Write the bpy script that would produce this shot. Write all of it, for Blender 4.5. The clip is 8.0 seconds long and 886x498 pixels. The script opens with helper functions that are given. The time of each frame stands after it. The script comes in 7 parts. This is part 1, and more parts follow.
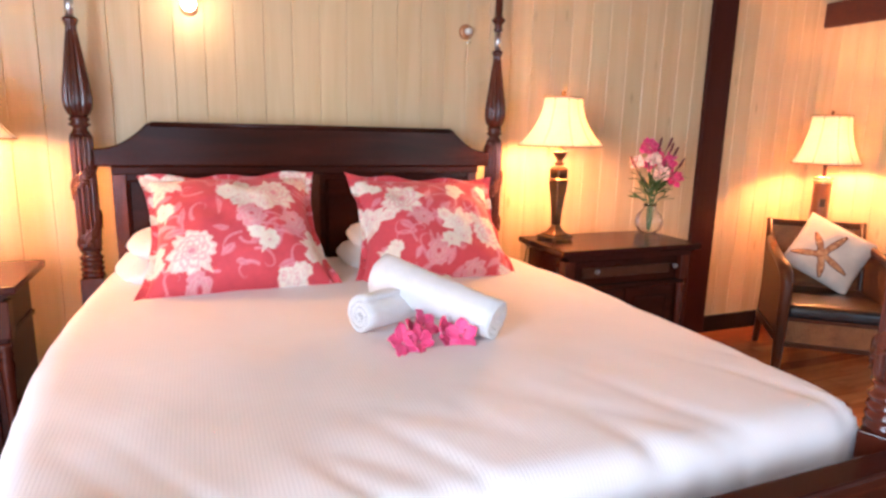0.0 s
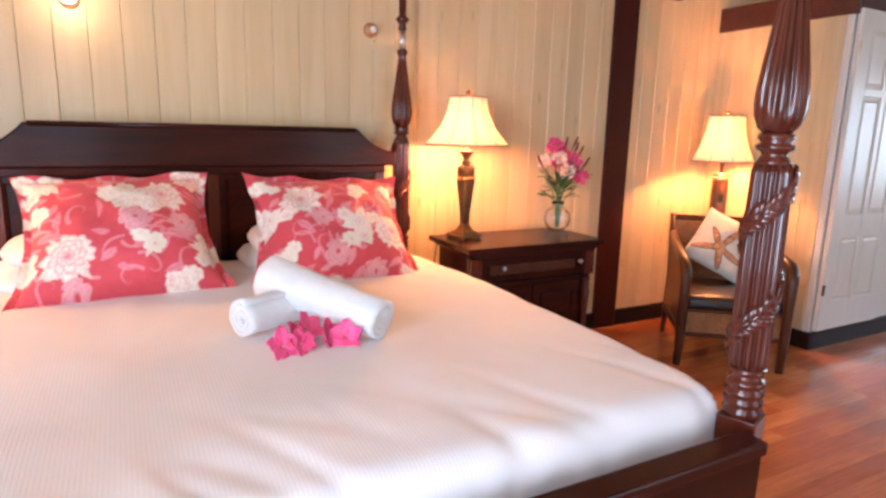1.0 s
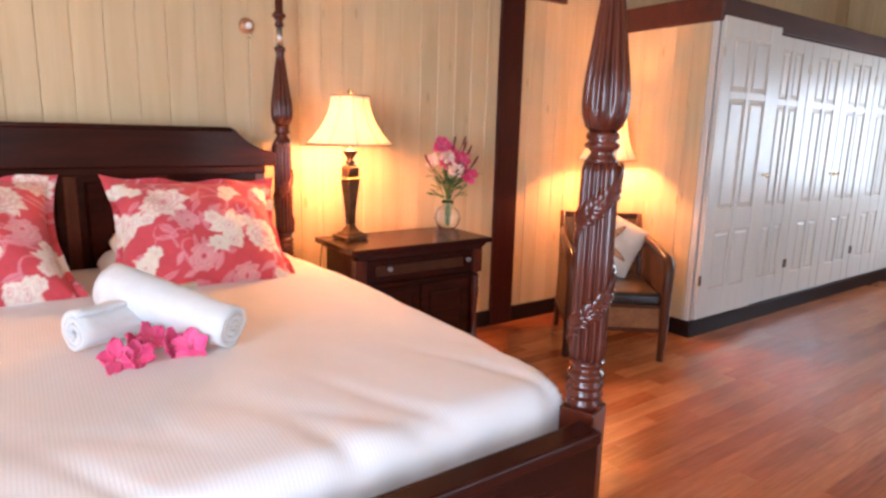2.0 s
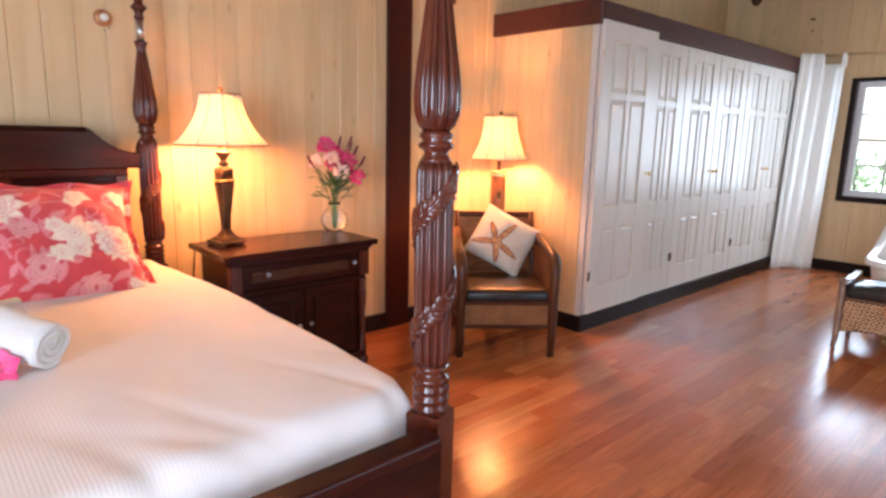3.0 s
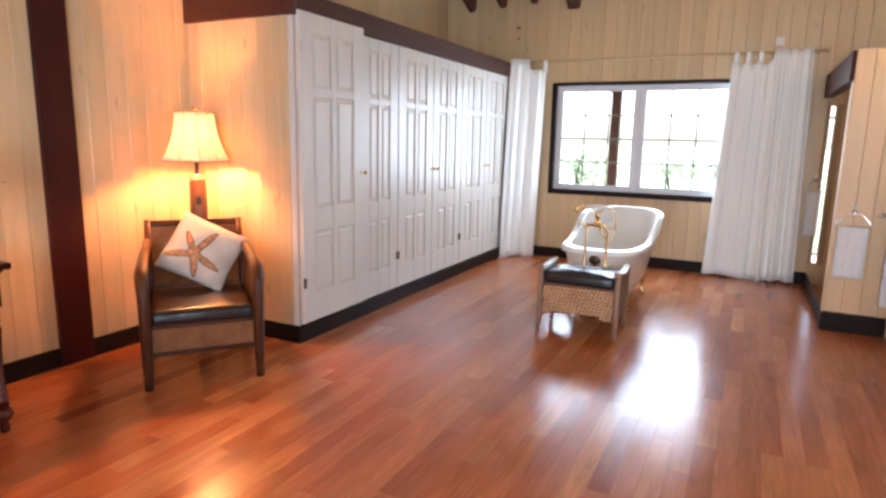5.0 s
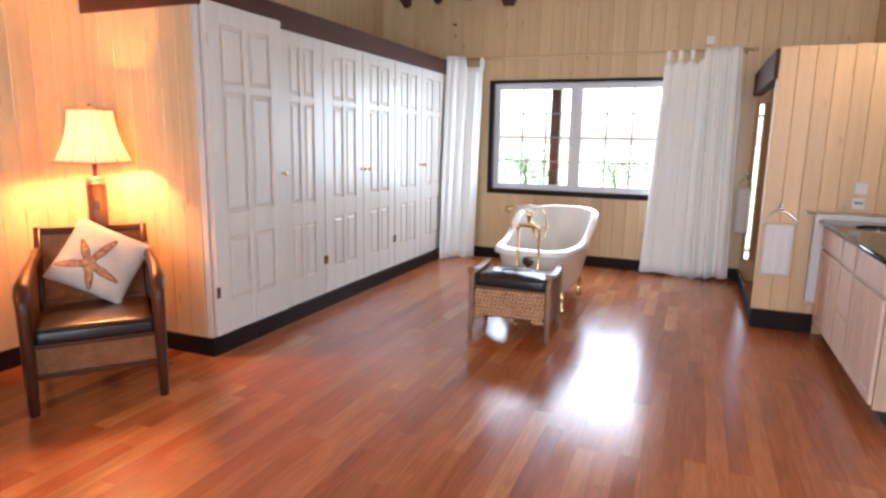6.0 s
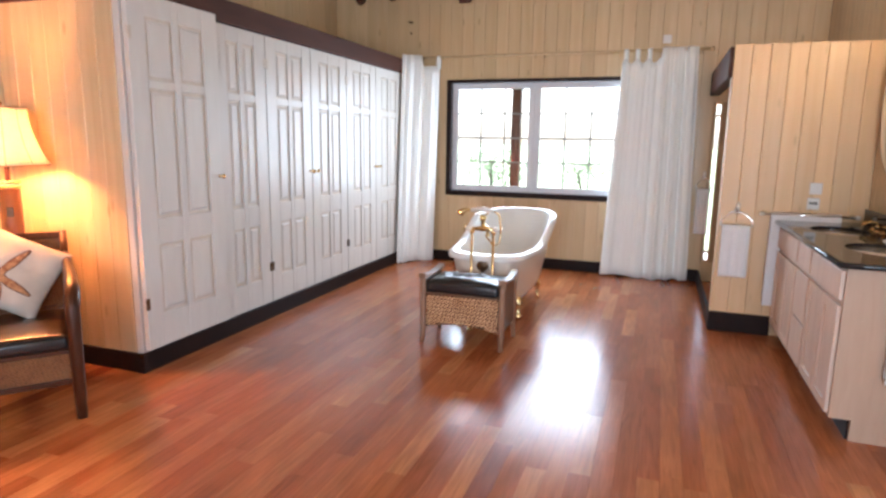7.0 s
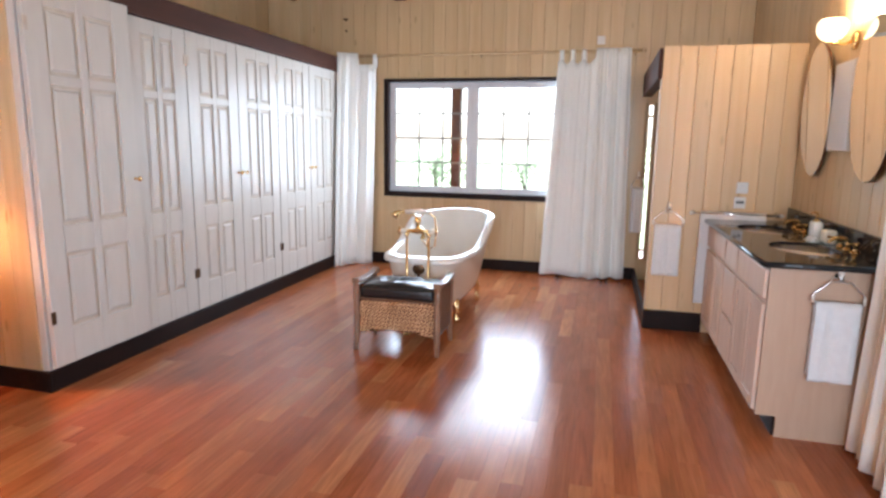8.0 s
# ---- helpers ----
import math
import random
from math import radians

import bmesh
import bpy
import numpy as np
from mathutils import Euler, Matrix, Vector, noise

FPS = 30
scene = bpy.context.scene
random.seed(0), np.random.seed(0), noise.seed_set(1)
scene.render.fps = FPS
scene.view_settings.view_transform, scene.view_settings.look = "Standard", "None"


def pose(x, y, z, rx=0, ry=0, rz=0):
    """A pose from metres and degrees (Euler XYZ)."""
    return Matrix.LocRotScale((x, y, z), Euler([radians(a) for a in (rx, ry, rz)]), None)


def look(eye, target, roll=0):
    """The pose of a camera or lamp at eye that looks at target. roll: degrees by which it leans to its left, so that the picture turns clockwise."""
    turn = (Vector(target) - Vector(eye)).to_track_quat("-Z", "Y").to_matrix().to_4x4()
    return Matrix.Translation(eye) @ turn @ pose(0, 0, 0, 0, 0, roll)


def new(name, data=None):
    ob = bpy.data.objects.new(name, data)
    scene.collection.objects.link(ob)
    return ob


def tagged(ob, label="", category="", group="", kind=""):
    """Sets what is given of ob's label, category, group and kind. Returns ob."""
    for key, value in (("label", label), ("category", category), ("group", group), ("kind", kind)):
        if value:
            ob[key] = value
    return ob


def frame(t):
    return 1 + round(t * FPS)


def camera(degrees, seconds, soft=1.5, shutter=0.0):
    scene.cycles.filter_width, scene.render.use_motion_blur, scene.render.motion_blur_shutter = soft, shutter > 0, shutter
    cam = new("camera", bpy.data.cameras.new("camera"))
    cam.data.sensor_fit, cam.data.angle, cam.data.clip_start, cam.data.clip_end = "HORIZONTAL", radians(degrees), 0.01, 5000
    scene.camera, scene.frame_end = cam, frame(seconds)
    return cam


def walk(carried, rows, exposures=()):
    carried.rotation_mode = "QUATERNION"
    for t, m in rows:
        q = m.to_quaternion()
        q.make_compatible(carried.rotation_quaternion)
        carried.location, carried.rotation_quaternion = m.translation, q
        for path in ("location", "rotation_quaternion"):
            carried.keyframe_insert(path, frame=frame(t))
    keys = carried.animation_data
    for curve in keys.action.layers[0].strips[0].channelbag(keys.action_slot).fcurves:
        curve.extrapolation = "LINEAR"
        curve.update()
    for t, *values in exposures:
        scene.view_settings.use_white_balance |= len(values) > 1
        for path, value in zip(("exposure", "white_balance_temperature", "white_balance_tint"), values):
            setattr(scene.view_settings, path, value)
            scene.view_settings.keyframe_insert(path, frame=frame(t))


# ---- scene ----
EXPOSURES = ((0.0, 3.18, 5130, 7), (3.0, 3.16, 5270, 7), (5.0, 3.3, 5300, 7), (8.0, 3.34, 5300, 7))
cam = camera(72.6, 8.0, 2.7)
PATH = [
    (0, (-0.114, -0.176, 1.38), (0.628, 1.639, 0.988), 1.4),
    (0.5, (-0.038, -0.206, 1.381), (0.799, 1.568, 0.991), 1.4),
    (1, (0.039, -0.237, 1.381), (0.961, 1.494, 0.993), 1.4),
    (1.5, (0.132, -0.279, 1.382), (1.164, 1.391, 0.997), 1.4),
    (3, (0.424, -0.41, 1.387), (1.756, 1.035, 1.011), 1.4),
    (3.5, (0.54, -0.462, 1.382), (1.987, 0.868, 1.013), 1.3),
    (4, (0.67, -0.517, 1.384), (2.252, 0.651, 1.019), 1.4),
    (4.5, (0.792, -0.563, 1.378), (2.485, 0.439, 1.02), 1.2),
    (5, (0.92, -0.62, 1.378), (2.679, 0.262, 1.022), 1.2),
    (6.5, (1.283, -0.762, 1.378), (3.121, -0.059, 1.025), 0.9),
    (7, (1.391, -0.788, 1.372), (3.247, -0.13, 1.023), 0.9),
    (7.5, (1.474, -0.823, 1.376), (3.345, -0.21, 1.028), 0.9),
    (8, (1.519, -0.845, 1.377), (3.426, -0.351, 1.03), 0.9),
]
walk(cam, [(t, look(eye, target, roll)) for t, eye, target, roll in PATH], EXPOSURES)

# ---------- world, sun, large lights ----------
world = bpy.data.worlds.new("world")
scene.world = world
world.use_nodes = True
wn = world.node_tree.nodes
wl = world.node_tree.links
sky = wn.new("ShaderNodeTexSky")
sky.sky_type = "NISHITA"
sky.sun_disc = False
sky.sun_elevation, sky.sun_rotation = radians(48), radians(80)
sky.air_density, sky.dust_density = 1.0, 3.0
haze = wn.new("ShaderNodeHueSaturation")
haze.inputs["Saturation"].default_value = 0.75
wl.new(sky.outputs[0], haze.inputs["Color"])
wl.new(haze.outputs[0], wn["Background"].inputs[0])
wn["Background"].inputs[1].default_value = 0.05


def lamp(name, kind, m, watts, colour=(1, 1, 1), soft_size=0.035, width=1.0, height=1.0, angle=0.01):
    data = bpy.data.lights.new(name, kind)
    data.energy, data.color = watts, colour
    if kind == "AREA":
        data.shape, data.size, data.size_y = "RECTANGLE", width, height
    elif kind == "SUN":
        data.angle = angle
    else:
        data.shadow_soft_size = soft_size
    ob = new(name, data)
    ob.matrix_world = m
    return ob


lamp("sun", "SUN", look((13, 2.4, 15), (0, 0, 0)), 4.0, (1.0, 0.96, 0.9), angle=radians(12))
# daylight of wide unseen windows: inferred beside the bed foot, added behind it
DAY = (0.95, 0.98, 1.0)
lamp("side_window_light", "AREA", look((-2.33, -1.0, 1.40), (0, -1.0, 1.40)), 23, DAY, width=1.95, height=2.2)
lamp("rear_fill_light", "AREA", look((-1.05, -2.18, 1.25), (-1.05, 0, 1.25)), 3.2, DAY, width=1.75, height=1.75)
lamp("glazed_door_light", "AREA", look((2.80, -2.18, 1.10), (2.80, 0, 1.10)), 1.6, DAY, width=1.7, height=1.9)
lamp("wide_window_light", "AREA", look((8.03, 0.54, 1.43), (0, 0.54, 1.43)), 7.2, DAY, width=1.84, height=1.17)
WARM = (1.0, 0.345, 0.098)
LAMP_W = 8.8
SOFT_WARM = (1.0, 0.66, 0.34)

# ---------- materials ----------


def mat(name, colour, rough=0.5, metal=0.0, spot=None, scale=6.0, mix=0.5, stretch=(1, 1, 1), bump=0.0, bump_scale=60.0,
        knots=0.0, ribs=0.0, jitter=0.0, coat=0.0, sheen=0.0, spec=0.5, rough_var=0.0, transmission=0.0, ior=1.45, coat_rough=0.12):
    """A surface with two scales of variation, in object coordinates shifted at random for each object."""
    m = bpy.data.materials.new(name)
    m.use_nodes = True
    n, l = m.node_tree.nodes, m.node_tree.links
    b = n["Principled BSDF"]
    b.inputs["Roughness"].default_value, b.inputs["Metallic"].default_value = rough, metal
    b.inputs["Specular IOR Level"].default_value, b.inputs["Coat Weight"].default_value = spec, coat
    b.inputs["Sheen Weight"].default_value = sheen
    b.inputs["Transmission Weight"].default_value, b.inputs["IOR"].default_value = transmission, ior
    b.inputs["Coat Roughness"].default_value = coat_rough
    b.inputs["Base Color"].default_value = (*colour, 1)
    tc, info = n.new("ShaderNodeTexCoord"), n.new("ShaderNodeObjectInfo")
    mp, shift = n.new("ShaderNodeMapping"), n.new("ShaderNodeVectorMath")
    mp.inputs["Scale"].default_value = stretch
    shift.operation = "MULTIPLY_ADD"
    l.new(info.outputs["Random"], shift.inputs[0])
    shift.inputs[1].default_value = (37.0, 19.0, 53.0)
    l.new(tc.outputs["Object"], shift.inputs[2])
    l.new(shift.outputs[0], mp.inputs["Vector"])
    if spot is not None:
        big = n.new("ShaderNodeTexNoise")
        big.inputs["Scale"].default_value, big.inputs["Detail"].default_value = scale, 6.0
        big.inputs["Distortion"].default_value = 0.6
        l.new(mp.outputs[0], big.inputs["Vector"])
        ramp = n.new("ShaderNodeValToRGB")
        ramp.color_ramp.elements[0].position, ramp.color_ramp.elements[1].position = 0.5 - mix / 2, 0.5 + mix / 2
        ramp.color_ramp.elements[0].color, ramp.color_ramp.elements[1].color = (*spot, 1), (*colour, 1)
        l.new(big.outputs["Fac"], ramp.inputs["Fac"])
        last = ramp.outputs["Color"]
        if knots:
            vor, kr, km = n.new("ShaderNodeTexVoronoi"), n.new("ShaderNodeMapRange"), n.new("ShaderNodeMix")
            kmap = n.new("ShaderNodeMapping")
            kmap.inputs["Scale"].default_value = (8.0, 8.0, 2.6)
            l.new(shift.outputs[0], kmap.inputs["Vector"])
            l.new(kmap.outputs[0], vor.inputs["Vector"])
            vor.inputs["Scale"].default_value = 1.0
            kr.inputs["From Min"].default_value, kr.inputs["From Max"].default_value = 0.05, 0.13
            kr.inputs["To Min"].default_value, kr.inputs["To Max"].default_value = knots, 0.0
            l.new(vor.outputs["Distance"], kr.inputs["Value"])
            km.data_type = "RGBA"
            km.inputs["B"].default_value = (spot[0] * 0.45, spot[1] * 0.40, spot[2] * 0.35, 1)
            l.new(kr.outputs[0], km.inputs["Factor"])
            l.new(last, km.inputs["A"])
            last = km.outputs["Result"]
        if jitter:
            hsv, rng = n.new("ShaderNodeHueSaturation"), n.new("ShaderNodeMapRange")
            rng.inputs["To Min"].default_value, rng.inputs["To Max"].default_value = 1 - jitter, 1 + jitter
            l.new(info.outputs["Random"], rng.inputs["Value"])
            l.new(rng.outputs[0], hsv.inputs["Value"])
            l.new(last, hsv.inputs["Color"])
            last = hsv.outputs["Color"]
        l.new(last, b.inputs["Base Color"])
        if rough_var:
            rr = n.new("ShaderNodeMapRange")
            rr.inputs["To Min"].default_value, rr.inputs["To Max"].default_value = rough - rough_var, rough + rough_var
            l.new(big.outputs["Fac"], rr.inputs["Value"])
            l.new(rr.outputs[0], b.inputs["Roughness"])
    if bump:
        small, bp = n.new("ShaderNodeTexNoise"), n.new("ShaderNodeBump")
        small.inputs["Scale"].default_value, small.inputs["Detail"].default_value = bump_scale, 4.0
        bp.inputs["Strength"].default_value, bp.inputs["Distance"].default_value = bump, 0.01
        l.new(mp.outputs[0], small.inputs["Vector"])
        l.new(small.outputs["Fac"], bp.inputs["Height"])
        l.new(bp.outputs[0], b.inputs["Normal"])
        if ribs:
            wv, b2 = n.new("ShaderNodeTexWave"), n.new("ShaderNodeBump")
            wv.bands_direction = "X"
            wv.inputs["Scale"].default_value, wv.inputs["Distortion"].default_value = 35.0, 0.6
            wv.inputs["Detail"].default_value = 1.0
            b2.inputs["Strength"].default_value, b2.inputs["Distance"].default_value = ribs, 0.004
            l.new(tc.outputs["Object"], wv.inputs["Vector"])
            l.new(wv.outputs["Fac"], b2.inputs["Height"])
            l.new(bp.outputs[0], b2.inputs["Normal"])
            l.new(b2.outputs[0], b.inputs["Normal"])
    return m


M_PLANK = mat("cream_stained_pine", (0.67, 0.505, 0.290), 0.42, spot=(0.57, 0.40, 0.21), scale=3.0, stretch=(5, 5, 0.35), knots=0.45, jitter=0.07, bump=0.12, bump_scale=30, coat=0.15)
M_PINE = mat("varnished_pine", (0.70, 0.49, 0.27), 0.42, spot=(0.64, 0.42, 0.21), scale=3.0, stretch=(6, 6, 0.3), knots=0.35, jitter=0.08, bump=0.1, bump_scale=30, coat=0.12, coat_rough=0.3)
M_GAP = mat("dark_joint", (0.42, 0.30, 0.17), 0.8)
M_MAHOG = mat("dark_mahogany", (0.105, 0.020, 0.009), 0.18, spot=(0.042, 0.008, 0.004), scale=4, stretch=(6, 6, 1), bump=0.02, bump_scale=40, coat=0.2, coat_rough=0.14, jitter=0.1, spec=0.45)
M_MAHOGX = mat("dark_mahogany_along", (0.042, 0.0075, 0.004), 0.27, spot=(0.018, 0.004, 0.0025), scale=3, stretch=(0.6, 6, 6), jitter=0.1, spec=0.2, coat=0.06)
M_POST = mat("deep_red_mahogany", (0.050, 0.010, 0.006), 0.42, spot=(0.035, 0.006, 0.004), scale=3, stretch=(6, 6, 0.5), spec=0.2)
M_BEAM = mat("red_brown_beam", (0.10, 0.022, 0.010), 0.5, spot=(0.06, 0.016, 0.01), scale=3, stretch=(0.7, 6, 6), bump=0.1, bump_scale=40, coat=0.15)
M_BEAMGREY = mat("dusty_brown_beam", (0.075, 0.027, 0.016), 0.65, spec=0.2, spot=(0.055, 0.021, 0.013), scale=3, stretch=(0.7, 6, 6), bump=0.1, bump_scale=40)
M_BASEB = mat("black_brown_skirting", (0.020, 0.009, 0.006), 0.5, spot=(0.012, 0.006, 0.005), scale=4, stretch=(1, 4, 4), spec=0.15)
M_WHITE = mat("chalky_white_paint", (0.64, 0.60, 0.545), 0.30, spot=(0.59, 0.55, 0.495), scale=5, stretch=(3, 3, 0.6), bump=0.03, bump_scale=30, jitter=0.03, spec=0.36)
# beige below the door paint's tone: shade of the grooves, put into colour
M_GLAZE = mat("shaded_beige_groove", (0.64, 0.57, 0.48), 0.6, spot=(0.52, 0.45, 0.36), scale=14)
M_PVC = mat("pale_grey_window_frame", (0.72, 0.73, 0.76), 0.4, spot=(0.66, 0.67, 0.70), scale=6)
# darker than the sashes: the bars' backlit shade is put into their colour
M_BAR = mat("backlit_grey_glazing_bar", (0.30, 0.28, 0.27), 0.5, spot=(0.24, 0.22, 0.21), scale=12)
M_SHEET = mat("white_ribbed_coverlet", (0.85, 0.81, 0.81), 0.85, spot=(0.80, 0.75, 0.75), scale=3, sheen=0.2, bump=0.10, bump_scale=9, ribs=0.07)
M_COTTON = mat("white_cotton", (0.80, 0.79, 0.78), 0.9, spot=(0.74, 0.72, 0.71), scale=9, sheen=0.3, bump=0.35, bump_scale=120)
M_TERRY = mat("white_terry", (0.90, 0.89, 0.89), 0.95, spot=(0.84, 0.83, 0.83), scale=30, sheen=0.5, bump=0.8, bump_scale=220)
M_IRON = mat("antique_bronze", (0.07, 0.042, 0.025), 0.38, 0.75, spot=(0.16, 0.09, 0.04), scale=14, bump=0.2, bump_scale=60)
M_BRASS = mat("polished_brass", (0.86, 0.64, 0.30), 0.18, 1.0, spot=(0.78, 0.55, 0.24), scale=20)
M_OLDBRASS = mat("dulled_brass", (0.58, 0.38, 0.15), 0.26, 1.0, spot=(0.36, 0.21, 0.08), scale=25)
M_CHROME = mat("chrome", (0.82, 0.82, 0.84), 0.1, 1.0)
M_PEWTER = mat("pewter_sleeve", (0.5, 0.5, 0.52), 0.3, 1.0)
M_ENAMEL = mat("white_enamel", (0.84, 0.81, 0.76), 0.27, spot=(0.80, 0.76, 0.70), scale=3, spec=0.35, coat=0.1)
M_TUBOUT = mat("cream_tub_paint", (0.74, 0.66, 0.55), 0.3, spot=(0.70, 0.61, 0.50), scale=4, coat=0.3)
M_LEATHER = mat("black_leather", (0.012, 0.012, 0.013), 0.3, spot=(0.02, 0.02, 0.021), scale=8, bump=0.35, bump_scale=45, coat=0.3)
M_BROWNLEATHER = mat("brown_leather_top", (0.058, 0.032, 0.018), 0.33, spot=(0.036, 0.020, 0.012), scale=8, bump=0.3, bump_scale=45, coat=0.3)
M_CHAIRWOOD = mat("walnut_stain", (0.085, 0.028, 0.011), 0.28, spot=(0.045, 0.015, 0.007), scale=7, stretch=(4, 4, 1), coat=0.05, spec=0.3, bump=0.05)
M_LAMPWOOD = mat("warm_brown_lamp_wood", (0.26, 0.095, 0.032), 0.3, spot=(0.17, 0.055, 0.02), scale=5, stretch=(5, 5, 0.6), coat=0.2)
M_OTTWOOD = mat("weathered_walnut", (0.30, 0.17, 0.10), 0.35, spot=(0.18, 0.09, 0.05), scale=7, stretch=(4, 4, 1), coat=0.3, bump=0.05)
M_VANITY = mat("pickled_oak", (0.72, 0.56, 0.45), 0.45, spot=(0.60, 0.44, 0.34), scale=5, stretch=(7, 7, 0.5), bump=0.08, bump_scale=40, jitter=0.04)
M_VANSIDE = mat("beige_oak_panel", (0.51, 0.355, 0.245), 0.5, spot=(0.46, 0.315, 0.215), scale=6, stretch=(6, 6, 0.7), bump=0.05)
M_GRANITE = mat("black_granite", (0.010, 0.011, 0.012), 0.07, spot=(0.026, 0.026, 0.027), scale=90, spec=0.4)
M_MIRROR = mat("mirror_glass", (0.92, 0.90, 0.84), 0.02, 1.0)
M_GLASS = mat("clear_glass", (1, 1, 1), 0.0, transmission=1.0)
M_PLASTIC = mat("white_plastic", (0.75, 0.72, 0.68), 0.35)
M_DARK = mat("dark_slot", (0.02, 0.02, 0.02), 0.6)
M_PORCELAIN = mat("ivory_porcelain", (0.78, 0.73, 0.64), 0.15, coat=0.5)
M_PINK = mat("pink_petal", (0.88, 0.03, 0.20), 0.55, spot=(0.92, 0.16, 0.36), scale=25, jitter=0.15, sheen=0.2)
M_MAGENTA = mat("magenta_petal", (0.72, 0.02, 0.15), 0.55, spot=(0.86, 0.10, 0.30), scale=25, jitter=0.15, sheen=0.2)
M_BLUSH = mat("pale_pink_petal", (0.82, 0.55, 0.52), 0.6, spot=(0.85, 0.70, 0.62), scale=30, jitter=0.1)
M_LEAF = mat("flower_leaf_green", (0.07, 0.16, 0.045), 0.45, spot=(0.04, 0.10, 0.03), scale=20, jitter=0.25)
M_BUD = mat("maroon_bud", (0.11, 0.02, 0.03), 0.5, spot=(0.2, 0.05, 0.05), scale=20)
M_WATER = mat("vase_water", (1, 1, 1), 0.0, transmission=1.0, ior=1.33)
M_CORD = mat("dark_cord", (0.03, 0.015, 0.01), 0.5)
M_GRASS = mat("garden_ground", (0.14, 0.20, 0.07), 0.9, spot=(0.20, 0.20, 0.11), scale=0.8, bump=0.3, bump_scale=8)
M_BARK = mat("bark", (0.12, 0.09, 0.06), 0.9, spot=(0.07, 0.05, 0.035), scale=12)
M_CEIL = mat("pale_ceiling_boards", (0.62, 0.47, 0.29), 0.5, spot=(0.52, 0.37, 0.2), scale=3, stretch=(0.4, 6, 6), bump=0.1)
M_LINEN = mat("off_white_linen", (0.66, 0.60, 0.52), 0.9, spot=(0.55, 0.49, 0.42), scale=9, bump=0.45, bump_scale=200)
M_STAR = mat("orange_embroidery", (0.68, 0.37, 0.17), 0.8, spot=(0.30, 0.10, 0.04), scale=38, mix=0.35, bump=0.4, bump_scale=150)
M_STARDARK = mat("dark_brown_stitching", (0.06, 0.025, 0.015), 0.8, spot=(0.30, 0.16, 0.09), scale=60, mix=0.3)
M_SINK = mat("beige_ceramic", (0.62, 0.52, 0.42), 0.15, spot=(0.56, 0.46, 0.36), scale=4, coat=0.4)
M_PVERANDA = mat("veranda_red_timber", (0.10, 0.034, 0.022), 0.5, spot=(0.06, 0.022, 0.015), scale=6, stretch=(4, 4, 1))


def cloth_material(name, dark, light, through_light, stretch):
    """A thin cloth that lets part of the light through."""
    m = bpy.data.materials.new(name)
    m.use_nodes = True
    n, l = m.node_tree.nodes, m.node_tree.links
    out = n["Material Output"]
    n.remove(n["Principled BSDF"])
    d, t, mx = n.new("ShaderNodeBsdfDiffuse"), n.new("ShaderNodeBsdfTranslucent"), n.new("ShaderNodeMixShader")
    tc, no, ramp = n.new("ShaderNodeTexCoord"), n.new("ShaderNodeTexNoise"), n.new("ShaderNodeValToRGB")
    mp = n.new("ShaderNodeMapping")
    mp.inputs["Scale"].default_value = stretch
    no.inputs["Scale"].default_value = 3.0
    ramp.color_ramp.elements[0].color, ramp.color_ramp.elements[1].color = (*dark, 1), (*light, 1)
    l.new(tc.outputs["Object"], mp.inputs["Vector"])
    l.new(mp.outputs[0], no.inputs["Vector"])
    l.new(no.outputs["Fac"], ramp.inputs["Fac"])
    l.new(ramp.outputs[0], d.inputs["Color"])
    l.new(ramp.outputs[0], t.inputs["Color"])
    mx.inputs[0].default_value = through_light
    l.new(d.outputs[0], mx.inputs[1])
    l.new(t.outputs[0], mx.inputs[2])
    l.new(mx.outputs[0], out.inputs["Surface"])
    return m


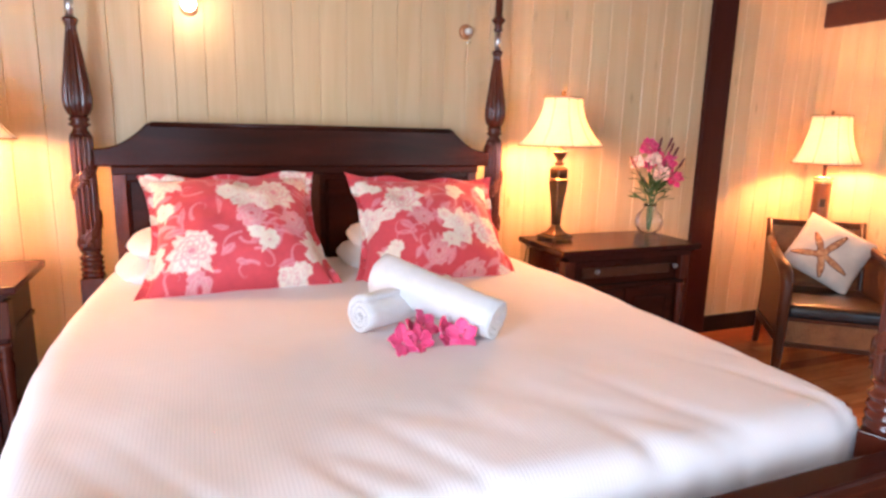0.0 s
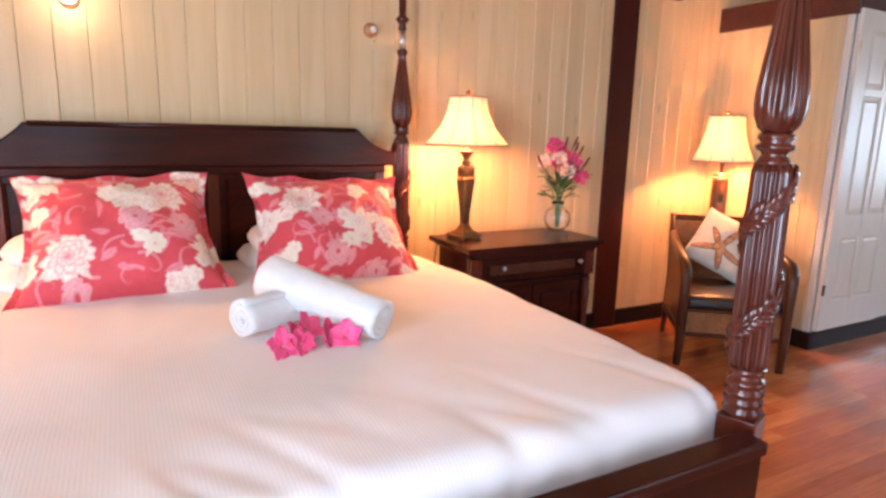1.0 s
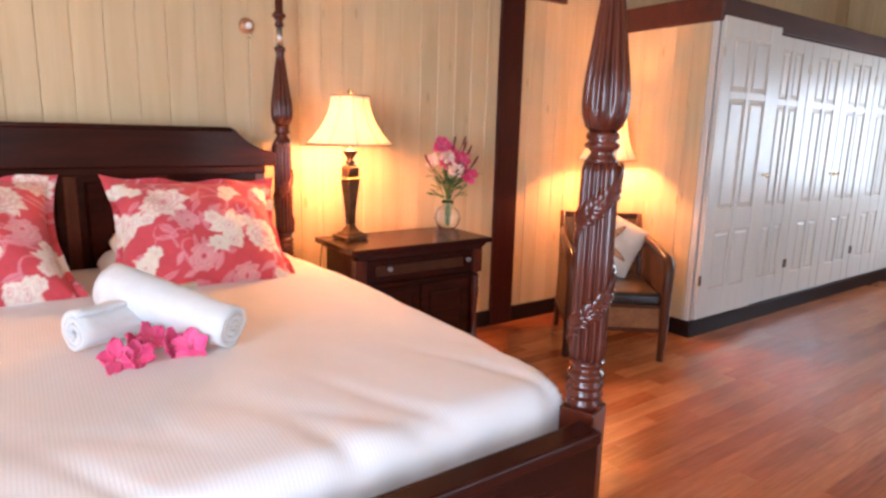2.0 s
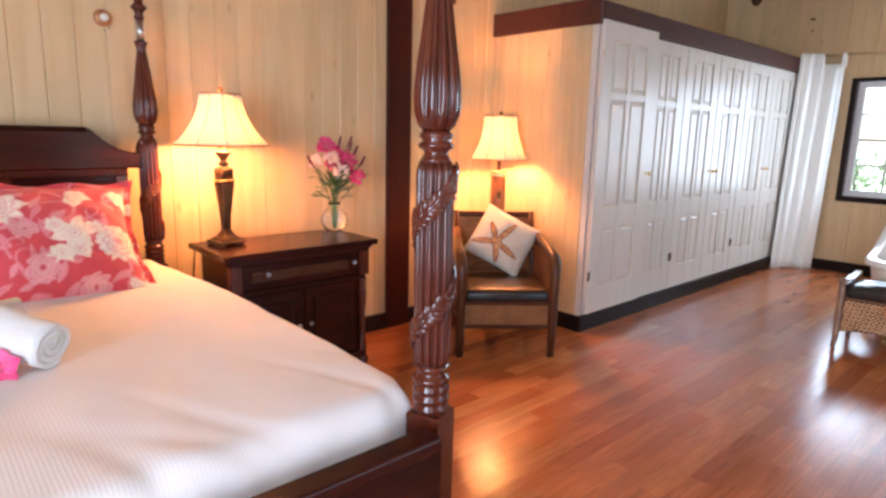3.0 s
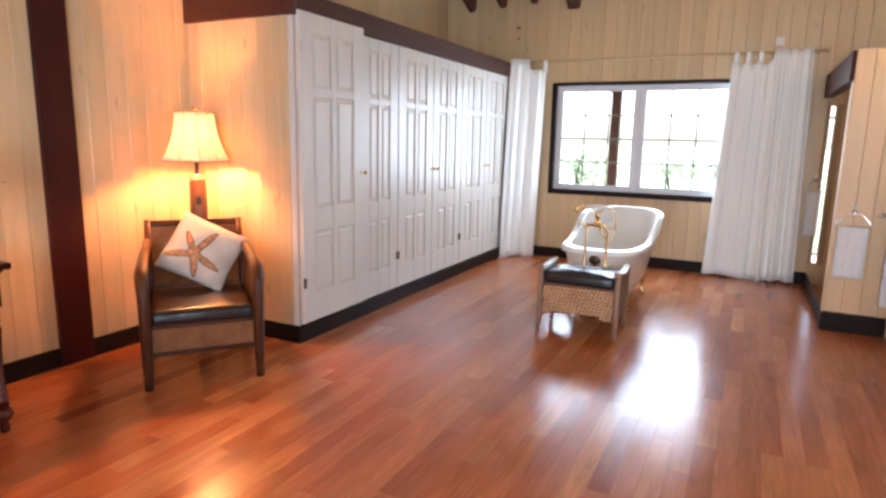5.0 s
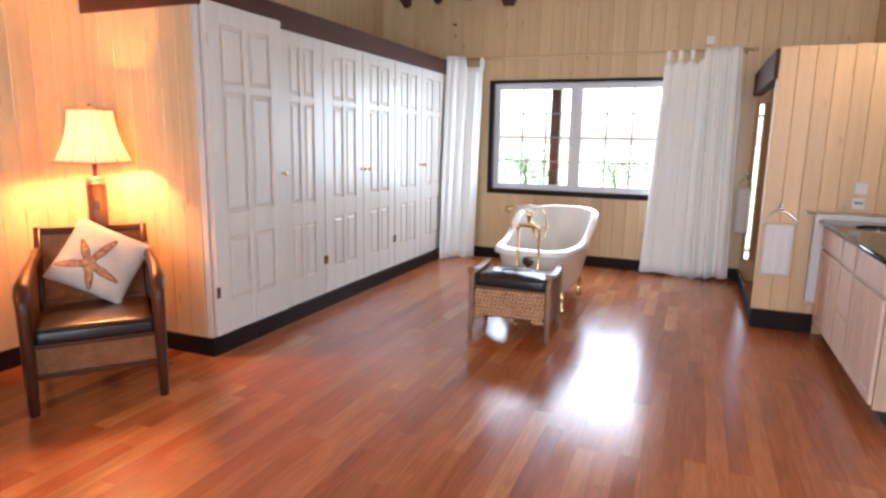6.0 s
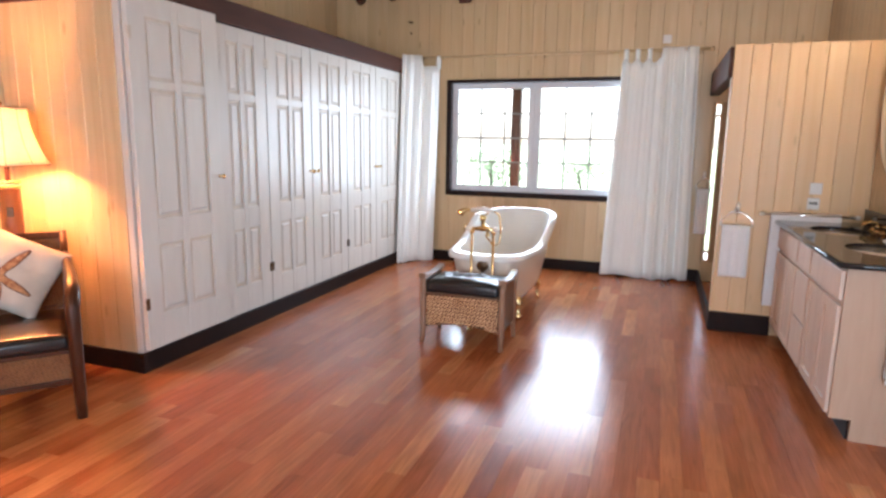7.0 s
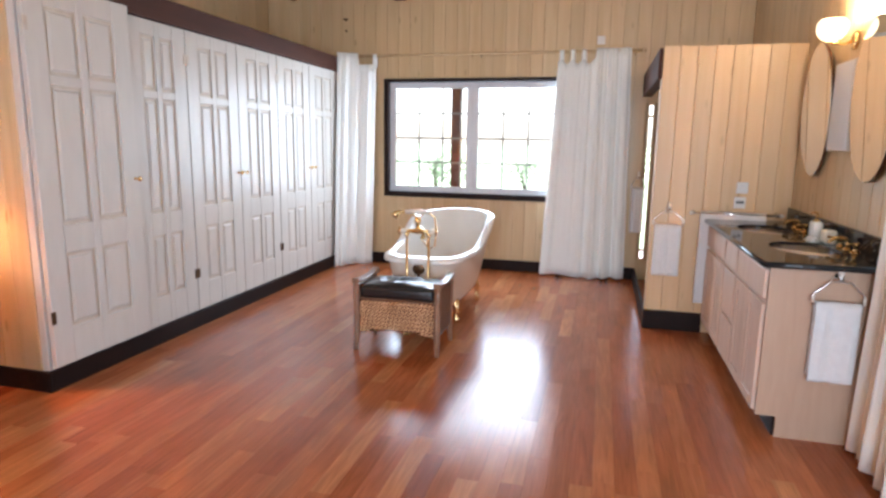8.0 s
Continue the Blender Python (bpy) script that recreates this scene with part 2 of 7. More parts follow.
def floor_material():
    """Oiled boards: a tone of its own for each board, long grain, pores and an uneven satin finish."""
    m = bpy.data.materials.new("oiled_hardwood")
    m.use_nodes = True
    n, l = m.node_tree.nodes, m.node_tree.links
    b = n["Principled BSDF"]
    b.inputs["Specular IOR Level"].default_value = 0.44
    tc, info, shift = n.new("ShaderNodeTexCoord"), n.new("ShaderNodeObjectInfo"), n.new("ShaderNodeVectorMath")
    shift.operation = "MULTIPLY_ADD"
    shift.inputs[1].default_value = (37.0, 19.0, 53.0)
    l.new(info.outputs["Random"], shift.inputs[0])
    l.new(tc.outputs["Object"], shift.inputs[2])

    def grain(stretch, scale, detail, distortion):
        mp, no = n.new("ShaderNodeMapping"), n.new("ShaderNodeTexNoise")
        mp.inputs["Scale"].default_value = stretch
        no.inputs["Scale"].default_value, no.inputs["Detail"].default_value = scale, detail
        no.inputs["Distortion"].default_value = distortion
        l.new(shift.outputs[0], mp.inputs["Vector"])
        l.new(mp.outputs[0], no.inputs["Vector"])
        return no.outputs["Fac"]

    def spread(fac, low, high, a=0.3, c=0.7):
        r = n.new("ShaderNodeMapRange")
        r.inputs["From Min"].default_value, r.inputs["From Max"].default_value = a, c
        r.inputs["To Min"].default_value, r.inputs["To Max"].default_value = low, high
        l.new(fac, r.inputs["Value"])
        return r.outputs[0]

    tone = n.new("ShaderNodeValToRGB")
    e = tone.color_ramp.elements
    e[0].position, e[0].color = 0.0, (0.24, 0.060, 0.022, 1)
    e[1].position, e[1].color = 1.0, (0.51, 0.205, 0.075, 1)
    for p, c in ((0.02, (0.27, 0.070, 0.025)), (0.05, (0.34, 0.095, 0.031)), (0.45, (0.38, 0.115, 0.038)), (0.85, (0.44, 0.148, 0.050))):
        k = e.new(p)
        k.color = (*c, 1)
    l.new(info.outputs["Random"], tone.inputs["Fac"])
    long_grain, pores, clouds = grain((0.9, 9, 9), 3.0, 7.0, 1.2), grain((1.5, 38, 38), 3.0, 4.0, 0.3), grain((1.0, 1.0, 1.0), 2.2, 3.0, 0.4)
    hsv, mul, mul2 = n.new("ShaderNodeHueSaturation"), n.new("ShaderNodeMath"), n.new("ShaderNodeMath")
    mul.operation = mul2.operation = "MULTIPLY"
    l.new(spread(long_grain, 0.80, 1.13), mul.inputs[0])
    l.new(spread(pores, 0.86, 1.10), mul.inputs[1])
    l.new(mul.outputs[0], mul2.inputs[0])
    l.new(spread(clouds, 0.90, 1.08), mul2.inputs[1])
    l.new(mul2.outputs[0], hsv.inputs["Value"])
    l.new(tone.outputs[0], hsv.inputs["Color"])
    l.new(hsv.outputs[0], b.inputs["Base Color"])
    l.new(spread(clouds, 0.17, 0.26), b.inputs["Roughness"])
    bp, bp2 = n.new("ShaderNodeBump"), n.new("ShaderNodeBump")
    bp.inputs["Strength"].default_value, bp.inputs["Distance"].default_value = 0.05, 0.010
    bp2.inputs["Strength"].default_value, bp2.inputs["Distance"].default_value = 0.04, 0.004
    l.new(grain((0.5, 3.5, 1), 2.0, 1.0, 0.0), bp.inputs["Height"])
    l.new(pores, bp2.inputs["Height"])
    l.new(bp.outputs[0], bp2.inputs["Normal"])
    l.new(bp2.outputs[0], b.inputs["Normal"])
    return m


M_FLOOR = floor_material()
M_SHADE = cloth_material("cream_fabric_shade", (0.86, 0.76, 0.58), (0.92, 0.84, 0.68), 0.25, (60, 60, 8))
M_CURT = mat("white_cotton_curtain", (0.92, 0.93, 0.90), 0.9, spot=(0.89, 0.90, 0.87), scale=2.0, bump=0.1, bump_scale=90, sheen=0.15)
# leaf green lightened: the haze over distant trees is in the colour
M_FOLIAGE = cloth_material("haze_paled_foliage", (0.14, 0.18, 0.10), (0.17, 0.21, 0.12), 0.6, (3, 3, 3))


def glow(name, colour, strength):
    m = bpy.data.materials.new(name)
    m.use_nodes = True
    b = m.node_tree.nodes["Principled BSDF"]
    b.inputs["Base Color"].default_value = (*colour, 1)
    b.inputs["Emission Color"].default_value = (*colour, 1)
    b.inputs["Emission Strength"].default_value = strength
    return m


M_BULB = glow("lit_bulb", (1.0, 0.78, 0.45), 4.8)

# ---------- building helpers ----------


def part(name, bm, material, parent=None, label="", smooth=False, m=None):
    me = bpy.data.meshes.new(name)
    bm.normal_update()
    if smooth:
        for f in bm.faces:
            f.smooth = True
    bm.to_mesh(me)
    bm.free()
    me.materials.append(material)
    ob = new(name, me)
    if parent is not None:
        ob.parent = parent
    if m is not None:
        ob.matrix_basis = m
    if label:
        ob["label"] = label
    return ob


def thing(name, label, category, m=None, group="", kind=""):
    e = new(name)
    e.empty_display_size = 0.1
    if m is not None:
        e.matrix_basis = m
    return tagged(e, label, category, group, kind)


def box(x0, x1, y0, y1, z0, z1, bevel=0.0, seg=2, bm=None, m=None):
    bm = bm or bmesh.new()
    mm = Matrix.Translation(((x0 + x1) / 2, (y0 + y1) / 2, (z0 + z1) / 2)) @ Matrix.Diagonal((x1 - x0, y1 - y0, z1 - z0, 1))
    vs = bmesh.ops.create_cube(bm, size=1, matrix=(m @ mm) if m is not None else mm)["verts"]
    if bevel:
        es = list({e for v in vs for e in v.link_edges})
        bmesh.ops.bevel(bm, geom=es, offset=bevel, segments=seg, profile=0.5, affect="EDGES")
    return bm


def lathe(profile, seg=24, bm=None, m=None, wave=None, cap=True):
    """A turned body; profile of (radius, height); wave(i, angle) scales the radius."""
    bm = bm or bmesh.new()
    rings = []
    for i, (r, z) in enumerate(profile):
        ring = []
        for k in range(seg):
            a = 2 * math.pi * k / seg
            s = r * (wave(i, a) if wave else 1)
            p = Vector((s * math.cos(a), s * math.sin(a), z))
            ring.append(bm.verts.new(m @ p if m is not None else p))
        rings.append(ring)
    for a, b in zip(rings, rings[1:]):
        for k in range(seg):
            bm.faces.new((a[k], a[(k + 1) % seg], b[(k + 1) % seg], b[k]))
    if cap:
        bm.faces.new(list(reversed(rings[0])))
        bm.faces.new(rings[-1])
    return bm


def tube(points, radius, seg=8, bm=None, closed=False):
    """A round rod along points; radius a number or one for each point."""
    bm = bm or bmesh.new()
    pts = [Vector(p) for p in points]
    n = len(pts)
    rings, up = [], Vector((0.31, 0.17, 0.93)).normalized()
    for i, p in enumerate(pts):
        a, b = (pts[(i - 1) % n], pts[(i + 1) % n]) if closed else (pts[max(i - 1, 0)], pts[min(i + 1, n - 1)])
        t = (b - a).normalized()
        u = (up - t * up.dot(t))
        u = u.normalized() if u.length > 1e-4 else t.orthogonal().normalized()
        up = u
        w = t.cross(u)
        r = radius[i] if isinstance(radius, (list, tuple)) else radius
        rings.append([bm.verts.new(p + r * (math.cos(2 * math.pi * k / seg) * u + math.sin(2 * math.pi * k / seg) * w)) for k in range(seg)])
    pairs = list(zip(rings, rings[1:])) + ([(rings[-1], rings[0])] if closed else [])
    for a, b in pairs:
        for k in range(seg):
            bm.faces.new((a[k], a[(k + 1) % seg], b[(k + 1) % seg], b[k]))
    if not closed:
        bm.faces.new(list(reversed(rings[0])))
        bm.faces.new(rings[-1])
    return bm


def prism(outline, y0, y1, bm=None, m=None, bevel=0.0):
    """A flat outline of (x, z) made y1 - y0 thick."""
    bm = bm or bmesh.new()
    t = m if m is not None else Matrix.Identity(4)
    a = [bm.verts.new(t @ Vector((x, y0, z))) for x, z in outline]
    b = [bm.verts.new(t @ Vector((x, y1, z))) for x, z in outline]
    f = [bm.faces.new(a), bm.faces.new(list(reversed(b)))]
    n = len(outline)
    for i in range(n):
        f.append(bm.faces.new((a[(i + 1) % n], a[i], b[i], b[(i + 1) % n])))
    bmesh.ops.recalc_face_normals(bm, faces=f)
    if bevel:
        bmesh.ops.bevel(bm, geom=list({e for g in f[:2] for e in g.edges}), offset=bevel, segments=2, profile=0.5, affect="EDGES")
    return bm


def surface(fn, nu, nv, bm=None, wrap_u=False):
    """A sheet of fn(u, v), u and v from 0 to 1."""
    bm = bm or bmesh.new()
    vs = [[bm.verts.new(fn(i / nu, j / nv)) for j in range(nv + 1)] for i in range(nu if wrap_u else nu + 1)]
    for i in range(nu):
        for j in range(nv):
            k = (i + 1) % len(vs)
            bm.faces.new((vs[i][j], vs[k][j], vs[k][j + 1], vs[i][j + 1]))
    return bm


def solid(ob, thickness, offset=0.0):
    md = ob.modifiers.new("solid", "SOLIDIFY")
    md.thickness, md.offset = thickness, offset
    return ob


def smoothstep(a, b, x):
    x = min(1.0, max(0.0, (x - a) / (b - a)))
    return x * x * (3 - 2 * x)


# ---------- structure ----------
XL, XR, YR, YB, ZC = -2.30, 8.02, -2.155, 2.94, 3.10
floor_ob = thing("floor", "polished red-brown hardwood plank floor with worn sheen", "floor", kind="structure")
part("subfloor", box(XL - 0.1, XR + 0.1, YR - 0.1, YB + 0.1, -0.12, -0.018), M_BASEB, floor_ob)
ceiling = part("ceiling", box(XL - 0.2, XR + 0.2, YR - 0.2, YB + 0.2, ZC, ZC + 0.12), M_CEIL)
tagged(ceiling, "pale varnished timber board ceiling", "ceiling", kind="structure")

wall_back = thing("wall_back", "cream stained tongue and groove pine wall", "wall", kind="structure")
part("backing", box(XL - 0.2, XR + 0.2, YB + 0.018, YB + 0.16, -0.1, ZC), M_GAP, wall_back)
wall_left = thing("wall_left", "cream stained tongue and groove pine wall", "wall", kind="structure")
LY0, LY1, LZ0, LZ1 = -2.05, 0.05, 0.20, 2.60
bm = bmesh.new()
for y0, y1, z0, z1 in ((YR - 0.02, LY0, -0.1, ZC), (LY0, LY1, -0.1, LZ0), (LY0, LY1, LZ1, ZC), (LY1, YB + 0.018, -0.1, ZC)):
    box(XL - 0.16, XL - 0.018, y0, y1, z0, z1, bm=bm)
part("backing", bm, M_GAP, wall_left)

# window wall with a wide opening and a narrow one in the shower corner
WY0, WY1, WZ0, WZ1 = -0.41, 1.49, 0.820, 2.032
SY0, SY1, SZ0, SZ1 = -1.325, -1.260, 0.20, 1.80
wall_window = thing("wall_window", "cream stained tongue and groove pine wall round a wide window", "wall", kind="structure")
bm = bmesh.new()
for y0, y1, z0, z1 in ((YR - 0.2, SY0, -0.1, ZC), (SY0, SY1, -0.1, SZ0), (SY0, SY1, SZ1, ZC), (SY1, WY0, -0.1, ZC), (WY0, WY1, -0.1, WZ0), (WY0, WY1, WZ1, ZC), (WY1, YB + 0.018, -0.1, ZC)):
    box(XR + 0.018, XR + 0.14, y0, y1, z0, z1, bm=bm)
part("backing", bm, M_GAP, wall_window)

# wall beside the vanity, with the french door behind its curtains
FX0, FX1, FZ1 = 1.90, 3.70, 2.10
GX0, GX1, GZ0, GZ1 = -2.0, -0.1, 0.30, 2.20
HX0, HX1, HZ0, HZ1 = 7.20, 7.50, 1.60, 1.98
wall_vanity = thing("wall_vanity", "beige stained tongue and groove pine wall", "wall", kind="structure")
bm = bmesh.new()
for x0, x1, z0, z1 in ((XL - 0.2, GX0, -0.1, ZC), (GX0, GX1, -0.1, GZ0), (GX0, GX1, GZ1, ZC), (GX1, FX0, -0.1, ZC), (FX0, FX1, FZ1, ZC), (FX0, FX1, -0.1, 0.0), (FX1, HX0, -0.1, ZC), (HX0, HX1, -0.1, HZ0), (HX0, HX1, HZ1, ZC), (HX1, XR + 0.018, -0.1, ZC)):
    box(x0, x1, YR - 0.16, YR - 0.018, z0, z1, bm=bm)
part("backing", bm, M_GAP, wall_vanity)

# shower partition and closet end wall
PX, PY = 6.25, -1.225
partition = thing("wall_partition", "honey varnished pine board partition beside the vanity", "wall", kind="structure")
part("backing", box(PX + 0.018, PX + 0.10, YR, PY, 0, 2.075), M_PINE, partition)
CX, CY = 4.0, 2.0
wall_closet = thing("wall_closet", "cream pine board end wall of the built-in closet", "wall", kind="structure")
part("backing", box(CX + 0.018, CX + 0.06, CY + 0.05, YB, 0, 2.13), M_GAP, wall_closet)
part("corner_post", box(CX + 0.004, CX + 0.06, CY + 0.004, CY + 0.05, 0.1, 2.125, 0.004), M_WHITE, wall_closet)
part("closet_roof", box(CX, XR, CY, YB, 2.25, 2.275), M_PLANK, wall_closet)
part("door_frame", box(CX + 0.06, XR, CY + 0.036, CY + 0.07, 0.0, 2.13), M_WHITE, wall_closet)

# dark trim
part_post = part("wall_post", box(2.957, 3.155, YB - 0.03, YB + 0.01, 0, ZC, 0.006), M_POST)
tagged(part_post, "dark mahogany post set into the pine wall", "post", kind="structure")
tr = part("trim_back", box(3.157, 3.55, YB - 0.035, YB + 0.005, 2.295, 2.45, 0.006), M_BEAM)
tagged(tr, "red-brown timber trim on the pine wall", "trim", kind="structure")
tr = part("trim_closet_end", box(CX - 0.02, CX + 0.02, CY - 0.02, YB, 2.125, 2.29, 0.006), M_BEAM)
tagged(tr, "red-brown timber beam over the closet end wall", "beam", kind="structure")
tr = part("trim_closet_front", box(CX + 0.021, XR, CY - 0.022, CY + 0.03, 2.122, 2.275, 0.006), M_BEAMGREY)
tagged(tr, "brown timber beam over the closet doors", "beam", kind="structure")
BASE_RUNS = (("baseboard_back", XL, 2.955, YB - 0.022, YB), ("baseboard_alcove", 3.157, CX, YB - 0.022, YB),
             ("baseboard_closet_end", CX - 0.02, CX, CY - 0.02, YB - 0.023), ("baseboard_closet", CX + 0.001, XR - 0.03, CY - 0.02, CY + 0.03),
             ("baseboard_window", XR - 0.022, XR, -1.22, CY - 0.022), ("baseboard_partition", PX - 0.022, PX, -1.63, PY + 0.01),
             ("baseboard_shower", PX + 0.001, XR - 0.023, PY - 0.012, PY + 0.012), ("baseboard_vanity_wall", XL, FX0 - 0.1, YR, YR + 0.022))
for name, x0, x1, y0, y1 in BASE_RUNS:
    z1 = 0.145 if "partition" in name else 0.115
    tagged(part(name, box(x0, x1, y0, y1, 0, z1, 0.004), M_BASEB), "black-brown stained timber skirting board", "baseboard", kind="structure")
# rafters
for i, (y, h, w) in enumerate(((2.57, 2.90, 0.05), (2.17, 2.92, 0.05), (1.78, 2.94, 0.05), (1.32, 2.85, 0.12), (0.85, 2.96, 0.05), (0.40, 2.97, 0.05), (-0.1, 2.98, 0.05), (-0.6, 2.98, 0.05), (-1.1, 2.98, 0.05))):
    ob = part("rafter", prism([(XR - 0.02, h + 0.05), (XR - 0.10, h), (XR - 0.4, ZC - 0.06), (XL, ZC - 0.06), (XL, ZC), (XR - 0.02, ZC)], y - w / 2, y + w / 2), M_BEAM)
    tagged(ob, "dark stained timber rafter with a pointed end", "rafter", group="rafters", kind="structure")

# ---------- window, french door, closet ----------


def casement_window(name, y0, y1, z0, z1, leaves, cols, rows, label, frame_m=None):
    """A glazed opening in the wall at XR, looking along x."""
    w = thing(name, label, "window", kind="structure")
    f = 0.045
    bm = bmesh.new()
    for a, b, c, d in ((y0 - f, y1 + f, z0 - f, z0 + 0.012), (y0 - f, y1 + f, z1 - 0.012, z1 + f * 0.6), (y0 - f, y0 + 0.012, z0 + 0.012, z1 - 0.012), (y1 - 0.012, y1 + f, z0 + 0.012, z1 - 0.012)):
        box(XR - 0.03, XR + 0.10, a, b, c, d, 0.004, 1, bm)
    part("casing", bm, frame_m or M_BASEB, w, "timber casing")
    n = leaves
    for k in range(n):
        a, b = y0 + 0.009 + (y1 - y0 - 0.018) * k / n, y0 + 0.009 + (y1 - y0 - 0.018) * (k + 1) / n
        c, d = z0 + 0.009, z1 - 0.009
        s = 0.064
        bm = bmesh.new()
        for q in ((a, b, c, c + s), (a, b, d - s, d), (a, a + s, c + s, d - s), (b - s, b, c + s, d - s)):
            box(XR + 0.025, XR + 0.075, *q, 0.004, 1, bm)
        leaf = part("sash", bm, M_PVC, w, "white painted sash")
        bm = bmesh.new()
        for i in range(1, cols):
            y = a + s + (b - a - 2 * s) * i / cols
            box(XR + 0.045, XR + 0.058, y - 0.009, y + 0.009, c + s, d - s, bm=bm)
        for j in range(1, rows):
            z = c + s + (d - c - 2 * s) * j / rows
            box(XR + 0.0435, XR + 0.0595, a + s, b - s, z - 0.009, z + 0.009, bm=bm)
        part("glazing_bars", bm, M_BAR, leaf, "thin glazing bars coloured grey as seen backlit")
        g = part("pane", box(XR + 0.050, XR + 0.053, a + s - 0.003, b - s + 0.003, c + s - 0.003, d - s + 0.003), M_GLASS, leaf)
        g.visible_shadow = False
        part("catch", box(XR + 0.012, XR + 0.025, (b if k == 0 else a) - 0.012 + (-0.02 if k == 0 else 0.02), (b if k == 0 else a) + 0.012 + (-0.02 if k == 0 else 0.02), 1.12, 1.19, 0.003), M_PVC, leaf)
    return w


casement_window("window_1", WY0, WY1, WZ0, WZ1, 2, 3, 4, "white two-leaf casement window with glazing bars in a dark frame")
nw = thing("window_2", "narrow tall bright window in the shower corner", "window", kind="structure")
bm = bmesh.new()
for y0, y1, z0, z1 in ((SY0, SY1, SZ0, SZ0 + 0.02), (SY0, SY1, SZ1 - 0.02, SZ1), (SY0, SY0 + 0.012, SZ0 + 0.02, SZ1 - 0.02), (SY1 - 0.012, SY1, SZ0 + 0.02, SZ1 - 0.02), (SY0 + 0.012, SY1 - 0.012, 1.66, 1.68), (SY0 + 0.012, SY1 - 0.012, 0.30, 0.32)):
    box(XR + 0.002, XR + 0.06, y0, y1, z0, z1, 0.002, 1, bm)
part("window_frame", bm, M_PINE, nw, "thin pine frame")
part("pane", box(XR + 0.030, XR + 0.033, SY0 + 0.011, SY1 - 0.011, SZ0 + 0.018, SZ1 - 0.018), M_GLASS, nw).visible_shadow = False


def french_door():
    d = thing("door_1", "white glazed double door to the veranda behind curtains", "door", kind="structure")
    n = 2
    for k in range(n):
        a, b = FX0 + (FX1 - FX0) * k / n, FX0 + (FX1 - FX0) * (k + 1) / n
        bm = bmesh.new()
        for x0, x1, z0, z1 in ((a, b, 0.0, 0.22), (a, b, FZ1 - 0.1, FZ1), (a, a + 0.09, 0.22, FZ1 - 0.1), (b - 0.09, b, 0.22, FZ1 - 0.1)):
            box(x0, x1, YR - 0.10, YR - 0.055, z0, z1, 0.004, 1, bm)
        leaf = part("leaf", bm, M_PVC, d)
        g = part("pane", box(a + 0.088, b - 0.088, YR - 0.080, YR - 0.076, 0.218, FZ1 - 0.098), M_GLASS, leaf)
        g.visible_shadow = False
    return d


french_door()
hw = thing("window_4", "white framed window inside the shower corner", "window", kind="structure")
bm = bmesh.new()
for x0, x1, z0, z1 in ((HX0, HX1, HZ0, HZ0 + 0.06), (HX0, HX1, HZ1 - 0.06, HZ1), (HX0, HX0 + 0.06, HZ0 + 0.06, HZ1 - 0.06), (HX1 - 0.06, HX1, HZ0 + 0.06, HZ1 - 0.06)):
    box(x0, x1, YR - 0.10, YR - 0.05, z0, z1, 0.004, 1, bm)
part("window_frame", bm, M_PVC, hw)
part("pane", box(HX0 + 0.05, HX1 - 0.05, YR - 0.078, YR - 0.074, HZ0 + 0.05, HZ1 - 0.05), M_GLASS, hw).visible_shadow = False
# out of view; added so that daylight reaches the bed from the rear
gw = thing("window_5", "unseen wide white framed window added behind the bed foot for daylight", "window", kind="structure")
bm = bmesh.new()
for x0, x1, z0, z1 in ((GX0, GX1, GZ0, GZ0 + 0.06), (GX0, GX1, GZ1 - 0.06, GZ1), (GX0, GX0 + 0.06, GZ0 + 0.06, GZ1 - 0.06), (GX1 - 0.06, GX1, GZ0 + 0.06, GZ1 - 0.06), (-1.08, -1.02, GZ0 + 0.06, GZ1 - 0.06)):
    box(x0, x1, YR - 0.10, YR - 0.05, z0, z1, 0.004, 1, bm)
part("window_frame", bm, M_PVC, gw)
part("pane", box(GX0 + 0.05, GX1 - 0.05, YR - 0.078, YR - 0.074, GZ0 + 0.05, GZ1 - 0.05), M_GLASS, gw).visible_shadow = False
sw = thing("window_3", "white framed side window", "window", kind="structure")
bm = bmesh.new()
for y0, y1, z0, z1 in ((LY0, LY1, LZ0, LZ0 + 0.06), (LY0, LY1, LZ1 - 0.06, LZ1), (LY0, LY0 + 0.06, LZ0 + 0.06, LZ1 - 0.06), (LY1 - 0.06, LY1, LZ0 + 0.06, LZ1 - 0.06), (-1.03, -0.97, LZ0 + 0.06, LZ1 - 0.06)):
    box(XL - 0.09, XL - 0.04, y0, y1, z0, z1, 0.004, 1, bm)
part("window_frame", bm, M_PVC, sw)
part("pane", box(XL - 0.068, XL - 0.064, LY0 + 0.05, LY1 - 0.05, LZ0 + 0.05, LZ1 - 0.05), M_GLASS, sw).visible_shadow = False

DOOR_Z0, DOOR_Z1 = 0.118, 2.118


